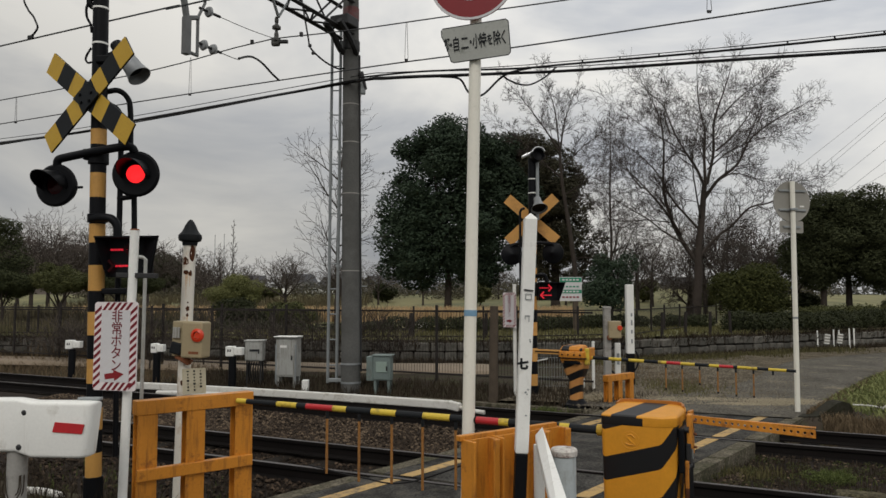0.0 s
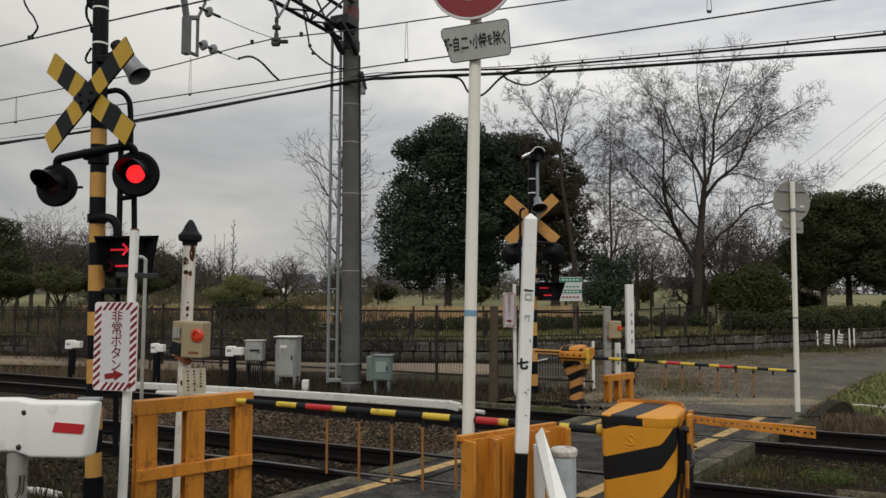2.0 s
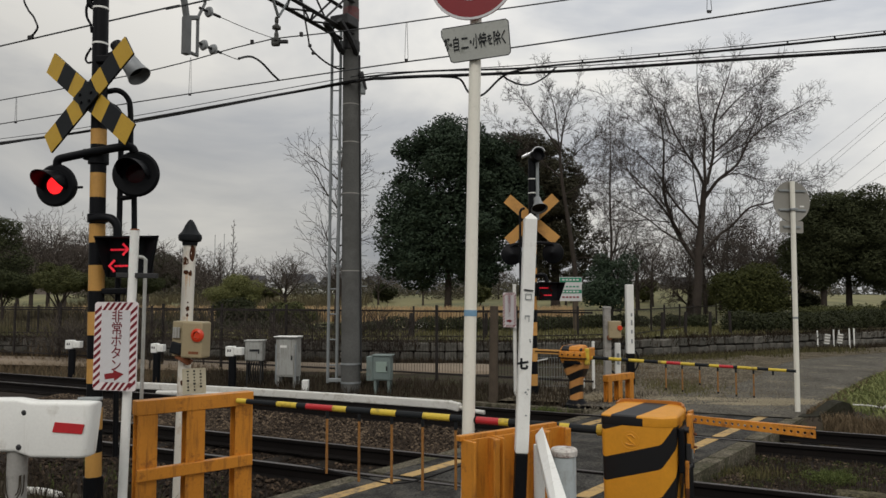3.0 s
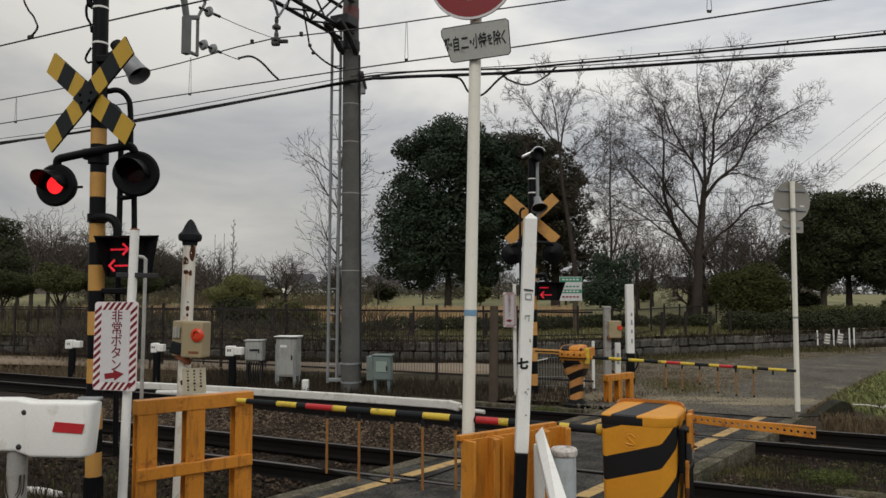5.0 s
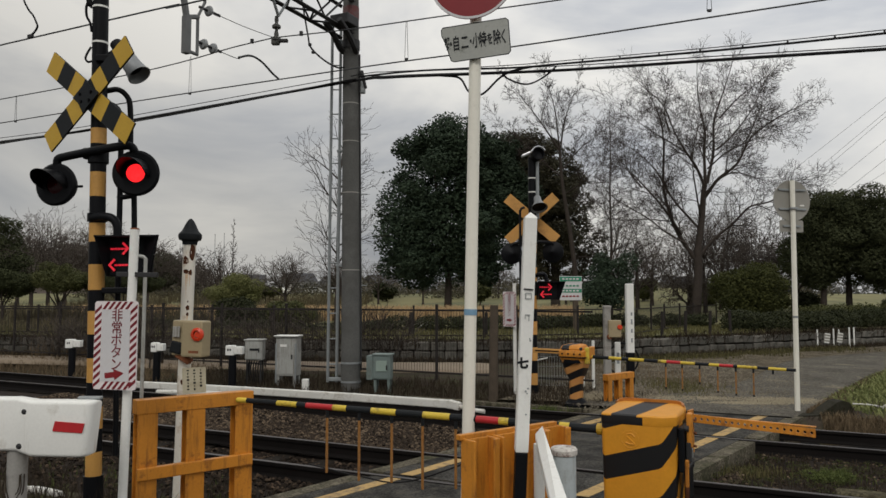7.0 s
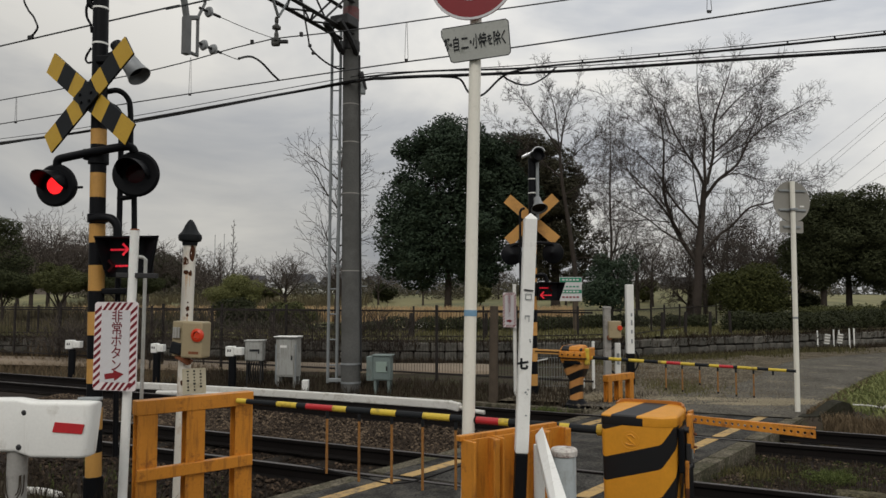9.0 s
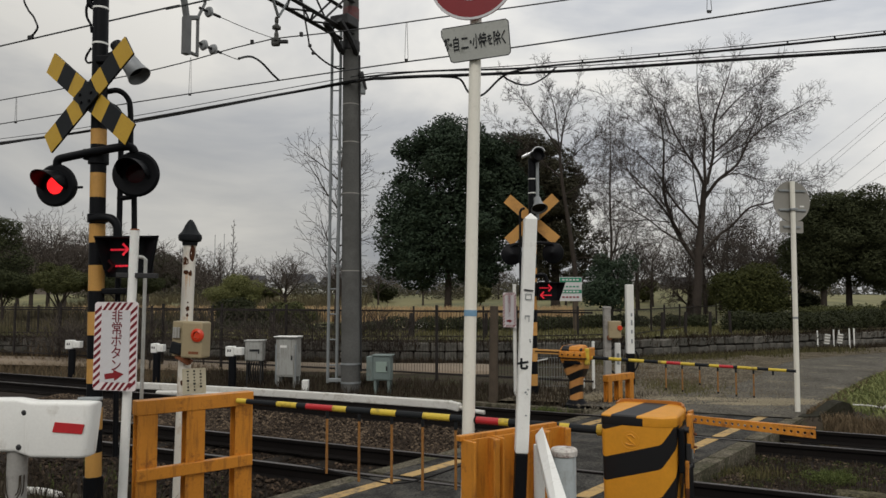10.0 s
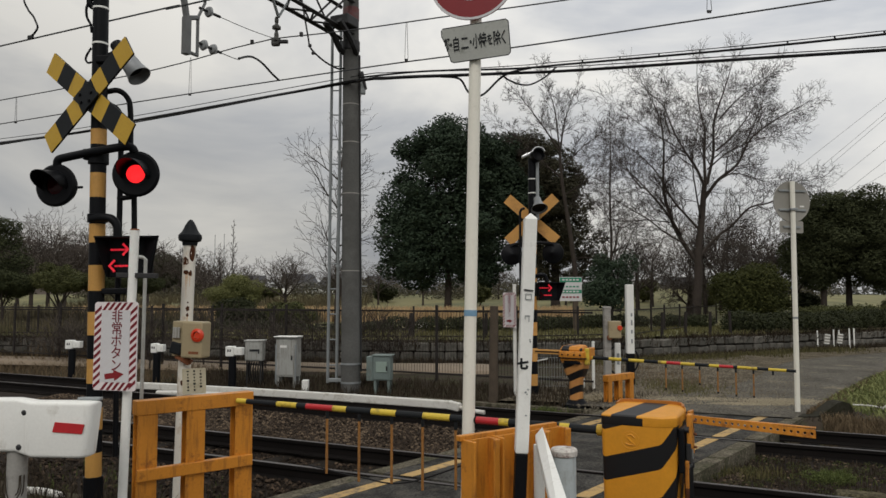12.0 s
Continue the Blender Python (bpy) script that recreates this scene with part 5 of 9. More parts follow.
for k, (x, y, h) in enumerate(((-12.5, 52, 1.6), (-4.5, 55, 1.3), (2.5, 50, 1.5), (9.0, 52, 1.8), (13.5, 50, 1.6), (-8, 60, 2.0), (16.5, 46, 1.5), (19.5, 40, 0.9), (24.5, 40, 1.0), (26.5, 41, 1.6), (17.9, 39.5, 1.0), (28, 40, 1.8))):
    r2 = random.Random(170 + k)
    evergreen(171 + k, pose(x, y, lawn_z(x, y)), lobes_in(r2, 9, (0, 0, h * 0.55), (h * 0.5, h * 0.4, h * 0.35), (0.3, 0.55)), 2600, 0.11, M["leaf_hedge"] if k % 2 else M["leaf_olive"], "small dark shrub on the far lawn", 0.04, h * 0.4, "shrub", "shrub")
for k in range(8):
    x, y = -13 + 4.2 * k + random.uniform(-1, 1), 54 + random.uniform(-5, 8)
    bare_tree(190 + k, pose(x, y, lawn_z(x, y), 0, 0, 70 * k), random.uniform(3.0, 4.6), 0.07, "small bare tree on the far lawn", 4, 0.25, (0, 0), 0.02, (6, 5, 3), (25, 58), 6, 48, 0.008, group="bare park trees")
for x, h in ((-24.8, 6.6), (-23.8, 6.7)):
    t = thing("far_pole", pose(x, 80, 1.7), "thin grey pole far across the park", "pole", "far thin poles")
    part("shaft", R((0, 0, -0.2), (0, 0, h), 0.045, 0.03, 8), M["steel"], t)
    part("cap", R((0, 0, h), (0, 0, h + 0.08), 0.05, 0.05, 8), M["steel"], t)
# lone slim conifer-like bare tree far off
bare_tree(99, pose(-17.1, 60, 1.5), 6.4, 0.04, "slim upright bare tree far across the park", 3, 0.95, (0, 0), 0.12, (5, 4), (20, 40), 22, 30, 0.006, reach=0.075, low=0.2, leader=True)


def hedge(name, line, width, h0, h1, n, material, label):
    rng = random.Random(len(line) + n)
    lobes = []
    for a, b in zip(line, line[1:]):
        a, b = Vector(a), Vector(b)
        k = int((b - a).length / 0.7) + 1
        for i in range(k):
            q = a.lerp(b, (i + rng.random()) / k)
            lobes.append(((q.x, q.y, (h0 + h1) / 2 + rng.uniform(-0.06, 0.06)), (0.55, width, (h1 - h0) / 2)))
    V, F = leaf_cloud(rng, lobes, n, 0.044)
    return tagged(mesh_part(name, V, F, material), label, "hedge", kind="stuff")


hedge("hedge", [(9.0, 23.6), (13, 25.6), (17.5, 28.2), (26, 33.2)], 0.55, 0.42, 1.22, 60000, M["leaf_hedge"], "clipped dark green hedge above the stone wall")
hedge("hedge", [(-10.5, 25.4), (-3, 24.2), (-1.5, 24.0)], 0.5, 0.5, 0.85, 11000, M["leaf_hedge"], "low dark hedge behind the iron fence")
hedge("hedge", [(-1.5, 24.2), (3, 24.6), (6.5, 28.2), (9.6, 27.0)], 0.6, 0.5, 1.05, 28000, M["leaf_hedge"], "low straggling dark hedge behind the iron fence")
hedge("hedge", [(14.6, 30.3), (18, 32), (24, 35.5)], 0.8, 0.5, 1.32, 22000, M["leaf_olive"], "flat-topped olive green hedge behind the first")


# far woods on a low rise: soft leafless crowns
def crown_belt(name, places, leaf, n, material, label, seed):
    rg = random.Random(seed)
    lobes = [((x + rg.uniform(-2, 2), y, z + h * 0.45), (rg.uniform(2.0, 4.5), 3.0, h * rg.uniform(0.4, 0.65))) for x, y, z, h in places]
    V, F = leaf_cloud(rg, lobes, n, leaf, 0.6)
    return tagged(mesh_part(name, V, F, material), label, "woods", kind="stuff")


rw = random.Random(77)
crown_belt("far_shrubs", [(x, rw.uniform(58, 68), 1.5, rw.uniform(0.7, 2.0)) for x in np.arange(-30, 34, 1.0) if rw.random() < 0.72], 0.12, 16000,
           island_mat("far_shrub_leaf", (0.050, 0.046, 0.032), (0.105, 0.096, 0.062)), "brown and olive shrubs in a broken line across the park", 19)
crown_belt("far_woods", [(x, rw.uniform(96, 112), 1.0 + 5.0 * max(0, 1 - abs(x + 58) / 30), rw.uniform(3.0, 5.0)) for x in np.arange(-86, -33, 1.1)], 0.26, 26000,
           island_mat("far_brown_woods", (0.075, 0.062, 0.055), (0.15, 0.128, 0.112)), "brown leafless woods on a low rise far off", 20)
hill_v = [(x, y, max(0.0, 7.5 * math.exp(-((x + 58) / 24) ** 2 - ((y - 112) / 14) ** 2)) + 0.4) for y in np.arange(80, 146, 4.0) for x in np.arange(-120, 0.1, 4.0)]
hn = len(np.arange(-120, 0.1, 4.0))
hill_f = [(j * hn + i, j * hn + i + 1, (j + 1) * hn + i + 1, (j + 1) * hn + i) for j in range(len(hill_v) // hn - 1) for i in range(hn - 1)]
tagged(mesh_part("ground_hill", hill_v, hill_f, mat("wooded_hill", (0.085, 0.07, 0.058), 0.95, var=0.35, scale=0.4, bump=0.5, fine=3), None, True), "low wooded hill far off", "hill", kind="structure")


crown_belt("far_trees", [(205 * math.sin(a), 205 * math.cos(a), 1.2, 4.5 + 3.0 * noise.noise((a * 9, 0, 0)) + rw.uniform(-1, 1.2)) for a in np.arange(-0.85, 0.85, 0.012)], 0.42, 34000,
           island_mat("far_grey_trees", (0.085, 0.085, 0.078), (0.17, 0.168, 0.155)), "grey-brown belt of trees on the horizon", 22)
for k in range(11):
    q = uv(-18.0 + k * 0.95, 13.9 + random.uniform(-1.1, 1.0))
    bare_tree(140 + k, pose(q.x, q.y, 0.0, 0, 0, 50 * k), random.uniform(1.2, 2.0), 0.016, "leafless brown shrub of thin twigs by the fence", 3, 0.08, (0, 0), 0.03, (6, 4), (20, 50), 11, 42, 0.0045, group="leafless shrubs", reach=0.6)


def house(x, y, w, d, h, turn, label):
    t = thing("house", pose(x, y, 0.9, 0, 0, turn), label, "house", "houses beyond the park")
    part("wall", B((0, 0, h * 0.32), (w, d, h * 0.64)), M["house_wall"], t)
    bm = bmesh.new()
    prism(bm, [(-d / 2 - 0.6, h * 0.64), (d / 2 + 0.6, h * 0.64), (0, h)], w + 1.0, Matrix.Rotation(radians(90), 4, "Z"))
    part("roof", bm, M["house_roof"], t)
    for i in range(3):
        for z in (h * 0.18, h * 0.46):
            part("window", B(((i - 1) * w * 0.27, -d / 2 - 0.02, z), (w * 0.14, 0.06, h * 0.12)), M["glass"], t)


for x, y, w, d, h, turn in ((-46, 235, 9, 8, 8, 30), (-31, 228, 12, 8, 7.0, -25), (-20, 240, 9, 8, 7.5, 38), (-62, 235, 10, 8, 7.5, 20), (8, 250, 12, 9, 7, 30), (78, 240, 12, 9, 7, -30)):
    house(x, y, w, d, h, turn, "distant house with pale walls and a dark tiled roof")


def far_car(x, y, material, label):
    t = thing("parked_car", pose(x, y, 1.85), label, "car", "parked cars far off")
    bm = bmesh.new()
    prism(bm, [(-2.0, 0.35), (2.0, 0.35), (2.05, 0.8), (1.2, 0.95), (0.7, 1.45), (-1.4, 1.45), (-1.9, 0.95), (-2.05, 0.8)], 1.6, Matrix.Identity(4))
    part("body", bm, material, t)
    part("window", B((-0.3, -0.805, 1.18), (1.9, 0.02, 0.32), None, 0.04, 1), M["glass"], t)
    for wx in (-1.25, 1.25):
        part("wheel", R((wx, -0.82, 0.32), (wx, -0.6, 0.32), 0.32, 0.32, 14), M["black"], t)


for x, y, k in ((-31, 140, "white"), (-24.5, 142, "cabinet"), (7.5, 140, "white"), (-19, 141, "white"), (56, 132, "white"), (62, 133, "blue")):
    far_car(x, y, M[k], "small pale car parked across the park")

for x, h in ((-62.0, 10.5), (-59.5, 10.0), (-45.0, 8.0), (-22.0, 8.5)):
    t = thing("lamp_pole", pose(x, 200, 1.5), "thin distant light pole beyond the park", "pole", "far light poles")
    part("pole", R((0, 0, 0), (0, 0, h), 0.12, 0.10, 6), M["pylon"], t)

# lattice pylon and its lines
pyl = thing("pylon", pose(117, 300, 0), "hazy lattice transmission tower far behind the trees", "pylon")
bm = bmesh.new()
for sx in (-1, 1):
    for sy in (-1, 1):
        rod(bm, (sx * 4.0, sy * 4.0, 0), (sx * 0.8, sy * 0.8, 46), 0.18, 0.14, 5)
part("leg", bm, M["pylon"], pyl)
bm = bmesh.new()
for i in range(14):
    z0, z1 = 46 * i / 14, 46 * (i + 1) / 14
    w0, w1 = 4 - 3.2 * z0 / 46, 4 - 3.2 * z1 / 46
    for s in (-1, 1):
        rod(bm, (-w0 * s, -w0, z0), (w1 * s, -w1, z1), 0.09, 0.09, 4)
        rod(bm, (-w0, -w0 * s, z0), (-w1, w1 * s, z1), 0.09, 0.09, 4)
part("lattice", bm, M["pylon"], pyl)
for z, w in ((44, 4.5), (39, 6.0), (34, 5.0)):
    part("cross_arm", B((0, 0, z), (2 * w, 0.5, 0.35)), M["pylon"], pyl)
for i, ((x0, z0), (x1, z1)) in enumerate((((45.7, 19.1), (54.9, 26.2)), ((46.3, 17.4), (54.8, 24.4)), ((46.6, 16.9), (54.8, 23.8)), ((48.4, 15.9), (54.7, 20.9)), ((49.0, 14.2), (54.7, 18.6)), ((47.5, 12.6), (54.7, 17.0)))):
    p0, p1 = Vector((x0, 90, z0)), Vector((x1, 90, z1))
    o = part("power_line", tube(bmesh.new(), [q - Vector((117, 300, 0)) for q in (p0 - (p1 - p0) * 1.2, p0, p1, p1 + (p1 - p0) * 1.5)], 0.028, 4), M["pylon"], pyl, "thin high-voltage wire")

# ---- overhead line ----
mast = thing("catenary_mast", pose(-1.79, 14.46, -0.2), "tall dark grey concrete catenary mast with steel collars", "mast")
part("pole", R((0, 0, 0), (-0.07, 0, 9.4), 0.19, 0.15, 24), M["mast"], mast, smooth=True)
for z in (0.24, 0.60):
    part("collar", lathe(bmesh.new(), [(0.188, z - 0.018), (0.198, z - 0.018), (0.198, z + 0.018), (0.188, z + 0.018)], Matrix.Identity(4), 24), M["steel"], mast, "bright steel band")
for z in (2.4, 3.92, 4.94, 5.70):
    part("collar", lathe(bmesh.new(), [(0.160, z - 0.010), (0.192 - 0.0043 * z, z - 0.010), (0.192 - 0.0043 * z, z + 0.010), (0.160, z + 0.010)], Matrix.Translation((-0.0075 * z, 0, 0)), 24), M["concrete"], mast, "thin pale band")
part("collar", lathe(bmesh.new(), [(0.15, 6.8), (0.178, 6.8), (0.178, 6.98), (0.15, 6.98)], Matrix.Translation((-0.05, 0, 0)), 24), M["dark_steel"], mast)
part("marker", lathe(bmesh.new(), [(0.15, 7.42), (0.1655, 7.42), (0.1645, 7.66), (0.15, 7.66)], Matrix.Translation((-0.056, 0, 0)), 24), mat("faded_red_band", (0.14, 0.055, 0.055), 0.8, var=0.3, scale=5, dirt=(0.12, 0.115, 0.11), amount=0.45, bump=0.2), mast, "faded red band")
part("earth_wire_pipe", R((0.2, -0.02, 0.45), (0.125, -0.02, 6.7), 0.018), M["dark_steel"], mast)
for z in (2.1, 2.7, 3.3, 3.9, 4.5, 5.1):
    part("step_bolt", R((0.15, 0, z), (0.3, 0, z), 0.01, 0.01, 6), M["steel"], mast)
# lattice portal beam running across the tracks from the mast
bt = Matrix.Rotation(radians(TRACK_TURN), 4, "Z")


def bp(x, t, z):
    return bt @ Vector((x, -t, z))


BEAM = (-0.30, 0.05)
for x in BEAM:
    for z in (7.1, 7.75):
        part("beam_chord", R(bp(x, 0.0, z), bp(x, 10.5, z), 0.045, 0.045, 4), M["dark_steel"], mast, "dark steel chord of the portal beam")
for k in range(15):
    t = 0.35 + 0.7 * k
    for x in BEAM:
        part("beam_lattice", R(bp(x, t, 7.1 if k % 2 else 7.75), bp(x, t + 0.7, 7.75 if k % 2 else 7.1), 0.022, 0.022, 4), M["dark_steel"], mast)
    part("beam_lattice", R(bp(BEAM[0], t, 7.1), bp(BEAM[1], t + 0.35, 7.1), 0.02, 0.02, 4), M["dark_steel"], mast)
    part("beam_lattice", R(bp(BEAM[1], t + 0.35, 7.1), bp(BEAM[0], t + 0.7, 7.1), 0.02, 0.02, 4), M["dark_steel"], mast)
part("gusset", B(bp(-0.02, 0.3, 7.28), (0.42, 0.4, 0.2), bt.to_3x3(), 0.02), M["dark_steel"], mast, "dark steel gusset at the mast")
for x in (-0.16, 0.16):
    part("knee_brace", tube(bmesh.new(), bend([bp(x * 0.6, 0.05, 6.72), bp(x, 0.22, 6.78), bp(x, 0.45, 6.98), bp(x, 0.75, 7.15)]), 0.06, 8), M["dark_steel"], mast, smooth=True)
part("wire_clamp", B((0.2, -0.05, 6.05), (0.1, 0.08, 0.3), None, 0.02), M["steel"], mast)
part("wire_clamp", R((0.16, -0.05, 6.35), (0.26, -0.08, 6.0), 0.05, 0.03, 10), M["dark_steel"], mast)
# narrow lattice ladder beside the mast
lad = thing("lattice_ladder", pose(-2.12, 14.66, 0.0), "narrow galvanised steel ladder strapped beside the mast", "ladder")
for x in (-0.152, 0.022):
    part("stile", R((x, 0, 0), (x + 0.03, 0, 7.2), 0.030, 0.030, 8), M["steel"], lad)
for i in range(14):
    z = 0.35 + i * 0.5
    part("rung", R((-0.152 + z * 0.004, 0, z), (0.022 + z * 0.004, 0, z), 0.014, 0.014, 6), M["steel"], lad)
for z in (2.3, 4.6):
    part("bracket", B((0.12, 0.0, z), (0.26, 0.06, 0.05), None, 0.006), M["steel"], lad)
part("foot_bracket", B((0.0, -0.03, 0.06), (0.26, 0.10, 0.07), None, 0.01), M["steel"], lad)
part("junction_box", B((0.13, -0.08, 0.26), (0.12, 0.12, 0.24), None, 0.02), M["old_post"], lad, "dull grey junction box")


def wire(name, pts, r, label, group="overhead wires", material="wire", category="wire"):
    ob = part(name, tube(bmesh.new(), bend(pts, 10), r, 6), M[material], None, "", True)
    return tagged(ob, label, category, group)


def line_uv(v, knots, r, name, label, **kw):
    """A wire along the track at distance v, through (u, height) knots."""
    return wire(name, [uv(u, v, z) for u, z in knots], r, label, **kw)


# far track: contact wire, messenger wire and droppers
line_uv(10.03, [(-45, 5.35), (-16, 5.45), (-6.9, 5.42), (-1.1, 5.34), (20, 5.3)], 0.011, "contact_wire", "thin dark contact wire over the far track")
line_uv(10.03, [(-45, 6.3), (-15.65, 5.98), (-8.7, 6.17), (-8.1, 6.18), (-5.5, 6.04), (2, 5.86), (20, 6.1)], 0.011, "messenger_wire", "thin dark messenger wire over the far track")
for u in (-15.1, -10.1, -5.53, -1.0, 3.5):
    zt = float(np.interp(u, [-15.65, -8.7, -5.5, 2], [5.98, 6.17, 6.04, 5.86]))
    for du in (-0.03, 0.03):
        line_uv(10.03, [(u + du, 5.43), (u + du * 0.3, zt)], 0.004, "dropper", "thin dropper wire between messenger and contact wire")
    tagged(part("wire_clip", B(uv(u, 10.03, 5.43), (0.05, 0.02, 0.035)), M["dark_steel"], None), "small clip on the contact wire", "wire clip", "wire clips")
for u, z in ((-8.65, 6.20), (-7.58, 6.17)):
    tagged(part("wire_clip", B(uv(u, 10.03, z), (0.06, 0.05, 0.08), None, 0.012), M["dark_steel"], None), "small dark clip on the messenger wire", "wire clip", "wire clips")
# near track: contact wire with its feeder tail
line_uv(6.55, [(-45, 5.3), (-10, 5.29), (-5, 5.26), (20, 5.25)], 0.011, "contact_wire", "thin dark contact wire over the near track")
wire("feeder_tail", [(-6.0, 10.5, 6.4), (-5.88, 10.1, 5.9), (-5.82, 10.1, 5.72), (-5.73, 10.08, 5.61), (-5.67, 10.05, 5.51), (-5.63, 10.02, 5.43), (-5.67, 10.03, 5.36), (-5.75, 10.07, 5.315)], 0.014, "bent feeder tail clamped to the contact wire", material="cable")
tagged(part("wire_clip", box(bmesh.new(), (-5.75, 10.07, 5.31), (0.10, 0.03, 0.045), Matrix.Rotation(radians(TRACK_TURN), 3, "Z")), M["dark_steel"], None), "small clamp of the feeder tail on the contact wire", "wire clip", "wire clips")
# telecommunication cables along the line
for dz, r, dv in ((0.0, 0.025, 0.0), (0.06, 0.016, 0.12), (0.13, 0.008, 0.06)):
    line_uv(12.0 + dv, [(-45, 6.2 + dz), (-18.6, 5.68 + dz), (-13.7, 5.76 + dz), (-8.1, 5.89 + dz), (-7.0, 5.86 + dz), (-5.2, 5.69 + dz * 0.85), (-3.43, 5.525 + dz * 0.7), (-0.94, 5.35 + dz * 0.6), (1.2, 5.195 + dz * 0.5), (3.4, 5.06 + dz * 0.5), (6.5, 4.95 + dz), (14, 5.0 + dz), (30, 5.4 + dz)], r,
            "telecom_cable", "thick black telecommunication cable along the railway", material="cable", category="cable", group="telecom cables")
for dz, r in ((0.0, 0.018), (0.05, 0.007)):
    line_uv(11.9, [(-7.6, 5.93), (-6.2, 5.86), (-4.4, 5.665 + dz), (-3.43, 5.61 + dz), (-0.93, 5.474 + dz), (1.2, 5.395 + dz), (3.4, 5.33 + dz), (6.5, 5.26 + dz), (14, 5.3 + dz), (30, 5.7 + dz)], r, "telecom_cable", "thinner black telecommunication cable above the first", material="cable", category="cable", group="telecom cables")
for k in range(8):
    u = -3.2 + 0.62 * k
    tagged(part("cable_clip", B(uv(u, 11.9, float(np.interp(u, [-3.43, -0.93, 1.2], [5.61, 5.474, 5.395])) + 0.02), (0.02, 0.02, 0.06)), M["dark_steel"], None), "small dark tie on the overhead cable", "cable clip", "cable clips")
wire("cable_loop", [(-0.05, 13.4, 5.76), (0.3, 13.22, 5.66), (0.47, 13.12, 5.38), (0.70, 13.0, 5.30), (1.0, 12.86, 5.55), (1.2, 12.76, 5.64), (1.55, 12.62, 5.68)], 0.02, "slack loop of black cable", "telecom cables", "cable", "cable")
wire("cable_loop", [(1.02, 12.86, 5.68), (1.15, 12.8, 5.52), (1.45, 12.62, 5.37), (1.72, 12.5, 5.45), (1.94, 12.4, 5.62)], 0.016, "slack loop of black cable", "telecom cables", "cable", "cable")
line_uv(11.95, [(-20, 5.60), (-13.7, 5.70), (-10.4, 5.80), (-8.2, 5.90), (-7.7, 5.91)], 0.014, "telecom_cable", "thick black telecommunication cable bundled below the first", material="cable", category="cable", group="telecom cables")
for q in ((-2.70, 14.66, 6.78), (-2.62, 14.60, 6.60)):
    tagged(part("cable_clip", B(q, (0.07, 0.05, 0.06), None, 0.015), M["dark_steel"], None), "small dark clip on the hanging cable", "cable clip", "cable clips")
wire("mast_cable", [(-2.9, 14.75, 7.8), (-2.74, 14.68, 6.95), (-2.68, 14.64, 6.72), (-2.4, 14.5, 6.42), (-2.1, 14.38, 6.22), (-1.95, 14.3, 6.2)], 0.018, "black cable hanging from the bracket to the mast", "telecom cables", "cable", "cable")


def insulator(name, a, b, label, discs=2, r=0.085):
    t = thing(name, Matrix.Identity(4), label, "insulator", "insulators")
    a, b = Vector(a), Vector(b)
    q = (b - a).to_track_quat("Z", "Y").to_matrix().to_4x4()
    ln = (b - a).length
    part("rod", R(a, b, 0.022, 0.022, 10), M["dark_steel"], t)
    for k in range(discs):
        h = ln * (k + 0.75) / (discs + 0.5)
        prof = [(0.02, h - 0.06), (r * 0.8, h - 0.05), (r, h - 0.02), (r * 0.7, h + 0.015), (0.03, h + 0.05)]
        part("disc", lathe(bmesh.new(), prof, Matrix.Translation(a) @ q, 18), M["insulator"], t, smooth=True)
    return t


drop = thing("registration_frame", Matrix.Identity(4), "grey steel drop frame hanging from the portal beam between the tracks", "steel frame")


def fr(v, z, u=-8.05):
    return uv(u, v, z)


part("post", B(fr(7.90, 5.53), (0.1, 0.1, 0.56), Matrix.Rotation(radians(TRACK_TURN), 3, "Z"), 0.006), M["grey_steel"], drop)
part("post", R(fr(7.90, 5.78), fr(7.73, 6.5), 0.05, 0.05, 6), M["grey_steel"], drop)
part("post", R(fr(7.73, 6.5), fr(7.7, 6.95), 0.05, 0.05, 6), M["grey_steel"], drop)
part("post", R(fr(8.12, 5.29), fr(8.12, 5.88), 0.024, 0.024, 6), M["grey_steel"], drop)
part("post", R(fr(8.12, 5.88), fr(8.26, 6.15), 0.024, 0.024, 6), M["grey_steel"], drop)
part("post", R(fr(8.26, 6.15), fr(8.05, 6.9), 0.024, 0.024, 6), M["grey_steel"], drop)
part("crossbar", R(fr(7.88, 5.3), fr(8.13, 5.3), 0.028, 0.028, 6), M["grey_steel"], drop)
part("crossbar", R(fr(7.90, 5.8), fr(8.13, 5.88), 0.036, 0.036, 6), M["grey_steel"], drop)
insulator("insulator", fr(8.15, 6.04), fr(8.58, 6.05), "ribbed grey porcelain insulator on the drop frame", 1, 0.085)
insulator("insulator", fr(8.12, 5.5), fr(8.62, 5.49), "pair of ribbed grey porcelain discs on the drop frame", 2, 0.085)
part("tie_wire", tube(bmesh.new(), bend([fr(8.58, 6.05), fr(9.2, 6.07), fr(9.95, 6.13)]), 0.006, 5), M["wire"], drop)
part("steady_arm", tube(bmesh.new(), bend([fr(8.62, 5.49), fr(8.85, 5.49), fr(9.02, 5.50), fr(9.05, 5.52)]), 0.007, 6), M["wire"], drop)
part("steady_arm", tube(bmesh.new(), bend([fr(9.02, 5.52), fr(9.25, 5.62), fr(9.42, 5.64), fr(9.62, 5.60), fr(9.85, 5.50), fr(10.03, 5.44)]), 0.018, 8), M["wire"], drop, "bent grey steady arm", True)
vs2 = thing("messenger_hanger", Matrix.Identity(4), "V-shaped steel hanger with insulator holding the messenger wire", "hanger")
part("strut", R(fr(9.68, 7.08), fr(10.0, 6.54), 0.026, 0.026, 8), M["steel"], vs2)
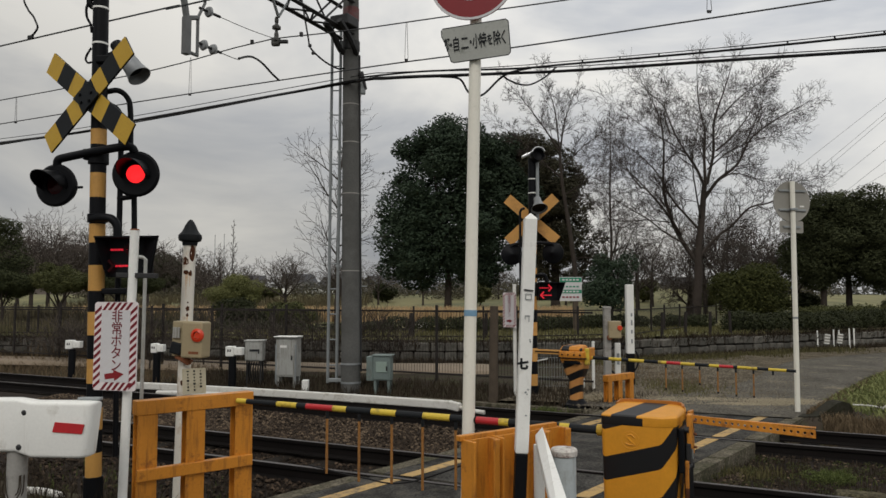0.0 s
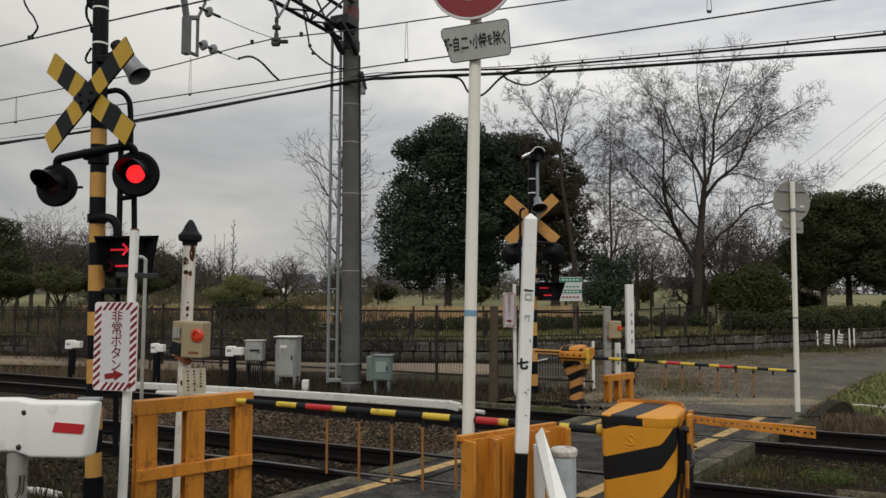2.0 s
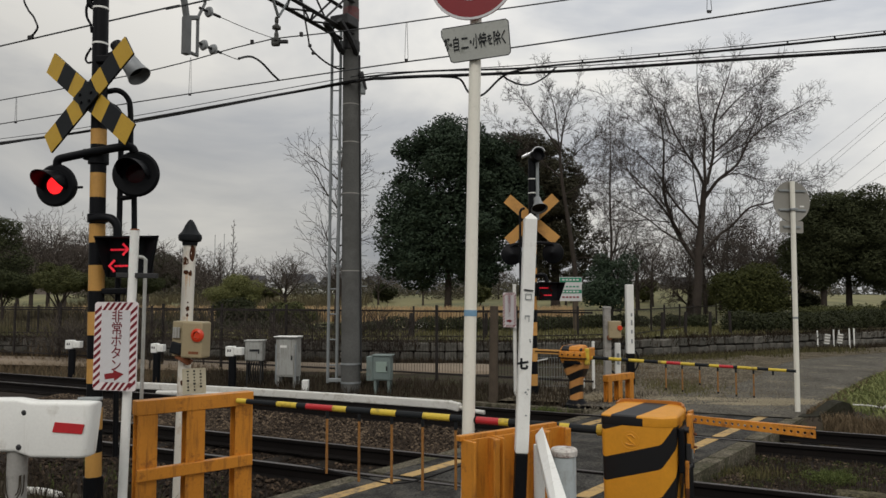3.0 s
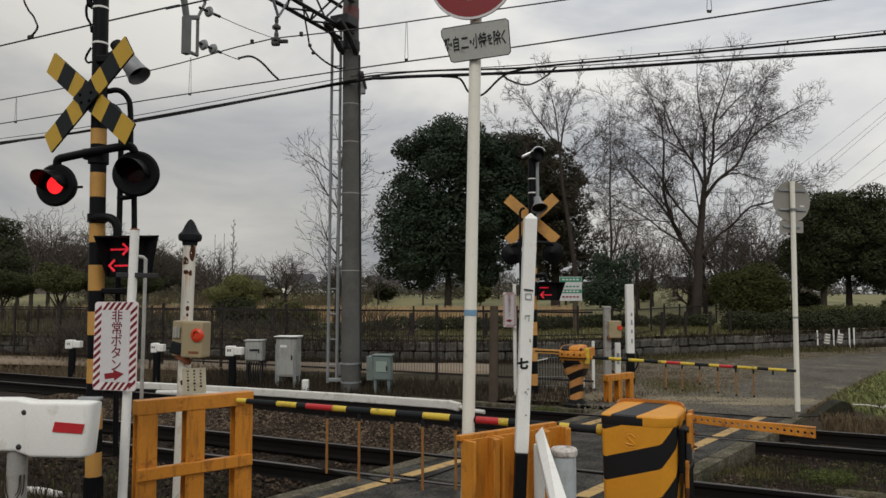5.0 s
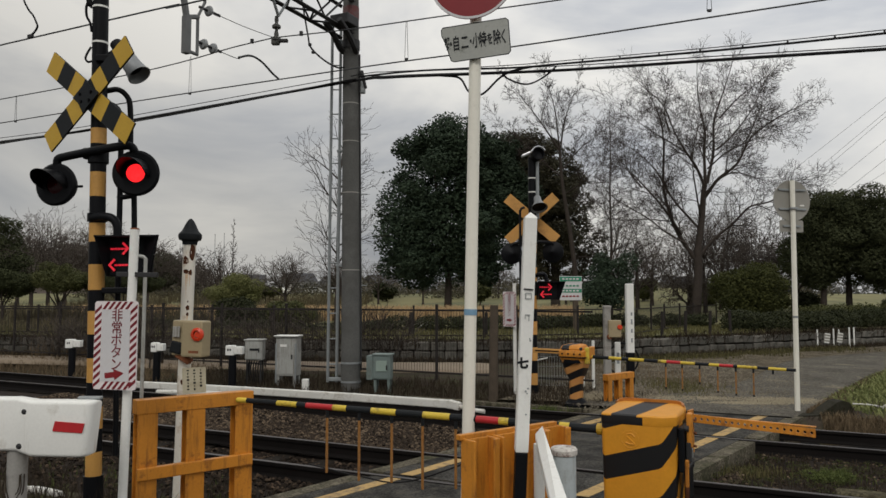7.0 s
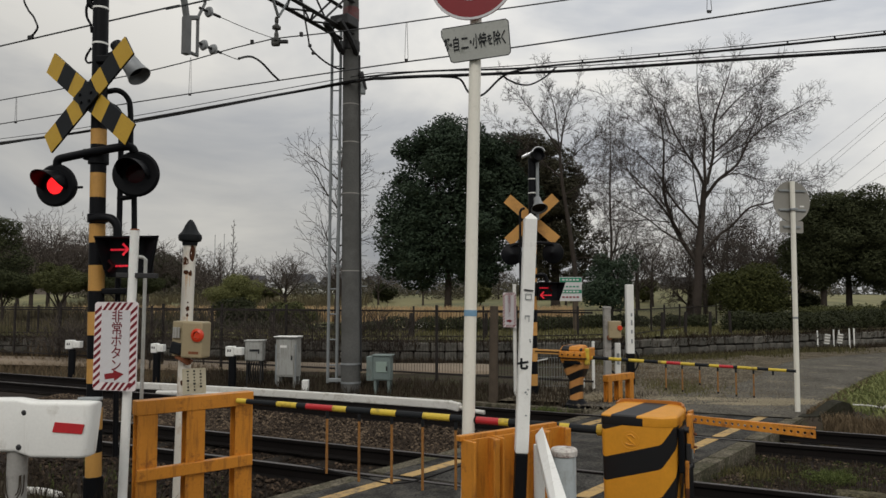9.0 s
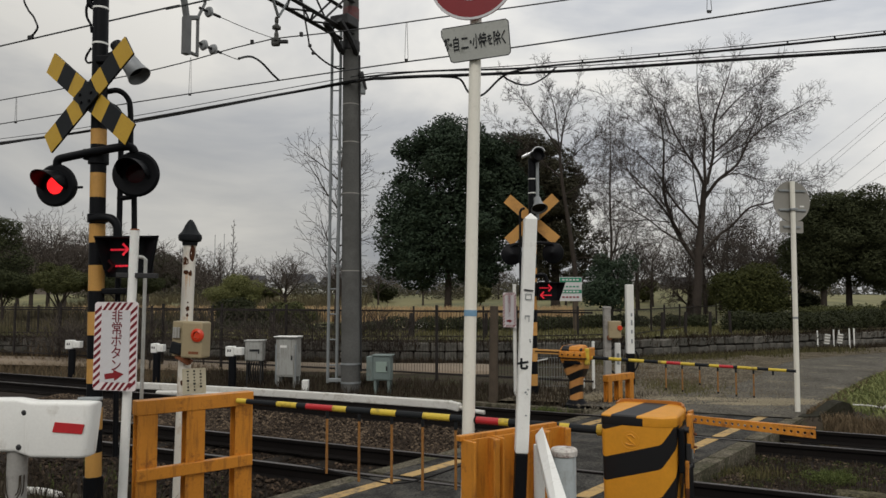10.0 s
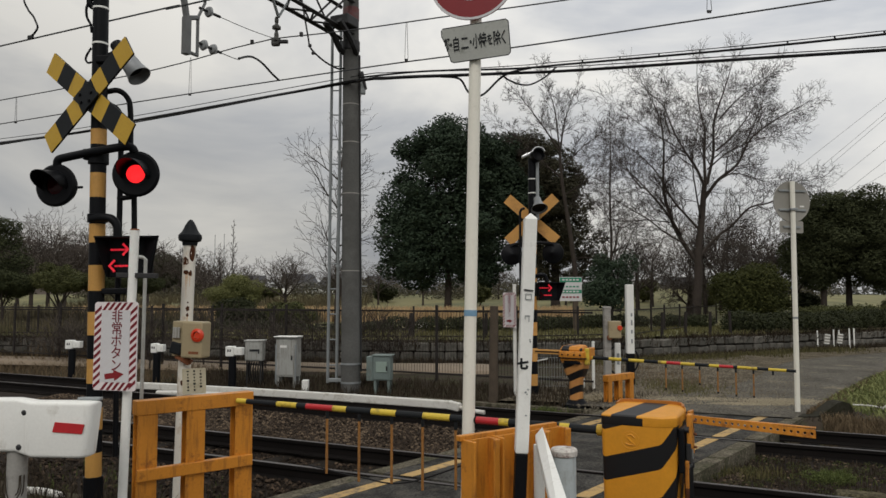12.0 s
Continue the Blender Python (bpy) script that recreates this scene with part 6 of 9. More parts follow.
part("strut", R(fr(10.38, 7.08), fr(10.0, 6.54), 0.022, 0.022, 8), M["steel"], vs2)
for z, r in ((6.5, 0.035), (6.38, 0.075), (6.24, 0.04), (6.16, 0.075)):
    part("disc", lathe(bmesh.new(), [(0.02, z - 0.05), (r, z - 0.03), (r, z + 0.01), (0.03, z + 0.05)], Matrix.Translation((-2.9, 12.57, 0)), 16), M["mast"], vs2, smooth=True)
part("rod", R((-2.9, 12.57, 6.05), (-2.9, 12.57, 6.56), 0.028, 0.028, 8), M["mast"], vs2)
part("clamp", B((-2.91, 12.57, 6.12), (0.15, 0.10, 0.15), None, 0.03), M["mast"], vs2)
part("clamp_bolt", B((-2.76, 12.5, 6.10), (0.16, 0.07, 0.06), None, 0.015), M["dark_steel"], vs2)

# ---- crossing signal on the near side ----
FACE = pose(0, 0, 0, 0, 0, -29.6)


def bands(parent, r, cuts, first_yellow, yellow="band_yellow", seg=20, label=""):
    for i, (a, b) in enumerate(zip(cuts, cuts[1:])):
        y = (i % 2 == 0) == first_yellow
        part("yellow_band" if y else "black_band", R((0, 0, a), (0, 0, b), r, r, seg), M[yellow if y else "black"], parent, smooth=False)


def crossbuck(parent, m, front, back, l1=0.95, l2=1.04, a1=-39.6, a2=48.4, w=0.17):
    for ang, ln, off, nm in ((a1, l1, 0.0, "cross_board"), (a2, l2, -0.014, "cross_board")):
        t = m @ Matrix.Translation((0, off, 0)) @ Matrix.Rotation(radians(-ang), 4, "Y")
        board = part(nm, prism(bmesh.new(), [(-ln / 2, -w / 2), (ln / 2, -w / 2), (ln / 2, w / 2), (-ln / 2, w / 2)], 0.012, t), back, parent, "yellow and black warning board")
        cuts = [-0.5, -0.355, -0.212, -0.095, 0.095, 0.212, 0.355, 0.5] if front else []
        for i, (c0, c1) in enumerate(zip(cuts, cuts[1:])):
            y = i in (0, 2, 4, 6)
            part("yellow_stripe" if y else "black_stripe", prism(bmesh.new(), [(ln * c0, -w / 2), (ln * c1, -w / 2), (ln * c1, w / 2), (ln * c0, w / 2)], 0.004, t @ Matrix.Translation((0, -0.009, 0))),
                 M["yellow"] if y else M["grey_black"], board)


def signal_lamp(parent, c, turn, hood=0.24, plate=0.17, latch=False):
    """Round black backing plate, bowl, visor, and a disc that turns over to show its lit or its dark side."""
    m = pose(*c, 0, 0, turn)
    ax = m @ Matrix.Rotation(radians(90), 4, "X")
    lamp = part("lamp_plate", lathe(bmesh.new(), [(0.077, 0.01), (plate * 0.9, 0.012), (plate, -0.005), (plate * 0.97, -0.03), (0.077, -0.01), (0.077, 0.01)], ax, 32), M["black"], parent, "round black lamp plate", True)
    part("lamp_bowl", lathe(bmesh.new(), [(plate * 0.93, -0.02), (0.14, -0.09), (0.07, -0.15), (0.004, -0.16)], ax, 28), M["black"], lamp, smooth=True)
    bm = bmesh.new()
    seg, rows = 22, []
    for k in range(seg + 1):
        a = radians(-20 + 220 * k / seg)
        ln = hood * (0.06 + 0.94 * ((math.sin(a) + 0.343) / 1.343) ** 0.6)
        rows.append([bm.verts.new(m @ Vector((math.cos(a) * r, -d, math.sin(a) * r * 1.0 - (0.06 if d > 0.1 else 0) * d))) for r, d in ((0.118, 0.005), (0.114, ln * 0.5), (0.108, ln), (0.102, ln), (0.108, ln * 0.5), (0.111, 0.005))])
    for a, b in zip(rows, rows[1:]):
        for i in range(6):
            bm.faces.new((a[i], a[(i + 1) % 6], b[(i + 1) % 6], b[i]))
    bm.faces.new(rows[0])
    bm.faces.new(rows[-1][::-1])
    part("visor", bm, M["black"], lamp, "black tunnel visor", True)
    if latch:
        part("latch", B(m @ Vector((plate + 0.02, 0.02, -0.02)), (0.06, 0.02, 0.02), m.to_3x3(), 0.005), M["black"], lamp)
    bm = bmesh.new()
    rings = []
    for r, y in ((0.0005, -0.012), (0.04, -0.010), (0.074, -0.002), (0.074, 0.002), (0.05, 0.004), (0.0005, 0.005)):
        rings.append([bm.verts.new((r * math.cos(k), y, r * math.sin(k))) for k in (2 * math.pi * j / 28 for j in range(28))])
    for i, (a, b) in enumerate(zip(rings, rings[1:])):
        for j in range(28):
            bm.faces.new((a[j], a[(j + 1) % 28], b[(j + 1) % 28], b[j])).material_index = 0 if i < 2 else 1
    disc = part("lamp_disc", bm, [M["led_on"], M["led_off"]], lamp, "red lamp disc, lit on one side")
    disc.matrix_basis = m
    return disc, m


def arrow_box(parent, c, turn, size, arrow, flare=(0.10, 0.02)):
    """Hooded black box with two direction arrows of red lights; the arrow heads turn over."""
    w, h, d = size
    m = pose(*c, 0, 0, turn)
    body = part("arrow_box", B(m @ Vector((0, 0.02, 0)), (w, d, h), m.to_3x3(), 0.012), M["black"], parent, "black box with red arrow lights")
    y0 = 0.02 - d / 2
    bm = bmesh.new()
    t, o = 0.012, 0.14
    ring = [[(-w / 2, h / 2), (w / 2, h / 2), (w / 2, -h / 2), (-w / 2, -h / 2)], [(-w / 2 - 0.05, h / 2 + 0.012), (w / 2 + flare[0], h / 2 + 0.005), (w / 2 + flare[1], -h / 2), (-w / 2 - 0.005, -h / 2)]]
    for i, j in ((3, 0), (0, 1), (1, 2)):
        qs = [Vector((ring[0][i][0], y0, ring[0][i][1])), Vector((ring[0][j][0], y0, ring[0][j][1]))]
        depth = [0.03 if k in (2, 3) else o for k in (i, j)]
        qs += [Vector((ring[1][j][0], y0 - depth[1], ring[1][j][1])), Vector((ring[1][i][0], y0 - depth[0], ring[1][i][1]))]
        n = (qs[1] - qs[0]).cross(qs[2] - qs[0]).normalized() * t
        f = [bm.verts.new(m @ q) for q in qs]
        g = [bm.verts.new(m @ (q + n)) for q in qs]
        bm.faces.new(f)
        bm.faces.new(g[::-1])
        for k in range(4):
            bm.faces.new((f[k], g[k], g[(k + 1) % 4], f[(k + 1) % 4]))
    part("hood", bm, M["black"], body, "black flared hood")
    heads = []
    aw, gap, ax = arrow
    for s, z in ((1, gap / 2), (-1, -gap / 2)):
        shaft = bmesh.new()
        for k in range(5):
            box(shaft, m @ Vector((ax - s * aw * 0.1 + (k - 2) * aw * 0.16, y0 - 0.004, z)), (aw * 0.13, 0.006, aw * 0.085), m.to_3x3())
        part("arrow_shaft", shaft, M["led_arrow"], body, "row of lit red lights")
        bm = bmesh.new()
        for sz in (1, -1):
            pts = [(s * aw * 0.16, 0), (-s * aw * 0.12, sz * aw * 0.30), (-s * aw * 0.20, sz * aw * 0.22), (s * aw * 0.02, 0)]
            prism(bm, pts, 0.016, Matrix.Identity(4))
        bmesh.ops.recalc_face_normals(bm, faces=bm.faces)
        for fc in bm.faces:
            fc.material_index = 0 if all(v.co.y < 0 for v in fc.verts) else 1
        mesh = bpy.data.meshes.new("arrow_head")
        bm.to_mesh(mesh)
        bm.free()
        mesh.materials.append(M["led_arrow"])
        mesh.materials.append(M["led_off"])
        hd = new("arrow_head", mesh)
        hd.parent = body
        tagged(hd, "arrow head of red lights, lit on one side")
        hm = m @ pose(ax + s * aw * 0.34, y0 - 0.03, z)
        hd.matrix_basis = hm
        heads.append((hd, hm))
    return body, heads


sig = thing("crossing_signal", pose(-2.793, 6.0, 0, 0, -0.79, 0), "level crossing signal on a yellow and black banded pole", "crossing signal", "crossing signals")
part("pole", R((0, 0, -0.1), (0, 0, 0.266), 0.075, 0.075, 20), M["black"], sig)
bands(sig, 0.062, [0.266, 0.457, 0.636, 0.81, 1.005, 1.199, 1.39, 1.577, 1.746, 1.953, 2.137, 2.29, 2.508, 2.709, 2.944, 3.071, 4.6], True)
for z in (3.79, 4.09):
    part("pale_ring", lathe(bmesh.new(), [(0.062, z - 0.008), (0.0645, z - 0.008), (0.0645, z + 0.008), (0.062, z + 0.008)], Matrix.Identity(4), 20), M["white"], sig)
cb_m = pose(-0.025, -0.12, 3.311, 0, 0.79, 0) @ FACE
crossbuck(sig, cb_m, True, M["grey_black"], 1.275, 1.21, -34.9, 34.0, 0.184)
part("hub_plate", prism(bmesh.new(), [(-0.165, 0), (0, -0.112), (0.165, 0), (0, 0.112)], 0.010, cb_m @ Matrix.Translation((0, -0.031, 0))), M["grey_black"], sig, "dark centre plate with bolts")
for dx, dz in ((0.07, 0.02), (-0.07, 0.02), (0.05, -0.045), (-0.05, -0.045)):
    part("bolt", R(cb_m @ Vector((dx, -0.034, dz)), cb_m @ Vector((dx, -0.05, dz)), 0.013, 0.013, 8), M["black"], sig)
part("clamp", B((0.06, -0.02, 3.64), (0.12, 0.14, 0.06), None, 0.01), M["black"], sig)
part("clamp", lathe(bmesh.new(), [(0.062, 2.78), (0.08, 2.785), (0.08, 2.9), (0.062, 2.905)], Matrix.Identity(4), 20), M["black"], sig)
part("clamp_lug", B((-0.08, -0.03, 2.86), (0.05, 0.06, 0.09), None, 0.01), M["black"], sig)
part("lamp_bar", tube(bmesh.new(), bend([(-0.36, 0.04, 2.78), (-0.345, 0.03, 2.83), (-0.27, 0.02, 2.85), (0.0, -0.09, 2.87), (0.24, -0.1, 2.905), (0.31, -0.1, 2.90), (0.335, -0.09, 2.86)]), 0.034, 10), M["black"], sig, "black pipe carrying the lamps", True)
part("conduit", tube(bmesh.new(), bend([(0.02, 0.05, 3.4), (0.12, 0.08, 3.42), (0.19, 0.1, 3.36), (0.215, 0.1, 3.25), (0.22, 0.1, 2.95)]), 0.023, 10), M["black"], sig, smooth=True)
part("conduit", tube(bmesh.new(), bend([(0.02, 0.05, 3.3), (0.09, 0.08, 3.28), (0.13, 0.1, 3.2), (0.14, 0.1, 2.9), (0.13, 0.1, 1.6), (0.13, 0.1, 0.4)]), 0.023, 10), M["black"], sig, smooth=True)
part("conduit", tube(bmesh.new(), bend([(0.245, 0.1, 2.8), (0.26, 0.1, 2.3), (0.265, 0.1, 1.3)]), 0.023, 10), M["black"], sig, smooth=True)
part("strut", R((0.12, 0.1, 2.51), (0.27, 0.1, 2.53), 0.022, 0.022, 8), M["black"], sig)
part("box_arm", tube(bmesh.new(), bend([(-0.02, -0.05, 2.33), (0.08, -0.09, 2.335), (0.16, -0.1, 2.32), (0.205, -0.1, 2.26), (0.21, -0.1, 2.14)]), 0.034, 10), M["black"], sig, smooth=True)
part("clamp", lathe(bmesh.new(), [(0.062, 2.3), (0.078, 2.305), (0.078, 2.37), (0.062, 2.375)], Matrix.Identity(4), 20), M["black"], sig)
part("cable_gland", tube(bmesh.new(), bend([(-0.055, -0.01, 4.10), (-0.08, -0.02, 4.12), (-0.085, -0.02, 4.16), (-0.06, -0.01, 4.2)]), 0.024, 8), M["black"], sig, "thick black cable gland", True)
part("loop_cable", tube(bmesh.new(), bend([(-0.085, -0.02, 4.15), (-0.105, -0.03, 4.09), (-0.10, -0.03, 4.01), (-0.07, -0.03, 3.95), (-0.058, -0.03, 3.88)]), 0.011, 6), M["black"], sig, smooth=True)
part("loop_cable", tube(bmesh.new(), bend([(-0.06, -0.03, 3.75), (-0.09, -0.03, 3.70), (-0.105, -0.03, 3.655), (-0.085, -0.03, 3.625), (-0.055, -0.03, 3.63)]), 0.009, 6), M["black"], sig, smooth=True)
part("service_cable", tube(bmesh.new(), bend([(-0.07, 0.0, 4.12), (-0.16, 0.15, 4.22), (-0.3, 0.35, 4.42)]), 0.014, 6), M["black"], sig)
hm = Matrix.Translation((0.262, -0.06, 3.622)) @ Vector((0.13, -0.035, -0.17)).to_track_quat("Z", "Y").to_matrix().to_4x4()
horn = part("horn_speaker", lathe(bmesh.new(), [(0.05, -0.10), (0.068, -0.09), (0.072, 0.0), (0.077, 0.08), (0.090, 0.15), (0.097, 0.172), (0.091, 0.172), (0.07, 0.08), (0.03, 0.02)], hm, 26), M["horn"], sig, "grey horn loudspeaker", True)
part("horn_driver", R(hm @ Vector((0, 0, -0.2)), hm @ Vector((0, 0, -0.08)), 0.05, 0.06, 16), M["black"], horn)
part("horn_throat", R(hm @ Vector((0, 0, 0.03)), hm @ Vector((0, 0, 0.09)), 0.06, 0.075, 18), M["black"], horn)
part("horn_arm", R((0.02, -0.02, 3.64), (0.17, -0.06, 3.7), 0.03, 0.03, 8), M["black"], sig)
LAMP_L = signal_lamp(sig, (-0.36, 0.02, 2.618), -7, plate=0.178, latch=True)
LAMP_R = signal_lamp(sig, (0.350, -0.1, 2.682), 4, plate=0.188)
_, HEADS_NEAR = arrow_box(sig, (0.30, -0.06, 2.005), -4, (0.30, 0.31, 0.16), (0.176, 0.13, -0.047), (0.178, 0.062))
part("clamp", B((0.12, 0.02, 1.74), (0.26, 0.1, 0.05), None, 0.01), M["black"], sig)

# ---- emergency button sign on its white post ----
post = thing("emergency_sign", pose(-2.098, 4.9, 0, 0, 1.15, 0), "white sign with red striped border on a thin white post", "sign")
part("post", R((0, 0, -0.1), (0, 0, 2.14), 0.029, 0.029, 16), M["white"], post, smooth=True)
part("post_cap", R((0, 0, 2.14), (0, 0, 2.15), 0.03, 0.026, 16), M["rust"], post)
bd = pose(-0.07, -0.05, 1.375, 0, -1.15, -14)


def striped_board(parent, m, w, h, border, n_side, n_top, stripe_mat_, ground_mat, inner_mat):
    board = part("board", prism(bmesh.new(), rounded(w, h, 0.02), 0.008, m), ground_mat, parent, "white board with slanting red stripes along its edges")
    part("panel", prism(bmesh.new(), rounded(w - 2 * border, h - 2 * border, 0.006), 0.002, m @ Matrix.Translation((0, -0.0055, 0))), inner_mat, board)
    def bar(pts):
        part("stripe", prism(bmesh.new(), pts, 0.002, m @ Matrix.Translation((0, -0.0052, 0))), stripe_mat_, board)
    step = h / n_side
    for k in range(n_side):
        z = -h / 2 + (k + 0.2) * step
        for s in (-1, 1):
            x0, x1 = (s * w / 2, s * (w / 2 - border)) if s < 0 else (s * (w / 2 - border), s * w / 2)
            z1 = min(z + border * 0.75 + step * 0.48, h / 2 - 0.004)
            if z + border * 0.75 < h / 2 - 0.03:
                bar([(x0 + 0.003, z), (x1 - 0.003, z + border * 0.75), (x1 - 0.003, z1), (x0 + 0.003, min(z + step * 0.48, h / 2 - 0.02))])
    step = (w - 2 * border) / n_top
    for k in range(n_top):
        x = -w / 2 + border + (k + 0.05) * step
        for z0, z1 in ((h / 2 - border + 0.002, h / 2 - 0.003), (-h / 2 + 0.003, -h / 2 + border - 0.002)):
            dx = border * 0.75
            bar([(x, z0), (x + step * 0.5, z0), (min(x + step * 0.5 + dx, w / 2 - 0.012), z1), (min(x + dx, w / 2 - 0.02), z1)])
    return board


board = striped_board(post, bd, 0.325, 0.575, 0.055, 12, 5, M["letter_red"], M["sign_pink"], M["sign_white"])
for k, ch in enumerate("非常ボタン"):
    lettering(ch, 0.088, bd @ pose(0.012, -0.009, 0.188 - k * 0.079), M["letter_red"], board)
ar = [(-0.07, -0.012), (0.0, -0.012), (0.0, -0.03), (0.075, 0.006), (0.0, 0.042), (0.0, 0.024), (-0.07, 0.024)]
part("arrow", prism(bmesh.new(), ar, 0.002, bd @ pose(0.0, -0.0075, -0.195, 0, -8, 0)), M["sign_red"], board, "red arrow")
part("bracket", B((0.03, 0, 1.84), (0.27, 0.04, 0.032), None, 0.004), M["dark_steel"], post, "grey steel bracket")
thin = thing("marker_pole", pose(-2.19, 5.4, 0, 0, 0.3), "thin grey steel pole with a bent tip", "pole")
part("pole", tube(bmesh.new(), [(0, 0, -0.1), (0, 0, 1.97), (-0.02, 0, 1.985), (-0.05, 0, 1.99)], 0.014, 8), M["cabinet"], thin)

# ---- rust-stained post with emergency button box ----
rp = thing("button_post", pose(-2.215, 6.3, 0, 0, 1.25, 0), "rust-stained white steel post with black finial and emergency button box", "post")
part("post", R((0, 0, -0.1), (0, 0, 2.16), 0.052, 0.052, 20), M["rusty_white"], rp, smooth=True)
rr = random.Random(4)
for a0, z, hw, hh in ((-0.30, 2.0, 0.032, 0.036), (0.85, 2.07, 0.024, 0.08), (-0.12, 1.905, 0.026, 0.022), (0.6, 1.895, 0.017, 0.024), (0.4, 1.6, 0.016, 0.024), (0.4, 1.545, 0.012, 0.016), (0.4, 1.65, 0.006, 0.008), (0.2, 0.98, 0.02, 0.03)):
    bm = bmesh.new()
    ringv = []
    for j in range(12):
        k = 2 * math.pi * j / 12
        a, zz = a0 + hw / 0.052 * math.cos(k) * rr.uniform(0.75, 1.2), z + hh * math.sin(k) * rr.uniform(0.75, 1.2)
        ringv.append(bm.verts.new((0.0532 * math.sin(a), -0.0532 * math.cos(a), zz)))
    mid = bm.verts.new((0.0536 * math.sin(a0), -0.0536 * math.cos(a0), z))
    for j in range(12):
        bm.faces.new((ringv[j], ringv[(j + 1) % 12], mid))
    part("rust_patch", bm, M["rust_dark"], rp, "dark rust patch")
for a0, z0, z1, hw in ((-0.1, 1.90, 1.74, 0.05), (0.05, 1.88, 1.68, 0.04), (0.55, 1.88, 1.78, 0.05), (0.4, 1.53, 1.44, 0.05), (0.2, 1.90, 1.80, 0.04)):
    bm = bmesh.new()
    rows_ = [[bm.verts.new((0.0526 * math.sin(a0 + s * hw * (1 - 0.8 * f)), -0.0526 * math.cos(a0 + s * hw * (1 - 0.8 * f)), z0 + (z1 - z0) * f)) for s in (-1, 1)] for f in (0.0, 0.4, 0.75, 1.0)]
    for ra, rb in zip(rows_, rows_[1:]):
        bm.faces.new((ra[0], ra[1], rb[1], rb[0]))
    part("rust_streak", bm, M["pale_orange"], rp, "orange rust run")
part("finial", lathe(bmesh.new(), [(0.060, 2.135), (0.064, 2.165), (0.090, 2.175), (0.098, 2.20), (0.096, 2.225), (0.072, 2.25), (0.056, 2.28), (0.046, 2.305), (0.030, 2.335), (0.014, 2.355), (0.002, 2.36)], Matrix.Identity(4), 22), M["grey_black"], rp, "black pointed cap", True)
bx = part("button_box", B((0.128, -0.12, 1.345), (0.19, 0.15, 0.30), Matrix.Rotation(radians(-12), 3, "Z"), 0.015), M["beige"], rp, "beige steel button box")
part("button_ring", lathe(bmesh.new(), [(0.03, -0.01), (0.055, 0.0), (0.055, 0.02), (0.035, 0.03), (0.03, 0.012)], pose(0.168, -0.199, 1.385, 90, 0, -12), 20), M["button"], bx, "red ring of the emergency button", True)
part("button", R((0.168, -0.199, 1.385), (0.172, -0.219, 1.385), 0.028, 0.026, 16), M["button"], bx, "red push button")
part("rust_stain", B((0.135, -0.1965, 1.24), (0.09, 0.004, 0.022), Matrix.Rotation(radians(-12), 3, "Z")), M["rust"], bx, "rust-red writing strip, too worn to read")
part("side_box", B((-0.015, -0.08, 1.35), (0.11, 0.1, 0.29), None, 0.01), M["beige"], rp)
# dark block added where the side box's lower lid has a dark hole
part("dark_lower_lid", B((-0.03, -0.13, 1.27), (0.10, 0.03, 0.10), Matrix.Rotation(radians(14), 3, "Y"), 0.012), M["grey_black"], rp, "dark lower lid and hole of the side box")
part("side_box_lid", B((-0.03, -0.145, 1.4), (0.06, 0.012, 0.09), None, 0.004), M["cabinet"], rp)
part("rusty_bracket", B((0.02, -0.08, 1.18), (0.13, 0.08, 0.05), Matrix.Rotation(radians(30), 3, "Y"), 0.008), M["rust"], rp)
pl = part("notice_plate", prism(bmesh.new(), rounded(0.19, 0.21, 0.006), 0.006, pose(0.12, -0.1, 1.0, 0, -4, 6)), M["cream_plate"], rp, "cream notice plate with columns of small unreadable writing")
npm = pose(0.12, -0.1, 1.0, 0, -4, 6)
for i in range(3):
    for k in range(7 - (i == 0)):
        part("writing", B(npm @ Vector((0.055 - i * 0.052, -0.0035, 0.082 - k * 0.026)), (0.009 + 0.005 * ((k * 7 + i) % 3), 0.002, 0.011 + 0.006 * ((k + i) % 2)), npm.to_3x3()), M["letter_black"], pl, "stroke of unreadable writing")

# ---- guard rail with red reflector ----
gr = thing("guard_rail", pose(-2.03, 4.4, 0), "white steel guard rail end with a red reflector", "guard rail")
def beam_ring(x, front, back, low, high, slant=0.0, r=0.022, n=4):
    """A rounded upright section of the beam at x; slant shears its outline along the beam."""
    mid, half = (low + high) / 2, (high - low) / 2
    return [Vector((x + slant * (z + mid), front + (back - front) * 0.5 + y, 0.92 + mid + z)) for y, z in rounded(back - front, 2 * half, min(r, (back - front) * 0.45), n)]


bm = bmesh.new()
sections = [beam_ring(-2.6, -0.020, 0.075, -0.135, 0.182), beam_ring(-0.48, -0.020, 0.075, -0.130, 0.180), beam_ring(-0.38, -0.034, 0.085, -0.160, 0.163), beam_ring(-0.14, -0.034, 0.085, -0.165, 0.162, 0.03),
            beam_ring(-0.085, -0.033, 0.085, -0.165, 0.161, 0.07), beam_ring(-0.060, -0.026, 0.085, -0.163, 0.159, 0.09), beam_ring(-0.046, -0.010, 0.085, -0.161, 0.157, 0.10),
            beam_ring(-0.038, 0.015, 0.085, -0.158, 0.154, 0.10), beam_ring(-0.034, 0.045, 0.085, -0.155, 0.150, 0.10)]
rings_ = [[bm.verts.new(q) for q in sec] for sec in sections]
for ra, rb in zip(rings_, rings_[1:]):
    for j in range(len(ra)):
        bm.faces.new((ra[j], ra[(j + 1) % len(ra)], rb[(j + 1) % len(ra)], rb[j]))
bm.faces.new(rings_[0])
bm.faces.new(rings_[-1][::-1])
part("beam", bm, M["white"], gr, "white painted beam with a rounded sleeve on its end", True)
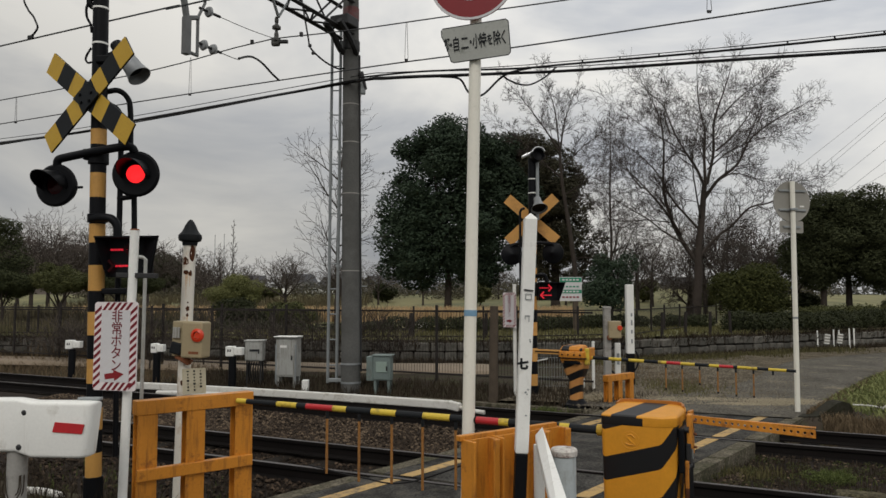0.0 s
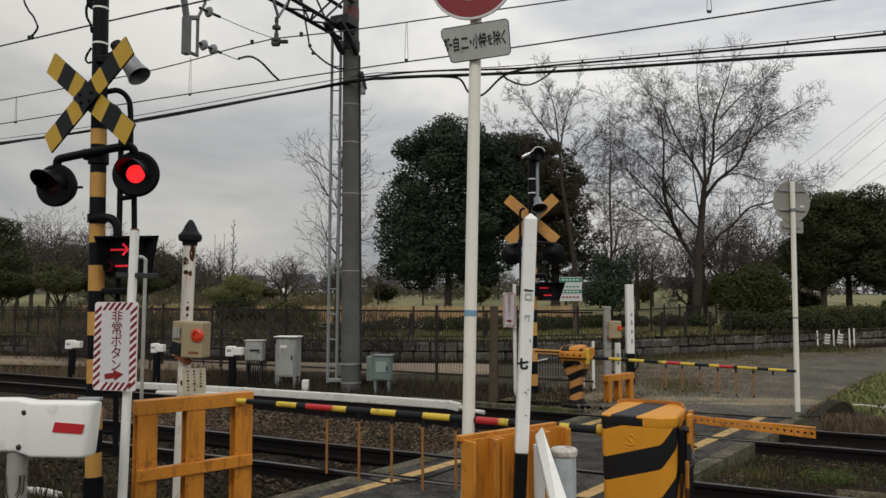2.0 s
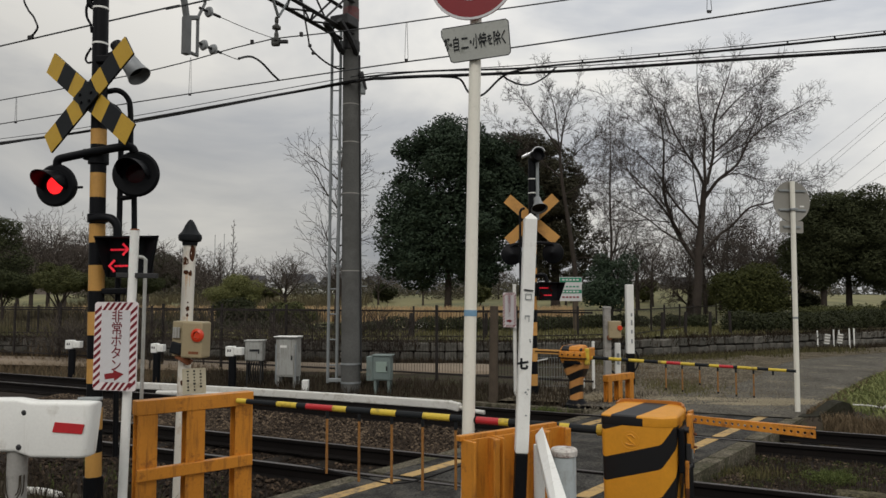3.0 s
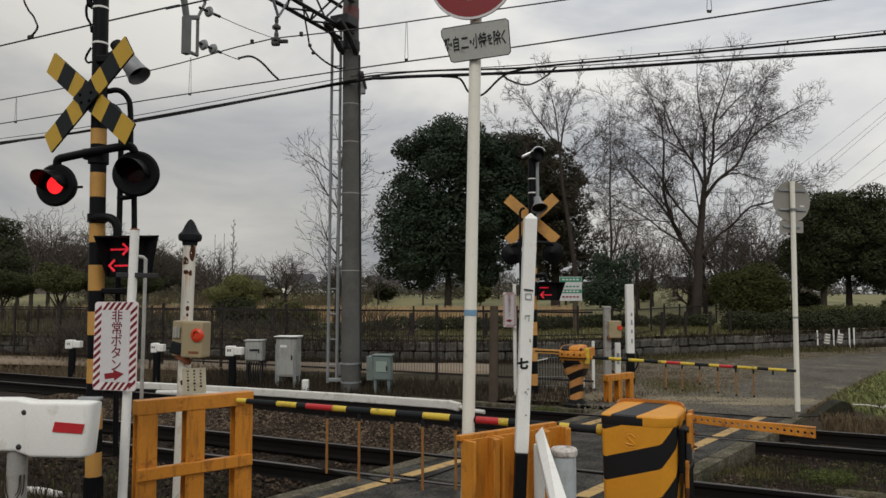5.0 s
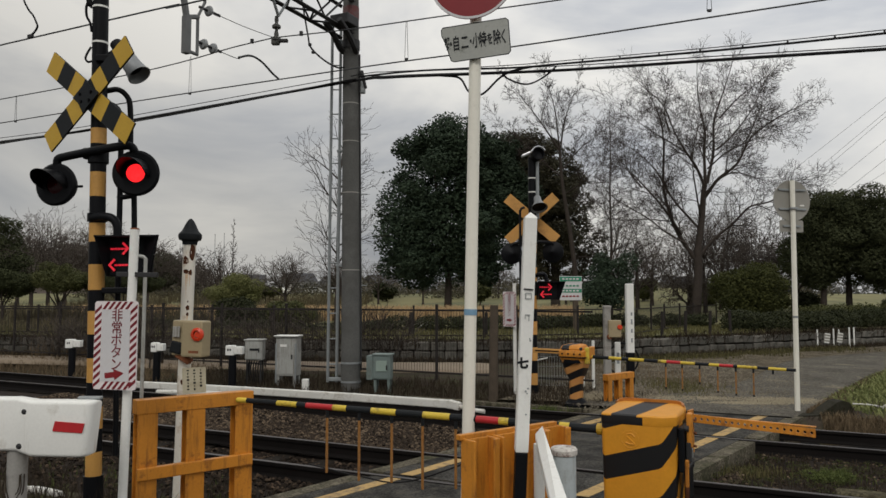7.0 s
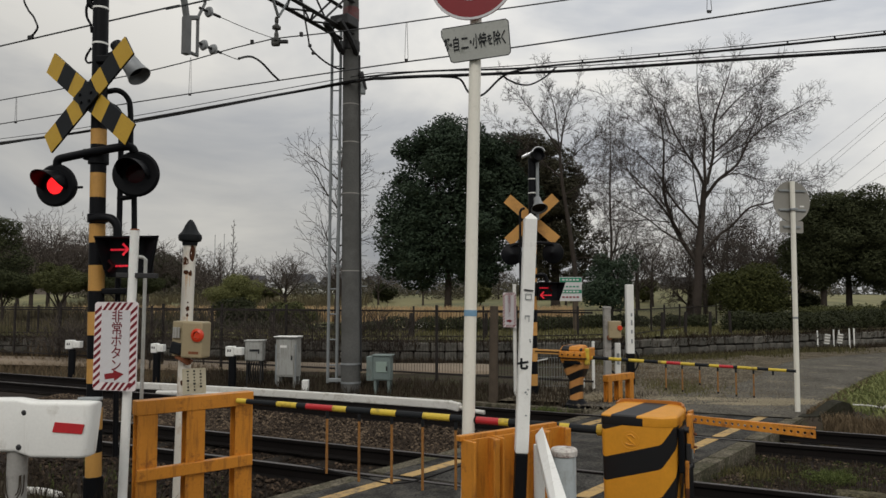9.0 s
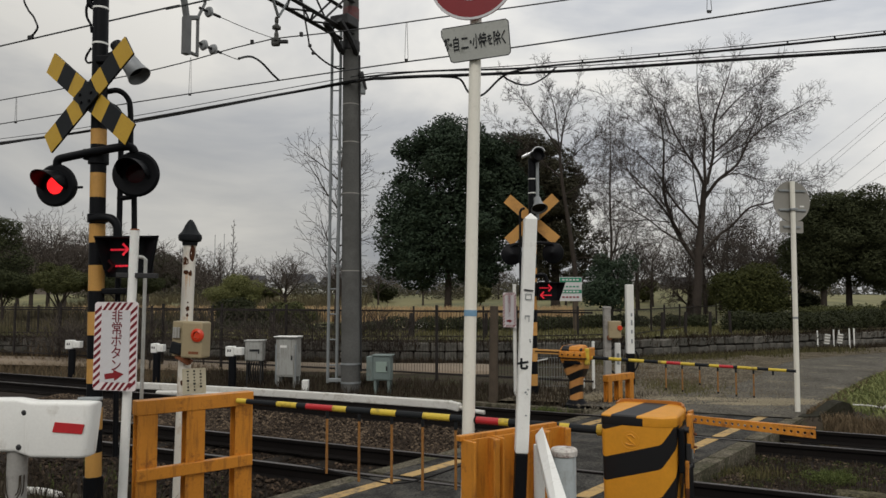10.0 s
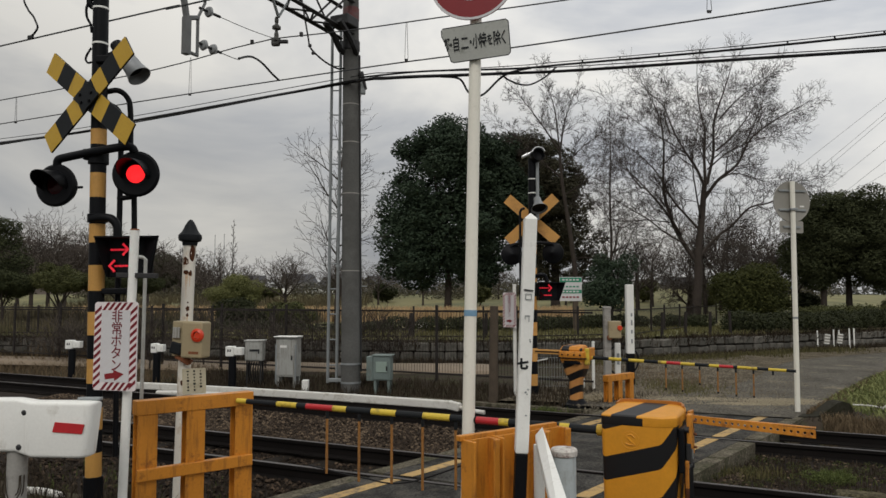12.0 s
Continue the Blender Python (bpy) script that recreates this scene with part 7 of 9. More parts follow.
part("reflector", prism(bmesh.new(), [(-0.085, -0.028), (0.088, -0.034), (0.1, 0.022), (-0.073, 0.03)], 0.006, pose(-0.165, -0.0365, 0.935, 0, 2, 0)), M["red"], gr, "red reflector bar")
for x, z in ((-0.425, 1.02), (-0.45, 0.82)):
    part("bolt", lathe(bmesh.new(), [(0.018, 0), (0.016, 0.008), (0.008, 0.014), (0.001, 0.015)], pose(x, -0.021, z, 90), 12), M["dark_steel"], gr)
part("cap", B((-0.085, 0.07, 1.088), (0.14, 0.04, 0.02), None, 0.006), M["steel"], gr)
for x in (-0.50, -2.3):
    part("post", R((x, 0.055, -0.1), (x, 0.055, 0.82), 0.056, 0.056, 20), M["concrete"], gr, "pale weathered post overgrown with dead stems", True)
    for k in range(7):
        a0 = -1.57 + random.uniform(-1.1, 1.1)
        stem = [(x + 0.06 * math.cos(a0 + 0.25 * j * random.uniform(-1, 1)), 0.055 + 0.06 * math.sin(a0), 0.05 + 0.10 * j) for j in range(7)]
        part("dead_stem", tube(bmesh.new(), bend(stem, 3), 0.0035, 5), M["scrub"], gr, "dead climbing stem")

lp_ = thing("drain_pipe", pose(0, 0, 0), "white plastic pipe lying in the weeds behind the guard rail", "pipe")
part("pipe", tube(bmesh.new(), bend([(-3.70, 6.60, 0.0), (-3.5, 6.54, 0.008), (-3.28, 6.47, -0.012)]), 0.032, 10), M["duct"], lp_, smooth=True)
tuft("weeds", 1300, lambda rg: (rg.uniform(-4.0, -2.2), rg.uniform(4.7, 6.2), -0.1), (0.04, 0.2), 0.007, M["green_grass"], "rank weeds at the foot of the guard rail", lean=0.9, seed=31)
tuft("dead_grass", 2600, lambda rg: (rg.uniform(-4.2, -2.4), rg.uniform(4.9, 6.5), -0.12), (0.05, 0.34), 0.006, M["scrub"], "dark dead weeds at the foot of the guard rail", lean=0.9, seed=32)

# ---- orange steel guard fences ----


def channel(a, b, w, d, m, th=0.012):
    """A rolled steel channel from a to b: web across w, two flanges of depth d behind it."""
    a, b = Vector(a), Vector(b)
    ax = (b - a).normalized()
    side = Vector(m)
    back = ax.cross(side).normalized()
    mid, ln = (a + b) / 2, (b - a).length
    rot = Matrix((side, back, ax)).transposed()
    bm = bmesh.new()
    box(bm, mid, (w, th, ln), rot, 0.003, 1)
    for s in (-1, 1):
        box(bm, mid + side * s * (w / 2 - th / 2) + back * (d / 2 + th / 2), (th, d, ln), rot, 0.003, 1)
    return bm


def h_beam(a, b, w, d, th=0.011):
    """A rolled H section standing from a to b: two flanges of width w, d apart, and a web."""
    a, b = Vector(a), Vector(b)
    mid, ln = (a + b) / 2, (b - a).length
    bm = bmesh.new()
    box(bm, mid, (th, d - th, ln), None, 0.002, 1)
    for s in (-1, 1):
        box(bm, mid + Vector((0, s * d / 2, 0)), (w, th, ln), None, 0.003, 1)
    return bm


def guard_fence(m, length, top, posts, lower, label, beam_d=0.09, post_w=0.12, across=False):
    f = thing("orange_guard_fence", m, label, "guard fence", "orange guard fences")
    part("top_rail", B((length / 2, -0.005, top - 0.05 if beam_d < 0.095 else top - 0.04), (length + 0.02, beam_d + 0.012, 0.10 if beam_d < 0.095 else 0.022), None, 0.004), M["orange"], f)
    if across:
        for ob in list(f.children):
            bpy.data.objects.remove(ob)
        part("top_rail", B((length / 2, 0.045, top - 0.03), (length + 0.03, 0.035, 0.03), None, 0.004), M["orange"], f)
    for x in posts:
        if across:
            bm = bmesh.new()
            z0, z1 = -0.05, top - 0.035
            box(bm, (x, 0.0, (z0 + z1) / 2), (post_w, 0.010, z1 - z0), None, 0.002, 1)
            for s in (-1, 1):
                box(bm, (x + s * post_w / 2, -0.012, (z0 + z1) / 2), (0.016, beam_d, z1 - z0), None, 0.004, 1)
            box(bm, (x + post_w / 2 - 0.012, -0.012 - beam_d / 2, (z0 + z1) / 2), (0.045, 0.014, z1 - z0), None, 0.005, 1)
            part("post", bm, M["orange"], f, "heavy H-beam post")
            continue
        part("post", h_beam((x, 0.0, -0.05), (x, 0.0, top - (0.1 if beam_d < 0.095 else 0.06)), post_w, beam_d), M["orange"], f)
    if lower:
        part("lower_rail", B((length / 2, -beam_d / 2 - 0.008, lower), (length, 0.05, 0.085), None, 0.006), M["orange"], f)
    return f


d1 = Vector((-1.49 + 2.19, 5.84 - 5.27, 0))
guard_fence(pose(-2.17, 5.27, 0, 0, 0, math.degrees(math.atan2(d1.y, d1.x))), d1.length - 0.05, 0.965, (0.07, 0.415, 0.79), 0.45, "orange steel guard fence beside the crossing", 0.09, 0.14)
d2 = Vector((0.70 - 0.10, 4.51 - 4.06, 0))
guard_fence(pose(0.12, 4.06, 0, 0, 0, math.degrees(math.atan2(d2.y, d2.x))), d2.length - 0.03, 0.955, (0.095, 0.30, 0.475, 0.655), None, "orange steel guard fence with heavy H-beam posts", 0.12, 0.16, True)

# ---- white wooden marker post with a brushed character ----
mk = thing("marker_post", pose(0.372, 3.95, 0, 0, 2.66, 0), "white square marker post with black base and brushed characters", "post")
part("shaft", B((0, 0, 1.5), (0.068, 0.079, 1.24), None, 0.006), M["white"], mk, "white painted timber")
bm = bmesh.new()
bmesh.ops.create_cone(bm, cap_ends=True, segments=4, radius1=0.050, radius2=0.004, depth=0.03, matrix=pose(0, 0, 2.134, 0, 0, 45))
part("tip", bm, M["white"], mk)
part("base", B((0, 0, 0.39), (0.064, 0.075, 0.98), None, 0.006), M["black"], mk, "black painted foot")
lettering("七", 0.060, pose(-0.015, -0.0415, 1.342, 0, -2), M["letter_black"], mk, None, 1.0, 0.0035)
part("brush_mark", B((0.0, -0.045, 1.735), (0.05, 0.003, 0.007), Matrix.Rotation(radians(4), 3, "Y")), M["letter_black"], mk)
for dx, dz, sx, sz in ((-0.014, 1.70, 0.004, 0.03), (0.016, 1.70, 0.004, 0.03), (0.0, 1.715, 0.03, 0.004), (0.0, 1.686, 0.03, 0.004), (0.0, 1.6, 0.026, 0.004), (0.008, 1.585, 0.004, 0.035), (-0.012, 1.59, 0.003, 0.02)):
    part("faded_mark", B((dx, -0.0445, dz), (sx, 0.002, sz)), M["steel"], mk, "faded grey writing")
for x, z, r in ((0.006, 1.20, 0.006), (0.018, 1.215, 0.005), (0.014, 1.19, 0.004), (0.012, 1.08, 0.005), (0.02, 1.465, 0.005), (0.017, 1.475, 0.004)):
    part("nail_hole", R((x, -0.043, z), (x, -0.0455, z), r, r * 0.7, 8), M["steel"], mk)

# ---- leaning white rail and rust-topped bollard ----
ln_ = thing("leaning_rail", pose(0, 0, 0), "white painted steel rail sloping towards the viewer", "rail")
bm = bmesh.new()
bars = []
for x, y, z, w, h, tip in ((0.532, 4.15, 0.925, 0.040, 0.045, 0.03), (0.445, 2.9, 0.895, 0.058, 0.060, 0.006), (0.395, 2.0, 0.87, 0.066, 0.062, 0.0)):
    bars.append([bm.verts.new((x + dx * w / 2, y, z + dz * h / 2 + (tip if dx > 0 and dz > 0 else 0))) for dx, dz in ((-1, -1), (1, -1), (1, 1), (-0.35, 1), (-1, 0.35))])
for ra, rb in zip(bars, bars[1:]):
    for j in range(5):
        bm.faces.new((ra[j], ra[(j + 1) % 5], rb[(j + 1) % 5], rb[j]))
bm.faces.new(bars[0][::-1])
bm.faces.new(bars[-1])
part("rail", bm, M["white"], ln_, "white painted flat bar")
part("foot", R((0.52, 4.05, 0), (0.52, 4.05, 0.9), 0.03, 0.03, 12), M["white"], ln_)
part("foot", R((0.40, 2.3, 0), (0.40, 2.3, 0.86), 0.03, 0.03, 12), M["white"], ln_)
bo = thing("bollard", pose(0.63, 3.9, 0), "grey steel bollard with a rusty flaking cap", "bollard")
part("tube", R((0, 0, -0.05), (0, 0, 0.885), 0.062, 0.062, 24), M["bollard"], bo, smooth=True)
part("cap", lathe(bmesh.new(), [(0.062, 0.872), (0.069, 0.876), (0.070, 0.902), (0.062, 0.912), (0.001, 0.916)], Matrix.Identity(4), 24), mat("flaking_rusty_white", (0.55, 0.52, 0.48), 0.7, var=0.2, scale=14, dirt=(0.10, 0.032, 0.02), amount=0.42, bump=0.5, dirt_scale=22), bo, "white cap flaking to rust", True)

# ---- near barrier machine with arm ----
MACH = mat("machine_orange_paint", (0.63, 0.275, 0.024), 0.35, var=0.08, scale=4, dirt=(0.42, 0.17, 0.015), amount=0.15, bump=0.03)


def loft(bm, rings):
    """Joins rings of equal counts of points and closes both ends."""
    rs = [[bm.verts.new(q) for q in r] for r in rings]
    n = len(rs[0])
    for a, b in zip(rs, rs[1:]):
        for j in range(n):
            bm.faces.new((a[j], a[(j + 1) % n], b[(j + 1) % n], b[j]))
    bm.faces.new(rs[0][::-1])
    bm.faces.new(rs[-1])
    return bm


def case(w, d, r, z, cy=0.0, slope=0.0):
    """An outline with three tight corners and one cut off flat, at the front towards the crank."""
    pts = []
    for sx, sy, a0 in ((1, 1, 0), (-1, 1, 90), (-1, -1, 180)):
        pts += [(sx * (w / 2 - r) + r * math.cos(radians(a0 + 22.5 * k)), sy * (d / 2 - r) + r * math.sin(radians(a0 + 22.5 * k))) for k in range(5)]
    q = r * 3.0
    pts += [(w / 2 - q * a, -d / 2 + q * b) for a, b in ((1.14, 0), (0.90, 0.06), (0.46, 0.46), (0.06, 0.90), (0, 1.14))]
    return [Vector((x, y + cy, z + slope * y)) for x, y in pts]


def ring(w, d, r, z, cx=0.0, cy=0.0, slope=0.0):
    return [Vector((x + cx, y + cy, z + slope * y)) for x, y in rounded(w, d, r, 4)]


def arm_at(parent, a, b, cuts, kinds, r0, r1, drops, drop_len, drop_r):
    a, b = Vector(a), Vector(b)
    for t0, t1, k in zip(cuts, cuts[1:], kinds):
        m = {"y": "bright_yellow", "b": "grey_black", "r": "red"}[k]
        part({"y": "yellow_band", "b": "black_band", "r": "red_band"}[k], R(a.lerp(b, t0), a.lerp(b, t1), r0 + (r1 - r0) * t0, r0 + (r1 - r0) * t1, 14), M[m], parent, smooth=False)
    for t, share in drops:
        q = a.lerp(b, t)
        part("hanging_strip", R(q - Vector((0, 0, 0.02)), q - Vector((0.0, 0, drop_len * share)), drop_r, drop_r, 6), M["strip_orange"], parent, "orange hanging warning strip")
        part("strip_clip", R(q - Vector((0, 0, 0.015)), q - Vector((0, 0, 0.075)), drop_r * 1.25, drop_r * 1.25, 6), M["grey_black"], parent, "black strip holder")


machine = thing("barrier_machine", pose(1.248, 4.62, -0.028, 0, 0, -27), "orange and black striped barrier machine with its arm lowered", "barrier", "barrier machines")
bm = bmesh.new()
body_mat = stripe_mat("orange_black_stripes", (0.63, 0.275, 0.024), (0.012, 0.012, 0.013), (-0.30, -1.30, 1.0), 0.31, 0.465, -1.042)
loft(bm, [case(0.40, 0.42, 0.026, 0.0), case(0.41, 0.43, 0.026, 0.35), case(0.422, 0.443, 0.026, 0.72), case(0.43, 0.45, 0.026, 0.90), case(0.43, 0.45, 0.026, 0.97)])
body = part("housing", bm, body_mat, machine, "housing in slanting orange and black stripes", True)
bm = bmesh.new()
loft(bm, [case(0.434, 0.454, 0.026, 0.999, 0, -0.02), case(0.434, 0.454, 0.026, 1.012, 0.0, -0.01), case(0.424, 0.444, 0.03, 1.026, 0.004, 0.02), case(0.40, 0.42, 0.03, 1.032, 0.008, 0.05), case(0.22, 0.24, 0.03, 1.032, 0.01, 0.06)])
lid = part("lid", bm, stripe_mat("lid_stripes", (0.63, 0.275, 0.024), (0.012, 0.012, 0.013), (1.0, -0.25, 0.0), 0.42, 0.36, 0.02, 0.5), machine, "rounded lid", True)
bm = bmesh.new()
loft(bm, [case(0.432, 0.452, 0.026, 0.962), case(0.436, 0.456, 0.026, 0.97), case(0.434, 0.454, 0.026, 1.004, 0.0, -0.02)])
part("lid_skirt", bm, stripe_mat("skirt_black_corner", (0.63, 0.275, 0.024), (0.012, 0.012, 0.013), (1.0, 0.0, 0.0), 2.0, 0.285, 0.25), lid, "lid skirt painted black round one corner", True)
rim = sorted((q for q in ring(0.43, 0.45, 0.08, 1.030, 0.0, 0.006, 0.06) if q.y > -0.06), key=lambda q: -math.atan2(q.x, q.y))
bm = bmesh.new()
walls = []
for i, q in enumerate(rim):
    inward = Vector((q.x, q.y, 0)).normalized() * 0.02
    fade = min(1.0, min(i, len(rim) - 1 - i) / 2 + 0.3)
    walls.append([bm.verts.new(v) for v in (q - Vector((0, 0, 0.05)), q + Vector((0, 0, 0.012 * fade)), q - inward * 0.35 + Vector((0, 0, 0.018 * fade)), q - inward + Vector((0, 0, 0.018 * fade)), q - inward - Vector((0, 0, 0.05)))])
for ra, rb in zip(walls, walls[1:]):
    for j in range(5):
        bm.faces.new((ra[j], ra[(j + 1) % 5], rb[(j + 1) % 5], rb[j]))
bm.faces.new(walls[0][::-1])
bm.faces.new(walls[-1])
part("lid_edge", bm, mat("worn_rim_orange", (0.42, 0.15, 0.022), 0.45, var=0.25, scale=12, dirt=(0.12, 0.05, 0.02), amount=0.4, bump=0.1), lid, "raised rounded rim along the back of the lid", True)
part("emblem", lathe(bmesh.new(), [(0.048, 0.0), (0.052, 0.004), (0.056, 0.0)], pose(-0.04, -0.222, 0.878, 90, 0, 0), 24), MACH, body, "raised round emblem")
part("emblem_mark", tube(bmesh.new(), bend([(-0.014, -0.225, 0.893), (-0.035, -0.225, 0.910), (-0.060, -0.225, 0.898), (-0.040, -0.225, 0.876), (-0.016, -0.225, 0.852), (-0.042, -0.225, 0.850), (-0.066, -0.225, 0.856)], 4), 0.005, 6), MACH, body)
part("shaft_plate", B((0.235, 0.02, 0.82), (0.035, 0.3, 0.26), None, 0.01), M["black"], machine)
part("base_plate", B((0, 0, 0.02), (0.46, 0.46, 0.04), None, 0.005), M["black"], machine)
for y, z in ((-0.08, 0.94), (0.09, 0.94), (-0.08, 0.70), (0.09, 0.7)):
    part("shaft_bolt", R((0.25, y, z), (0.275, y, z), 0.018, 0.018, 8), M["dark_steel"], machine)
part("crank", B((0.275, -0.05, 0.93), (0.03, 0.06, 0.20), None, 0.006), M["orange"], machine, "orange crank plate")
part("crank", B((0.27, -0.06, 0.80), (0.03, 0.05, 0.12), None, 0.006), M["dark_steel"], machine, "greasy dark crank")
part("crank", B((0.262, -0.09, 0.68), (0.022, 0.032, 0.16), None, 0.006), M["orange"], machine)
part("push_rod", B((0.262, -0.09, 0.45), (0.022, 0.03, 0.32), None, 0.006), M["rust_dark"], machine, "rusty push rod")
part("crank_link", B((0.26, -0.02, 0.62), (0.03, 0.16, 0.2), None, 0.008), M["black"], machine)
inv = (pose(1.255, 4.62, -0.02, 0, 0, -27)).inverted()
# perforated counterbalance lever: two plates with round holes between webs
la, lb = inv @ Vector((1.54, 4.69, 0.945)), inv @ Vector((2.13, 4.26, 0.925))
ax = (lb - la).normalized()
rot = Matrix.Rotation(math.atan2(ax.y, ax.x), 3, "Z")
ll = (lb - la).length
holes, half, thick, hole_r = 20, 0.024, 0.012, 0.009
bm = bmesh.new()
for i in range(holes):
    mid = la + ax * ll * (i + 0.5) / holes
    step = ll / holes / 2
    faces_ = []
    for side in (-1, 1):
        off = rot @ Vector((0, side * thick / 2, 0))
        rim_ = [bm.verts.new(mid + off + ax * step * dx + Vector((0, 0, half * dz))) for dx, dz in ((1, 0), (1, 1), (0, 1), (-1, 1), (-1, 0), (-1, -1), (0, -1), (1, -1))]
        eye = [bm.verts.new(mid + off + ax * hole_r * math.cos(k * math.pi / 4) + Vector((0, 0, hole_r * math.sin(k * math.pi / 4)))) for k in range(8)]
        faces_.append((rim_, eye))
        for k in range(8):
            bm.faces.new((rim_[k], rim_[(k + 1) % 8], eye[(k + 1) % 8], eye[k]))
    (r0_, e0_), (r1_, e1_) = faces_
    for k in range(8):
        bm.faces.new((e0_[k], e0_[(k + 1) % 8], e1_[(k + 1) % 8], e1_[k]))
    for k in (1, 2, 5, 6):
        bm.faces.new((r0_[k], r0_[(k + 1) % 8], r1_[(k + 1) % 8], r1_[k]))
bmesh.ops.remove_doubles(bm, verts=bm.verts, dist=0.0001)
lever = part("lever", bm, M["orange"], machine, "perforated orange counterbalance lever")
part("lever_flange", B((la + lb) / 2 + Vector((0, 0, half)) + rot @ Vector((0, 0.012, 0)), (ll, 0.03, 0.006), rot), M["orange"], lever)
part("lever_plate", B(inv @ Vector((1.56, 4.68, 0.86)), (0.014, 0.085, 0.27), rot, 0.003), M["orange"], machine, "worn orange bearing plate")
part("lever_plate", B(inv @ Vector((1.525, 4.72, 0.80)), (0.016, 0.10, 0.34), rot, 0.003), M["rust_dark"], machine, "rusty bearing plate")
part("bearing_box", B(inv @ Vector((1.49, 4.70, 0.88)), (0.07, 0.12, 0.12), rot, 0.012), M["black"], machine, "greasy black bearing housing")
for dz in (-0.08, 0.0, 0.08):
    part("plate_bolt", R(inv @ Vector((1.56, 4.63, 0.86 + dz)), inv @ Vector((1.57, 4.615, 0.86 + dz)), 0.008, 0.008, 8), M["rust"], machine)
part("push_rod", R(inv @ Vector((1.545, 4.66, 0.72)), inv @ Vector((1.50, 4.66, 0.38)), 0.012, 0.012, 8), M["strip_orange"], machine, "rusty orange push rod")
part("rod_end", B(inv @ Vector((1.54, 4.655, 0.73)), (0.04, 0.04, 0.06), rot, 0.006), M["steel"], machine, "bright clevis")
arm = part("arm_collar", R(inv @ Vector((1.10, 4.585, 0.88)), inv @ Vector((0.97, 4.65, 0.88)), 0.036, 0.036, 14), M["yellow"], machine)
arm_at(machine, inv @ Vector((0.99, 4.64, 0.88)), inv @ Vector((-1.56, 5.68, 0.916)),
       [0.0, 0.010, 0.072, 0.095, 0.217, 0.241, 0.298, 0.366, 0.438, 0.512, 0.582, 0.654, 0.695, 0.776, 0.805, 0.868, 0.967, 1.0],
       "ybybyrbybybyrbyby", 0.026, 0.0195, ((0.147, 0.98), (0.352, 0.94), (0.44, 1.0), (0.525, 0.96), (0.618, 0.99), (0.713, 0.93)), 0.50, 0.0095)
part("arm_cable", tube(bmesh.new(), bend([inv @ Vector((0.6, 4.84, 0.80)), inv @ Vector((-0.2, 5.24, 0.42)), inv @ Vector((-0.6, 5.45, 0.40)), inv @ Vector((-1.0, 5.65, 0.44))]), 0.006, 6), M["cable"], machine)

# ---- no-entry traffic sign with supplementary plate ----
sg = thing("traffic_sign", pose(0.151, 4.96, 0, 0, 1.2, 0), "round red and white traffic sign with plate on a cream pole", "traffic sign", "traffic signs")
part("pole", R((0, 0, -0.1), (0, 0, 4.25), 0.042, 0.040, 24), M["cream"], sg, smooth=True)
sm = pose(-0.035, -0.06, 3.88, 0, -1.2, -14)
disc = part("disc", lathe(bmesh.new(), [(0.001, 0.006), (0.29, 0.006), (0.305, 0.003), (0.305, -0.006), (0.001, -0.006)], sm @ Matrix.Rotation(radians(90), 4, "X"), 40), M["sign_red"], sg, "red sign face")
part("rim", lathe(bmesh.new(), [(0.288, 0.0075), (0.305, 0.0075)], sm @ Matrix.Rotation(radians(90), 4, "X"), 40), M["sign_white"], disc, "thin pale rim")
part("centre", lathe(bmesh.new(), [(0.001, 0.008), (0.17, 0.008)], sm @ Matrix.Rotation(radians(90), 4, "X"), 36), M["sign_white"], disc, "white centre")
pm = pose(0.0, -0.06, 3.425, 0, -5.2, -14)
outl = [(-0.235, 0.11), (-0.225, 0.125), (0.215, 0.125), (0.232, 0.108), (0.232, -0.108), (0.215, -0.125), (-0.16, -0.125), (-0.18, -0.115), (-0.215, 0.02), (-0.235, 0.07)]
plate = part("plate", prism(bmesh.new(), outl, 0.006, pm), M["plate_grey"], sg, "bent white supplementary plate")
part("plate_edge", tube(bmesh.new(), [pm @ Vector((x * 0.995, -0.002, z * 0.99)) for x, z in outl + outl[:1]], 0.0035, 6), M["grey_black"], plate, "dark worn edge")
for ch, x in zip("・自二・小特を除く", (-0.172, -0.136, -0.076, -0.034, 0.004, 0.050, 0.098, 0.146, 0.192)):
    lettering(ch, 0.068 if ch in "を" else 0.088, pm @ pose(x, -0.006, -0.006, 0, 0, 0) @ Matrix.Diagonal((0.62, 1, 1.25, 1)), M["letter_black"], plate, None, 1.0, 0.0012)
lettering("軽", 0.098, pm @ pose(-0.197, -0.006, 0.0), M["letter_black"], plate, 0.04, 1.0, 0.0012)
part("tape", lathe(bmesh.new(), [(0.0425, 1.57), (0.0435, 1.57), (0.0435, 1.61), (0.0425, 1.61)], Matrix.Identity(4), 24), M["blue"], sg, "blue tape band")
for z in (3.36, 3.5, 3.8):
    part("clamp", lathe(bmesh.new(), [(0.042, z - 0.012), (0.05, z - 0.012), (0.05, z + 0.012), (0.042, z + 0.012)], Matrix.Identity(4), 20), M["steel"], sg)

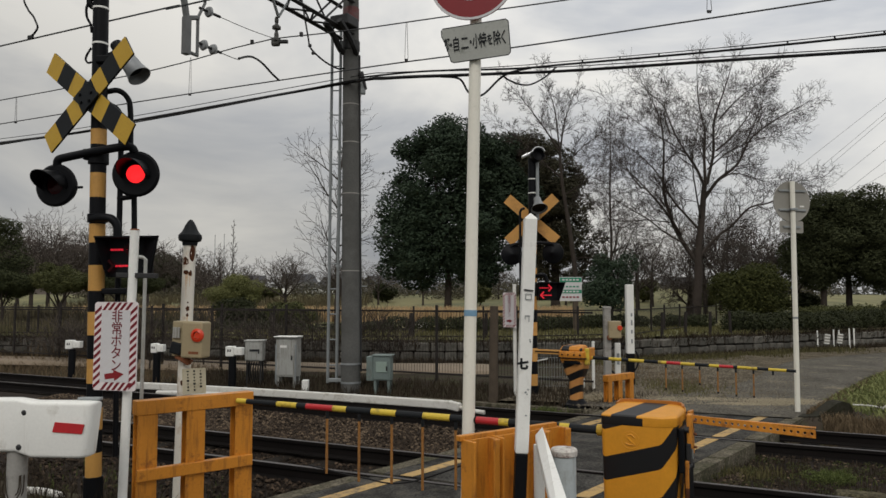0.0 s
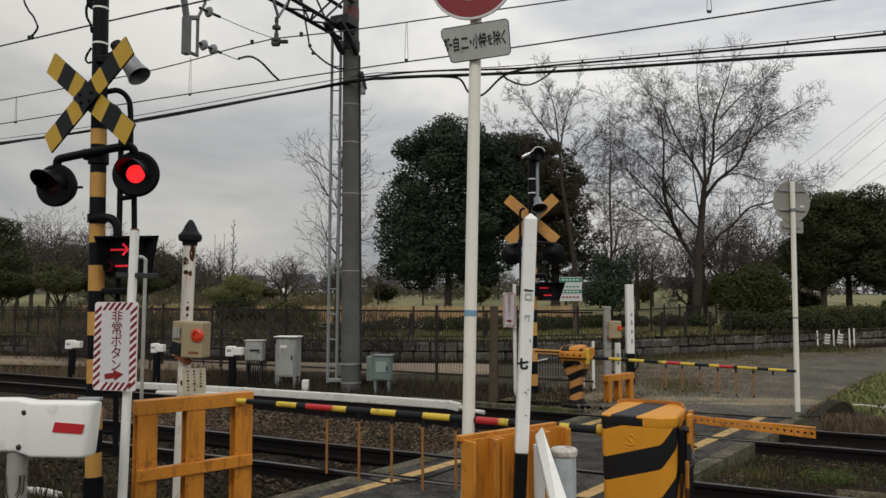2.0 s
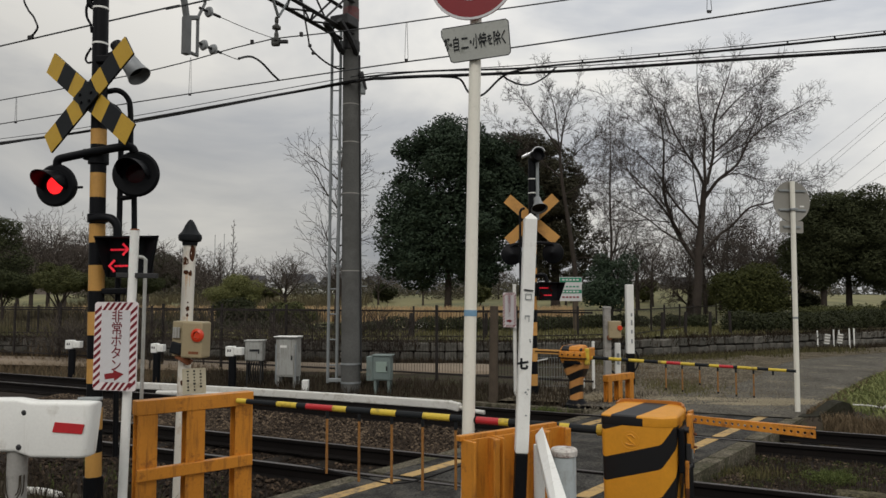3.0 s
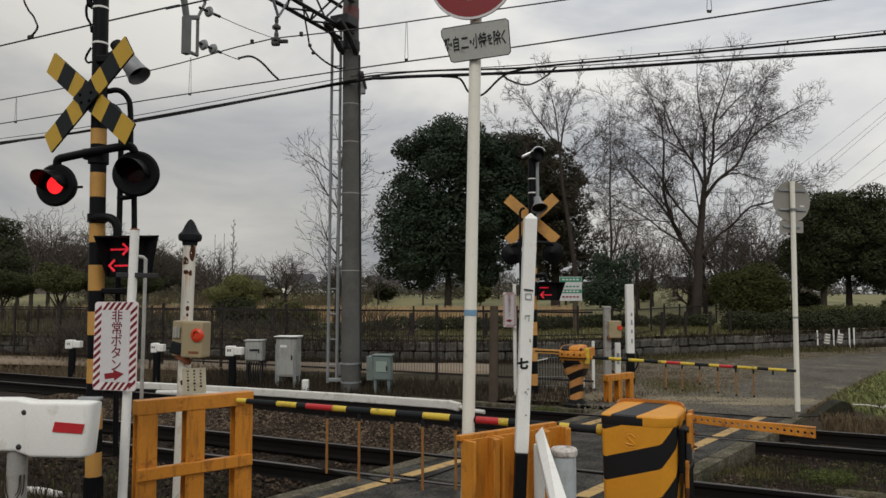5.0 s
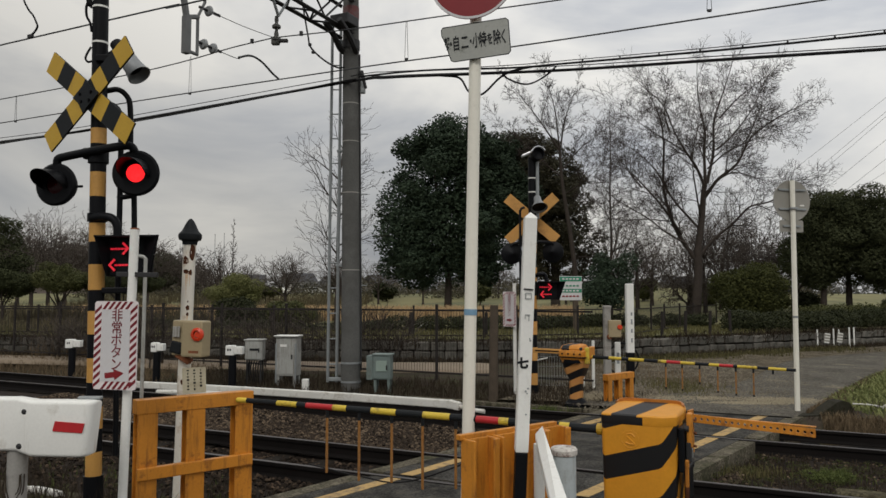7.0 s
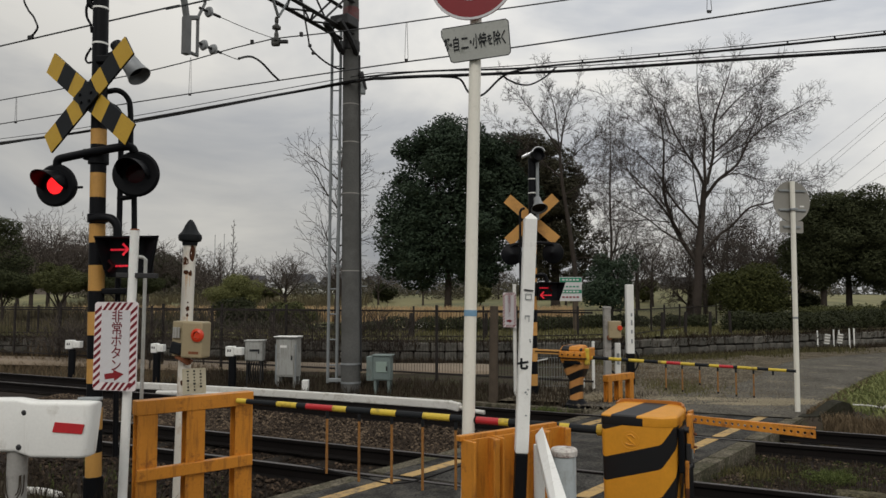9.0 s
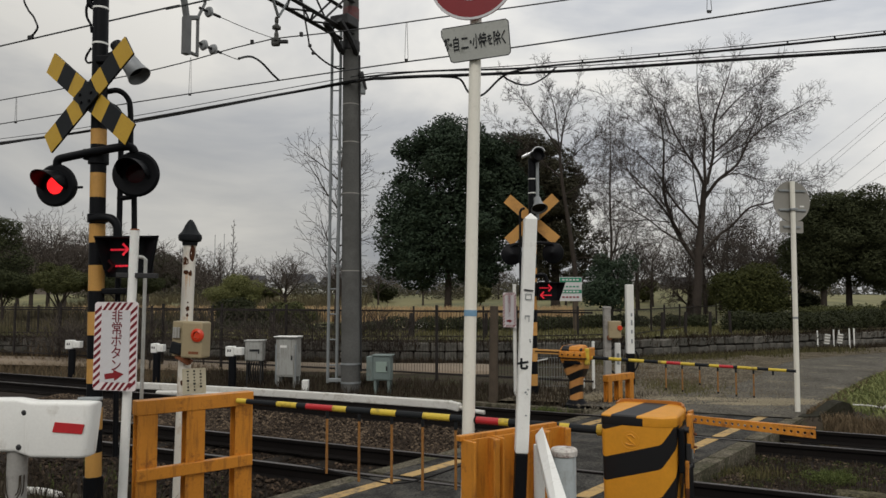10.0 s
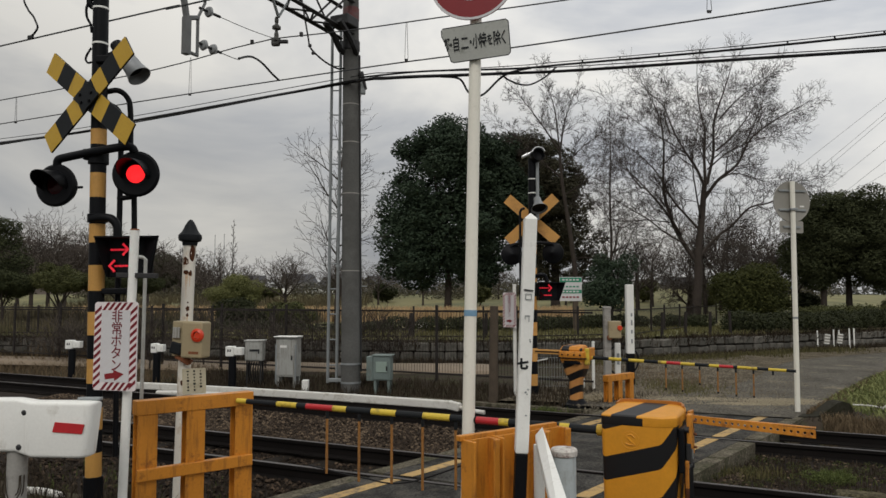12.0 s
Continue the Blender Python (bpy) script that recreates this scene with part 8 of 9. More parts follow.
# sign seen from behind beyond the tracks
sb = thing("traffic_sign", pose(5.215, 10.97, 0, 0, 0.35, 0), "round traffic sign seen from its grey back on a white pole", "traffic sign", "traffic signs")
part("pole", R((0, 0, -0.1), (0, 0, 3.42), 0.038, 0.036, 20), M["cream"], sb, smooth=True)
bmx = pose(0.01, 0.06, 3.125, 0, 0, 12)
disc = part("disc", lathe(bmesh.new(), [(0.001, 0.008), (0.29, 0.008), (0.31, 0.012), (0.31, -0.004), (0.001, -0.004)], bmx @ Matrix.Rotation(radians(90), 4, "X"), 36), M["sign_back"], sb, "dull grey sign back", True)
for z in (0.16, -0.13):
    part("stiffener", B(bmx @ Vector((0, -0.02, z)), (0.46, 0.02, 0.03), bmx.to_3x3(), 0.003), M["steel"], disc)
part("clamp", B((0, -0.01, 3.0), (0.1, 0.1, 0.03), None, 0.005), M["steel"], sb)
part("label", B(bmx @ Vector((0.17, -0.012, -0.07)), (0.07, 0.004, 0.022), bmx.to_3x3()), M["white"], disc)
pb = part("plate", prism(bmesh.new(), rounded(0.40, 0.18, 0.02), 0.006, pose(0.0, 0.055, 2.74, 0, 0, 12)), M["sign_back"], sb, "grey back of the small plate")
part("stiffener", B((0.0, 0.04, 2.74), (0.3, 0.02, 0.03), Matrix.Rotation(radians(12), 3, "Z")), M["steel"], pb)
part("tape", lathe(bmesh.new(), [(0.0385, 1.37), (0.0395, 1.37), (0.0395, 1.4), (0.0385, 1.4)], Matrix.Identity(4), 20), M["steel"], sb)

# ---- far crossing signal, seen from behind ----
fs = thing("crossing_signal", pose(1.585, 13.0, -0.05), "far crossing signal on a yellow and black pole with bell horn", "crossing signal", "crossing signals")
part("pole", R((0, 0, -0.1), (0, 0, 0.2), 0.085, 0.085, 18), M["black"], fs)
bands(fs, 0.07, [0.2, 0.4, 0.62, 0.85, 1.07, 1.3, 1.52, 1.75, 2.0, 2.25, 2.5, 2.8, 4.2], True, "pale_orange", 18)
for z in (3.58, 3.83):
    part("pale_ring", lathe(bmesh.new(), [(0.07, z - 0.01), (0.073, z - 0.01), (0.073, z + 0.01), (0.07, z + 0.01)], Matrix.Identity(4), 18), M["white"], fs)
cm = pose(0.0, 0.1, 3.12, 0, 0, -4)
crossbuck(fs, cm, False, M["pale_orange"], 1.16, 1.16, -41, 43, 0.19)
part("lamp_bar", tube(bmesh.new(), bend([(-0.38, 0, 2.56), (-0.34, 0, 2.66), (0, 0, 2.7), (0.33, 0, 2.68), (0.36, 0, 2.6)]), 0.03, 8), M["black"], fs, smooth=True)
for x, z in ((-0.37, 2.49), (0.36, 2.52)):
    ax_ = pose(x, 0.02, z, 0, 0, 8 if x < 0 else -20) @ Matrix.Rotation(radians(-90), 4, "X")
    lp = part("lamp_plate", lathe(bmesh.new(), [(0.001, 0.05), (0.12, 0.04), (0.19, 0.02), (0.19, -0.005), (0.13, -0.03), (0.001, -0.12)], ax_, 28), M["black"], fs, "round black lamp seen from behind", True)
part("horn_pipe", R((0.085, -0.05, 3.1), (0.085, -0.05, 4.2), 0.03, 0.03, 10), M["steel"], fs, "grey pipe")
hmm = pose(0.085, -0.16, 3.36, -32, 0, 10)
part("horn_mouth", lathe(bmesh.new(), [(0.001, -0.06), (0.12, -0.075)], hmm, 20), M["black"], fs)
part("horn_speaker", lathe(bmesh.new(), [(0.03, 0.16), (0.06, 0.14), (0.07, 0.04), (0.1, -0.03), (0.15, -0.1), (0.145, -0.1), (0.06, 0.0), (0.001, 0.02)], hmm, 24), M["horn"], fs, "grey bell-shaped horn", True)
hm2 = pose(0.07, -0.10, 4.22, 78, 0, 14)
part("floodlight", lathe(bmesh.new(), [(0.04, -0.16), (0.09, -0.12), (0.105, 0.0), (0.112, 0.1), (0.104, 0.1), (0.09, 0.02), (0.001, 0.0)], hm2, 24), M["black"], fs, "black floodlight", True)
bm = bmesh.new()
arcs = [[bm.verts.new(hm2 @ Vector((r * math.cos(radians(a)), r * math.sin(radians(a)), z))) for r, z in ((0.118, -0.08), (0.132, -0.08), (0.136, 0.13), (0.122, 0.13))] for a in range(25, 166, 14)]
for qa, qb in zip(arcs, arcs[1:]):
    for j in range(4):
        bm.faces.new((qa[j], qa[(j + 1) % 4], qb[(j + 1) % 4], qb[j]))
bm.faces.new(arcs[0][::-1])
bm.faces.new(arcs[-1])
part("floodlight_cap", bm, M["chrome"], fs, "bright curved metal visor", True)
part("floodlight_arm", B((-0.10, -0.06, 4.25), (0.20, 0.10, 0.045), Matrix.Rotation(radians(-24), 3, "Y"), 0.012), M["chrome"], fs, "bright metal bracket")
part("cap_tab", B((0.13, -0.12, 4.36), (0.05, 0.03, 0.05), Matrix.Rotation(radians(20), 3, "Y"), 0.006), M["chrome"], fs)
part("conduit", tube(bmesh.new(), bend([(-0.15, -0.1, 3.3), (-0.22, -0.1, 3.25), (-0.23, -0.1, 3.0), (-0.23, -0.1, 1.0), (-0.23, -0.1, 0.1)]), 0.022, 8), M["black"], fs, smooth=True)
part("box_arm", tube(bmesh.new(), bend([(0.03, -0.06, 2.1), (0.12, -0.1, 2.13), (0.2, -0.1, 2.11), (0.23, -0.1, 2.0)]), 0.033, 8), M["black"], fs, smooth=True)
_, HEADS_FAR = arrow_box(fs, (0.235, -0.12, 1.835), 8, (0.34, 0.31, 0.16), (0.22, 0.125, -0.05))

# far emergency sign board, turned three quarters
es = thing("emergency_sign", pose(1.275, 13.2, 0), "far white sign with red striped border on a thin white post", "sign")
part("post", R((0.01, 0, -0.1), (0, 0, 1.92), 0.03, 0.03, 12), M["white"], es)
eb = pose(-0.09, -0.03, 1.46, 0, 0, -42)
ebd = striped_board(es, eb, 0.29, 0.62, 0.05, 12, 5, M["letter_red"], M["sign_pink"], M["sign_white"])
for k, ch in enumerate("非常ボタン"):
    lettering(ch, 0.095, eb @ pose(0.0, -0.009, 0.215 - k * 0.077), M["letter_red"], ebd)
part("arrow", prism(bmesh.new(), [(-0.06, -0.012), (0.0, -0.012), (0.0, -0.03), (0.065, 0.006), (0.0, 0.042), (0.0, 0.024), (-0.06, 0.024)], 0.002, eb @ pose(0.0, -0.0075, -0.2)), M["letter_red"], ebd, "dark red arrow")

# ---- far barrier machine ----
fm = thing("barrier_machine", pose(2.12, 11.83, -0.06, 0, 0, -33), "far orange barrier machine on a black striped pedestal", "barrier", "barrier machines")
ped = stripe_mat("pedestal_stripes", (0.55, 0.26, 0.085), (0.014, 0.014, 0.015), (-0.45, 0.1, 1.0), 0.22, 0.50, -0.05)
bm = bmesh.new()
loft(bm, [ring(0.19, 0.19, 0.06, 0.10), ring(0.20, 0.20, 0.06, 0.44), ring(0.30, 0.28, 0.07, 0.54), ring(0.38, 0.34, 0.07, 0.70), ring(0.4, 0.36, 0.07, 0.74)])
part("pedestal", bm, ped, fm, "pedestal in slanting orange and black stripes", True)
part("base_plate", lathe(bmesh.new(), [(0.24, 0.0), (0.24, 0.05), (0.16, 0.08), (0.12, 0.13)], Matrix.Identity(4), 20, True), M["black"], fm)
bm = bmesh.new()
loft(bm, [ring(0.40, 0.36, 0.05, 0.74), ring(0.45, 0.40, 0.05, 0.80), ring(0.45, 0.40, 0.05, 0.885), ring(0.43, 0.38, 0.05, 0.90)])
fh = part("housing", bm, M["orange"], fm, "orange housing with a row of bolts", True)
part("housing_band", lathe(bmesh.new(), [(0.215, 0.70), (0.225, 0.70), (0.228, 0.755), (0.215, 0.755)], Matrix.Identity(4), 16), M["black"], fm)
bm = bmesh.new()
loft(bm, [ring(0.36, 0.34, 0.05, 0.895, -0.03), ring(0.37, 0.35, 0.06, 0.93, -0.03, 0, 0.03), ring(0.33, 0.30, 0.07, 0.975, -0.03, 0.0, 0.06), ring(0.2, 0.18, 0.06, 0.99, -0.03, 0.0, 0.06)])
part("lid", bm, stripe_mat("far_lid_stripes", (0.57, 0.225, 0.028), (0.014, 0.014, 0.015), (1.0, -0.5, 0.3), 0.30, 0.45, -0.25, 0.5), fh, "domed lid in orange and black stripes", True)
part("housing_seam", tube(bmesh.new(), ring(0.455, 0.405, 0.05, 0.792) + ring(0.455, 0.405, 0.05, 0.792)[:1], 0.01, 6), M["black"], fh)
for x in (-0.15, -0.05, 0.05, 0.15):
    part("bolt", R((x, -0.19, 0.845), (x, -0.215, 0.845), 0.014, 0.014, 8), M["black"], fh)
part("side_cover", B((0.245, 0.02, 0.86), (0.05, 0.22, 0.2), None, 0.02), M["orange"], fh, "bolted side cover")
part("crank", B((0.23, -0.1, 0.82), (0.06, 0.1, 0.26), None, 0.015), M["bright_yellow"], fm, "yellow crank")
FAR_STRIPS = [(0.42, 0.98), (0.499, 1.0), (0.581, 0.7), (0.664, 0.96), (0.745, 1.0), (0.822, 0.99)]
finv = pose(2.12, 11.83, -0.02, 0, 0, -33).inverted()
part("lever", B(finv @ Vector((1.74, 12.1, 0.84)), (0.62, 0.05, 0.07), None, 0.004), M["pale_orange"], fm, "orange counterbalance lever")
part("lever_slot", B(finv @ Vector((1.74, 12.1, 0.84)) + Vector((0, -0.028, 0)), (0.5, 0.004, 0.02)), M["black"], fm)
arm_at(fm, finv @ Vector((2.25, 11.76, 0.78)), finv @ Vector((4.78, 10.07, 0.73)),
       [0.0, 0.045, 0.131, 0.197, 0.235, 0.313, 0.384, 0.425, 0.493, 0.56, 0.626, 0.672, 0.735, 0.753, 0.839, 0.887, 0.962, 1.0],
       "ybybybyrybyrbybyb", 0.027, 0.020, FAR_STRIPS + [(0.905, 0.16)], 0.40, 0.011)
for t, share in FAR_STRIPS:
    q = finv @ Vector((2.25, 11.76, 0.78)).lerp(Vector((4.78, 10.07, 0.73)), t)
    part("strip_tip", R(q - Vector((0, 0, 0.40 * share - 0.02)), q - Vector((0, 0, 0.40 * share + 0.008)), 0.0125, 0.0125, 6), M["black"], fm)

# far orange guard fence, posts and boxes
guard_fence(pose(2.60, 11.9, -0.02, 0, 0, 42), 0.72, 0.46, (0.06, 0.34, 0.66), None, "short orange guard fence beyond the tracks", 0.09, 0.1)
cp = thing("concrete_post", pose(2.90, 13.1, 0), "grey weathered concrete post", "post", "posts beyond the tracks")
part("shaft", B((0, 0, 0.7), (0.12, 0.12, 1.6), None, 0.012), M["concrete"], cp)
part("cap", B((0, 0, 1.5), (0.14, 0.14, 0.05), None, 0.015), M["concrete"], cp)
rb = part("button_box", B((0.11, -0.08, 1.12), (0.22, 0.14, 0.30), None, 0.015), M["beige"], cp, "beige emergency button box")
part("button", R((0.19, -0.15, 1.15), (0.19, -0.18, 1.15), 0.045, 0.04, 14), M["button"], rb, "red emergency button")
part("rust_mark", R((0.02, -0.10, 0.98), (0.02, -0.13, 0.98), 0.05, 0.04, 10), M["rust"], cp)
wp = thing("marker_post", pose(3.58, 14.2, 0), "white wooden marker post with a black foot", "post", "posts beyond the tracks")
part("shaft", B((0, 0, 1.27), (0.14, 0.14, 1.32), None, 0.01), M["white"], wp, "white painted shaft")
part("foot", B((0, 0, 0.27), (0.135, 0.135, 0.74), None, 0.006), M["black"], wp, "black painted foot")
for z, h in ((1.35, 0.06), (1.2, 0.1), (1.03, 0.07), (0.85, 0.08)):
    part("writing", B((0.02, -0.0725, z), (0.03, 0.003, h)), M["steel"], wp, "faded unreadable writing")
for x, y, z1, tag in ((3.2, 13.6, 0.80, "white"), (2.62, 13.9, 0.62, "white"), (2.78, 13.75, 0.82, "white")):
    t = thing("white_stake", pose(x, y, 0), "short white painted stake with worn writing", "stake", "white stakes beyond the tracks")
    part("stake", B((0, 0, z1 / 2), (0.10 if x > 3 else 0.05, 0.05, z1 + 0.1), None, 0.008), M[tag], t)
    if x > 3:
        part("writing", B((0, -0.027, z1 * 0.7), (0.05, 0.002, 0.2)), M["steel"], t)
wd = thing("wooden_pole", pose(0.83, 12.3, -0.1), "weathered brown wooden pole", "post", "posts beyond the tracks")
part("shaft", R((0, 0, 0), (0.02, 0, 1.64), 0.078, 0.068, 14), M["wood"], wd, smooth=True)
# light mesh panel
net = thing("mesh_panel", pose(2.05, 14.0, 0), "thin grey wire mesh panel beside the barrier machine", "fence panel")
for i in range(14):
    part("wire", R((-0.3 + i * 0.05, 0, 0), (-0.3 + i * 0.05, 0, 0.55), 0.003, 0.003, 5), M["steel"], net)
for z in (0.02, 0.19, 0.37, 0.55):
    part("cross_wire", R((-0.32, 0, z), (0.37, 0, z), 0.0035, 0.0035, 5), M["steel"], net)
part("panel", B((-0.25, -0.05, 0.5), (0.34, 0.03, 0.02), Matrix.Rotation(radians(-12), 3, "Y")), M["white"], net)

# park notice board
nb = thing("notice_board", pose(4.15, 24, 0.5), "park notice board with green and white panels on a wooden post", "notice board")
part("post", B((0.16, 0.06, 0.5), (0.17, 0.14, 1.2), None, 0.02), M["wood"], nb)
pn = part("panel", B((0, 0, 1.44), (0.72, 0.04, 0.78), None, 0.008), M["sign_white"], nb, "white panel")
part("green_band", B((0, -0.024, 1.74), (0.70, 0.008, 0.15)), M["green_sign"], pn, "green heading band")
part("green_band", B((0, -0.024, 1.36), (0.70, 0.008, 0.12)), M["green_sign"], pn, "green band")
for k, (z, m_) in enumerate(((1.74, "sign_white"), (1.52, "green_sign"), (1.36, "sign_white"), (1.18, "sign_red"))):
    for i in range(5):
        part("writing", B((-0.24 + i * 0.115, -0.03, z), (0.075, 0.006, 0.05)), M[m_], pn)

# ---- trackside equipment ----


def cabinet(name, u, v, z0, size, legs, material, label, turn=0.0, leg_material=None, slim=0.05):
    q = uv(u, v)
    w, d, h = size
    c = thing(name, pose(q.x, q.y, z0, 0, 0, TRACK_TURN * 0.3 + turn), label, "cabinet", "trackside cabinets")
    part("body", B((0, 0, legs + h / 2), (w, d, h), None, 0.012), material, c)
    part("roof", B((0, 0, legs + h + 0.012), (w + 0.05, d + 0.05, 0.03), None, 0.01), material, c)
    dr = part("door", B((-0.01, -d / 2 - 0.008, legs + h / 2), (w * 0.84, 0.014, h * 0.9), None, 0.005), material, c)
    part("handle", B((w * 0.3, -d / 2 - 0.025, legs + h * 0.5), (0.03, 0.02, 0.09), None, 0.006), M["dark_steel"], dr)
    for sx in (-1, 1):
        for sy in (-1, 1):
            part("leg", B((sx * (w / 2 - 0.04), sy * (d / 2 - 0.04), legs / 2), (slim, slim, legs)), leg_material or material, c)
    return c


c1 = cabinet("relay_cabinet", -9.59, 12.4, -0.16, (0.43, 0.32, 0.78), 0.22, M["cabinet"], "tall grey trackside relay cabinet on short legs")
for sx in (-1, 1):
    part("upright", B((sx * 0.205, -0.17, 0.42), (0.035, 0.02, 0.92), None, 0.004), M["steel"], c1, "bright steel upright bolted to the front")
part("lid_edge", B((0, -0.02, 1.035), (0.50, 0.40, 0.018), None, 0.006), M["white"], c1, "pale lid")
part("label", B((-0.05, -0.182, 0.84), (0.14, 0.004, 0.05)), M["white"], c1, "small pale label")
c2 = cabinet("relay_cabinet", -7.30, 12.35, -0.26, (0.34, 0.26, 0.46), 0.36, M["green_cabinet"], "small grey-green trackside cabinet on a frame")
part("window", B((0.0, -0.155, 0.62), (0.21, 0.012, 0.2), None, 0.004), mat("pale_green_panel", (0.26, 0.33, 0.29), 0.5, var=0.1, scale=4, bump=0.03), c2, "pale green inspection panel")
part("side_unit", B((-0.24, 0.02, 0.58), (0.13, 0.24, 0.46), None, 0.01), M["green_cabinet"], c2)
c3 = cabinet("relay_cabinet", -10.30, 12.2, -0.15, (0.36, 0.28, 0.40), 0.52, M["cabinet"], "small grey trackside cabinet with hanging cables", 9, M["dark_steel"], 0.03)
part("plate_writing", B((0.02, -0.165, 0.74), (0.2, 0.006, 0.04)), M["letter_black"], c3, "line of unreadable black writing")
for i in range(5):
    part("cable", tube(bmesh.new(), bend([(-0.1 + i * 0.05, -0.05, 0.53), (-0.12 + i * 0.05, -0.08, 0.3), (-0.05 + i * 0.04, -0.05, 0.0)]), 0.014, 6), M["cable"], c3)


def detector(u, v, scale, label, big=1.0):
    q = uv(u, v)
    c = thing("track_detector", pose(q.x, q.y, -0.35, 0, 0, -6), label, "detector", "obstacle detectors")
    part("pillar", R((0, 0, 0), (0, 0, 0.84), 0.078, 0.078, 16), M["black"], c, "black pillar")
    part("flange", R((0, 0, 0.08), (0, 0, 0.20), 0.16, 0.085, 14), M["black"], c)
    part("base_block", B((0, 0, 0.06), (0.36, 0.3, 0.14), None, 0.015), M["kerb"], c, "concrete base block")
    h = part("head", B((-0.03, -0.02, 0.95), (0.17 * big, 0.17, 0.20), None, 0.015), M["white"], c, "white metal head")
    part("hood", B((0.13 * big, 0.0, 0.95), (0.19 * big, 0.14, 0.15), None, 0.012), M["white"], c, "white hood")
    for mx in (-0.055, -0.01):
        part("marking", B((mx, -0.107, 0.965), (0.026, 0.004, 0.045)), M["letter_black"], h, "unreadable black marking")
    part("neck", R((0, 0, 0.8), (0, 0, 0.86), 0.06, 0.06, 12), M["dark_steel"], c)


detector(-15.13, 11.6, 1, "white obstacle detector head on a black pillar")
detector(-12.46, 11.6, 1, "white obstacle detector head on a black pillar", 0.75)
detector(-10.37, 11.6, 1, "white obstacle detector head on a black pillar", 1.0)
sw = thing("marker_stone", pose(*uv(-8.86, 12.0, -0.25)), "small white square marker stone", "marker", "marker stones")
part("stone", B((0, 0, 0.10), (0.13, 0.12, 0.42), None, 0.015), M["white"], sw)

# white painted cable duct between the rails of the far track, ending at the crossing
duct = thing("cable_duct", pose(0, 0, 0), "white painted cable duct lying along the far track", "cable duct")
dp = [uv(-11.5, 9.92, 0.05), uv(-10.0, 9.92, 0.075), uv(-8.6, 9.92, 0.09), uv(-6.4, 9.92, 0.105), uv(-4.72, 9.92, 0.105), uv(-4.55, 9.9, 0.085)]
part("duct_tail", tube(bmesh.new(), bend([dp[-1], uv(-4.4, 9.89, 0.055), uv(-4.15, 9.88, 0.04)]), 0.03, 8), M["duct"], duct, smooth=True)
for a, b in zip(dp, dp[1:]):
    part("duct_length", box(bmesh.new(), (a + b) / 2, (0.118, 0.10, (b - a).length + 0.004), (b - a).to_track_quat("Z", "X").to_matrix(), 0.015), M["duct"], duct)
for a in dp[2:5]:
    part("joint", box(bmesh.new(), a, (0.124, 0.106, 0.05), CU.to_track_quat("Z", "X").to_matrix(), 0.01), M["duct"], duct)
dp = [uv(-10.3, 9.62, 0.0), uv(-9.6, 9.7, 0.02), uv(-8.7, 9.75, 0.03)]
part("branch", tube(bmesh.new(), bend(dp), 0.045, 10), M["duct"], duct, smooth=True)

# concrete edging and end block right of the far road
blk = thing("concrete_block", pose(5.5, 10.85, 0, 0, 0, 10), "low dark mossy concrete end wall beside the lane", "concrete block")
part("block", prism(bmesh.new(), [(-0.52, -0.25), (0.42, -0.25), (0.43, 0.09), (0.39, 0.15), (0.29, 0.18), (0.19, 0.165), (0.08, 0.10), (-0.04, 0.03), (-0.14, -0.015), (-0.52, -0.01)], 0.22, pose(0, 0, 0)), mat("dark_mossy_concrete", (0.036, 0.034, 0.026), 0.95, var=0.5, scale=5, dirt=(0.02, 0.02, 0.012), amount=0.5, bump=0.8, fine=30), blk)


def leafy_weeds(seed, spots, n, material, label):
    """Low leafy growth: flat clumps of small leaves on the soil."""
    rg = random.Random(seed)
    V, F = leaf_cloud(rg, [((x, y, z), (r * rg.uniform(0.7, 1.3), r * rg.uniform(0.6, 1.0), 0.035)) for x, y, z, r in spots], n, 0.011, 0.5)
    return tagged(mesh_part("weeds", V, F, material), label, "weeds", kind="stuff")


tuft("weeds", 300, lambda rg: (3.92 + rg.gauss(0, 0.11), 7.46 + rg.gauss(0, 0.10), -0.12), (0.03, 0.10), 0.006, M["green_grass"], "bright tuft of green grass between the tracks", lean=0.9, seed=71)
tuft("weeds", 420, lambda rg: (3.12 + rg.gauss(0, 0.22), 7.66 + rg.gauss(0, 0.14), -0.12), (0.03, 0.09), 0.005, M["dry_green"], "olive tufts of grass between the tracks", lean=0.9, seed=72)
tuft("weeds", 260, lambda rg: (1.55 + rg.gauss(0, 0.16), 11.35 + rg.gauss(0, 0.06), -0.08), (0.04, 0.13), 0.008, M["green_grass"], "low green weeds at the foot of the far barrier", lean=0.9, seed=73)
tuft("weeds", 1500, lambda rg: (rg.gauss(4.3, 0.35) + 0.16 * rg.random(), rg.gauss(13.9, 0.6), 0.01), (0.015, 0.07), 0.008, M["lawn_tuft"], "thin green weeds on the dusty verge", lean=0.9, seed=74)
wr = random.Random(95)
leafy_weeds(96, [(3.85 + wr.gauss(0, 0.13), 7.45 + wr.gauss(0, 0.10), -0.09, 0.09) for _ in range(9)], 1500, M["green_grass"], "bright clump of leafy green weeds between the tracks")
low_spots = []
for _ in range(70):
    q = uv(wr.uniform(-0.85, 1.7), wr.uniform(7.5, 9.3), -0.11)
    if noise.noise((q.x * 1.4, q.y * 1.4, 3)) > -0.15:
        low_spots.append((q.x, q.y, q.z, wr.uniform(0.06, 0.15)))
leafy_weeds(97, low_spots, 4800, M["weed_leaf"], "low dull green weeds spread between the two tracks")
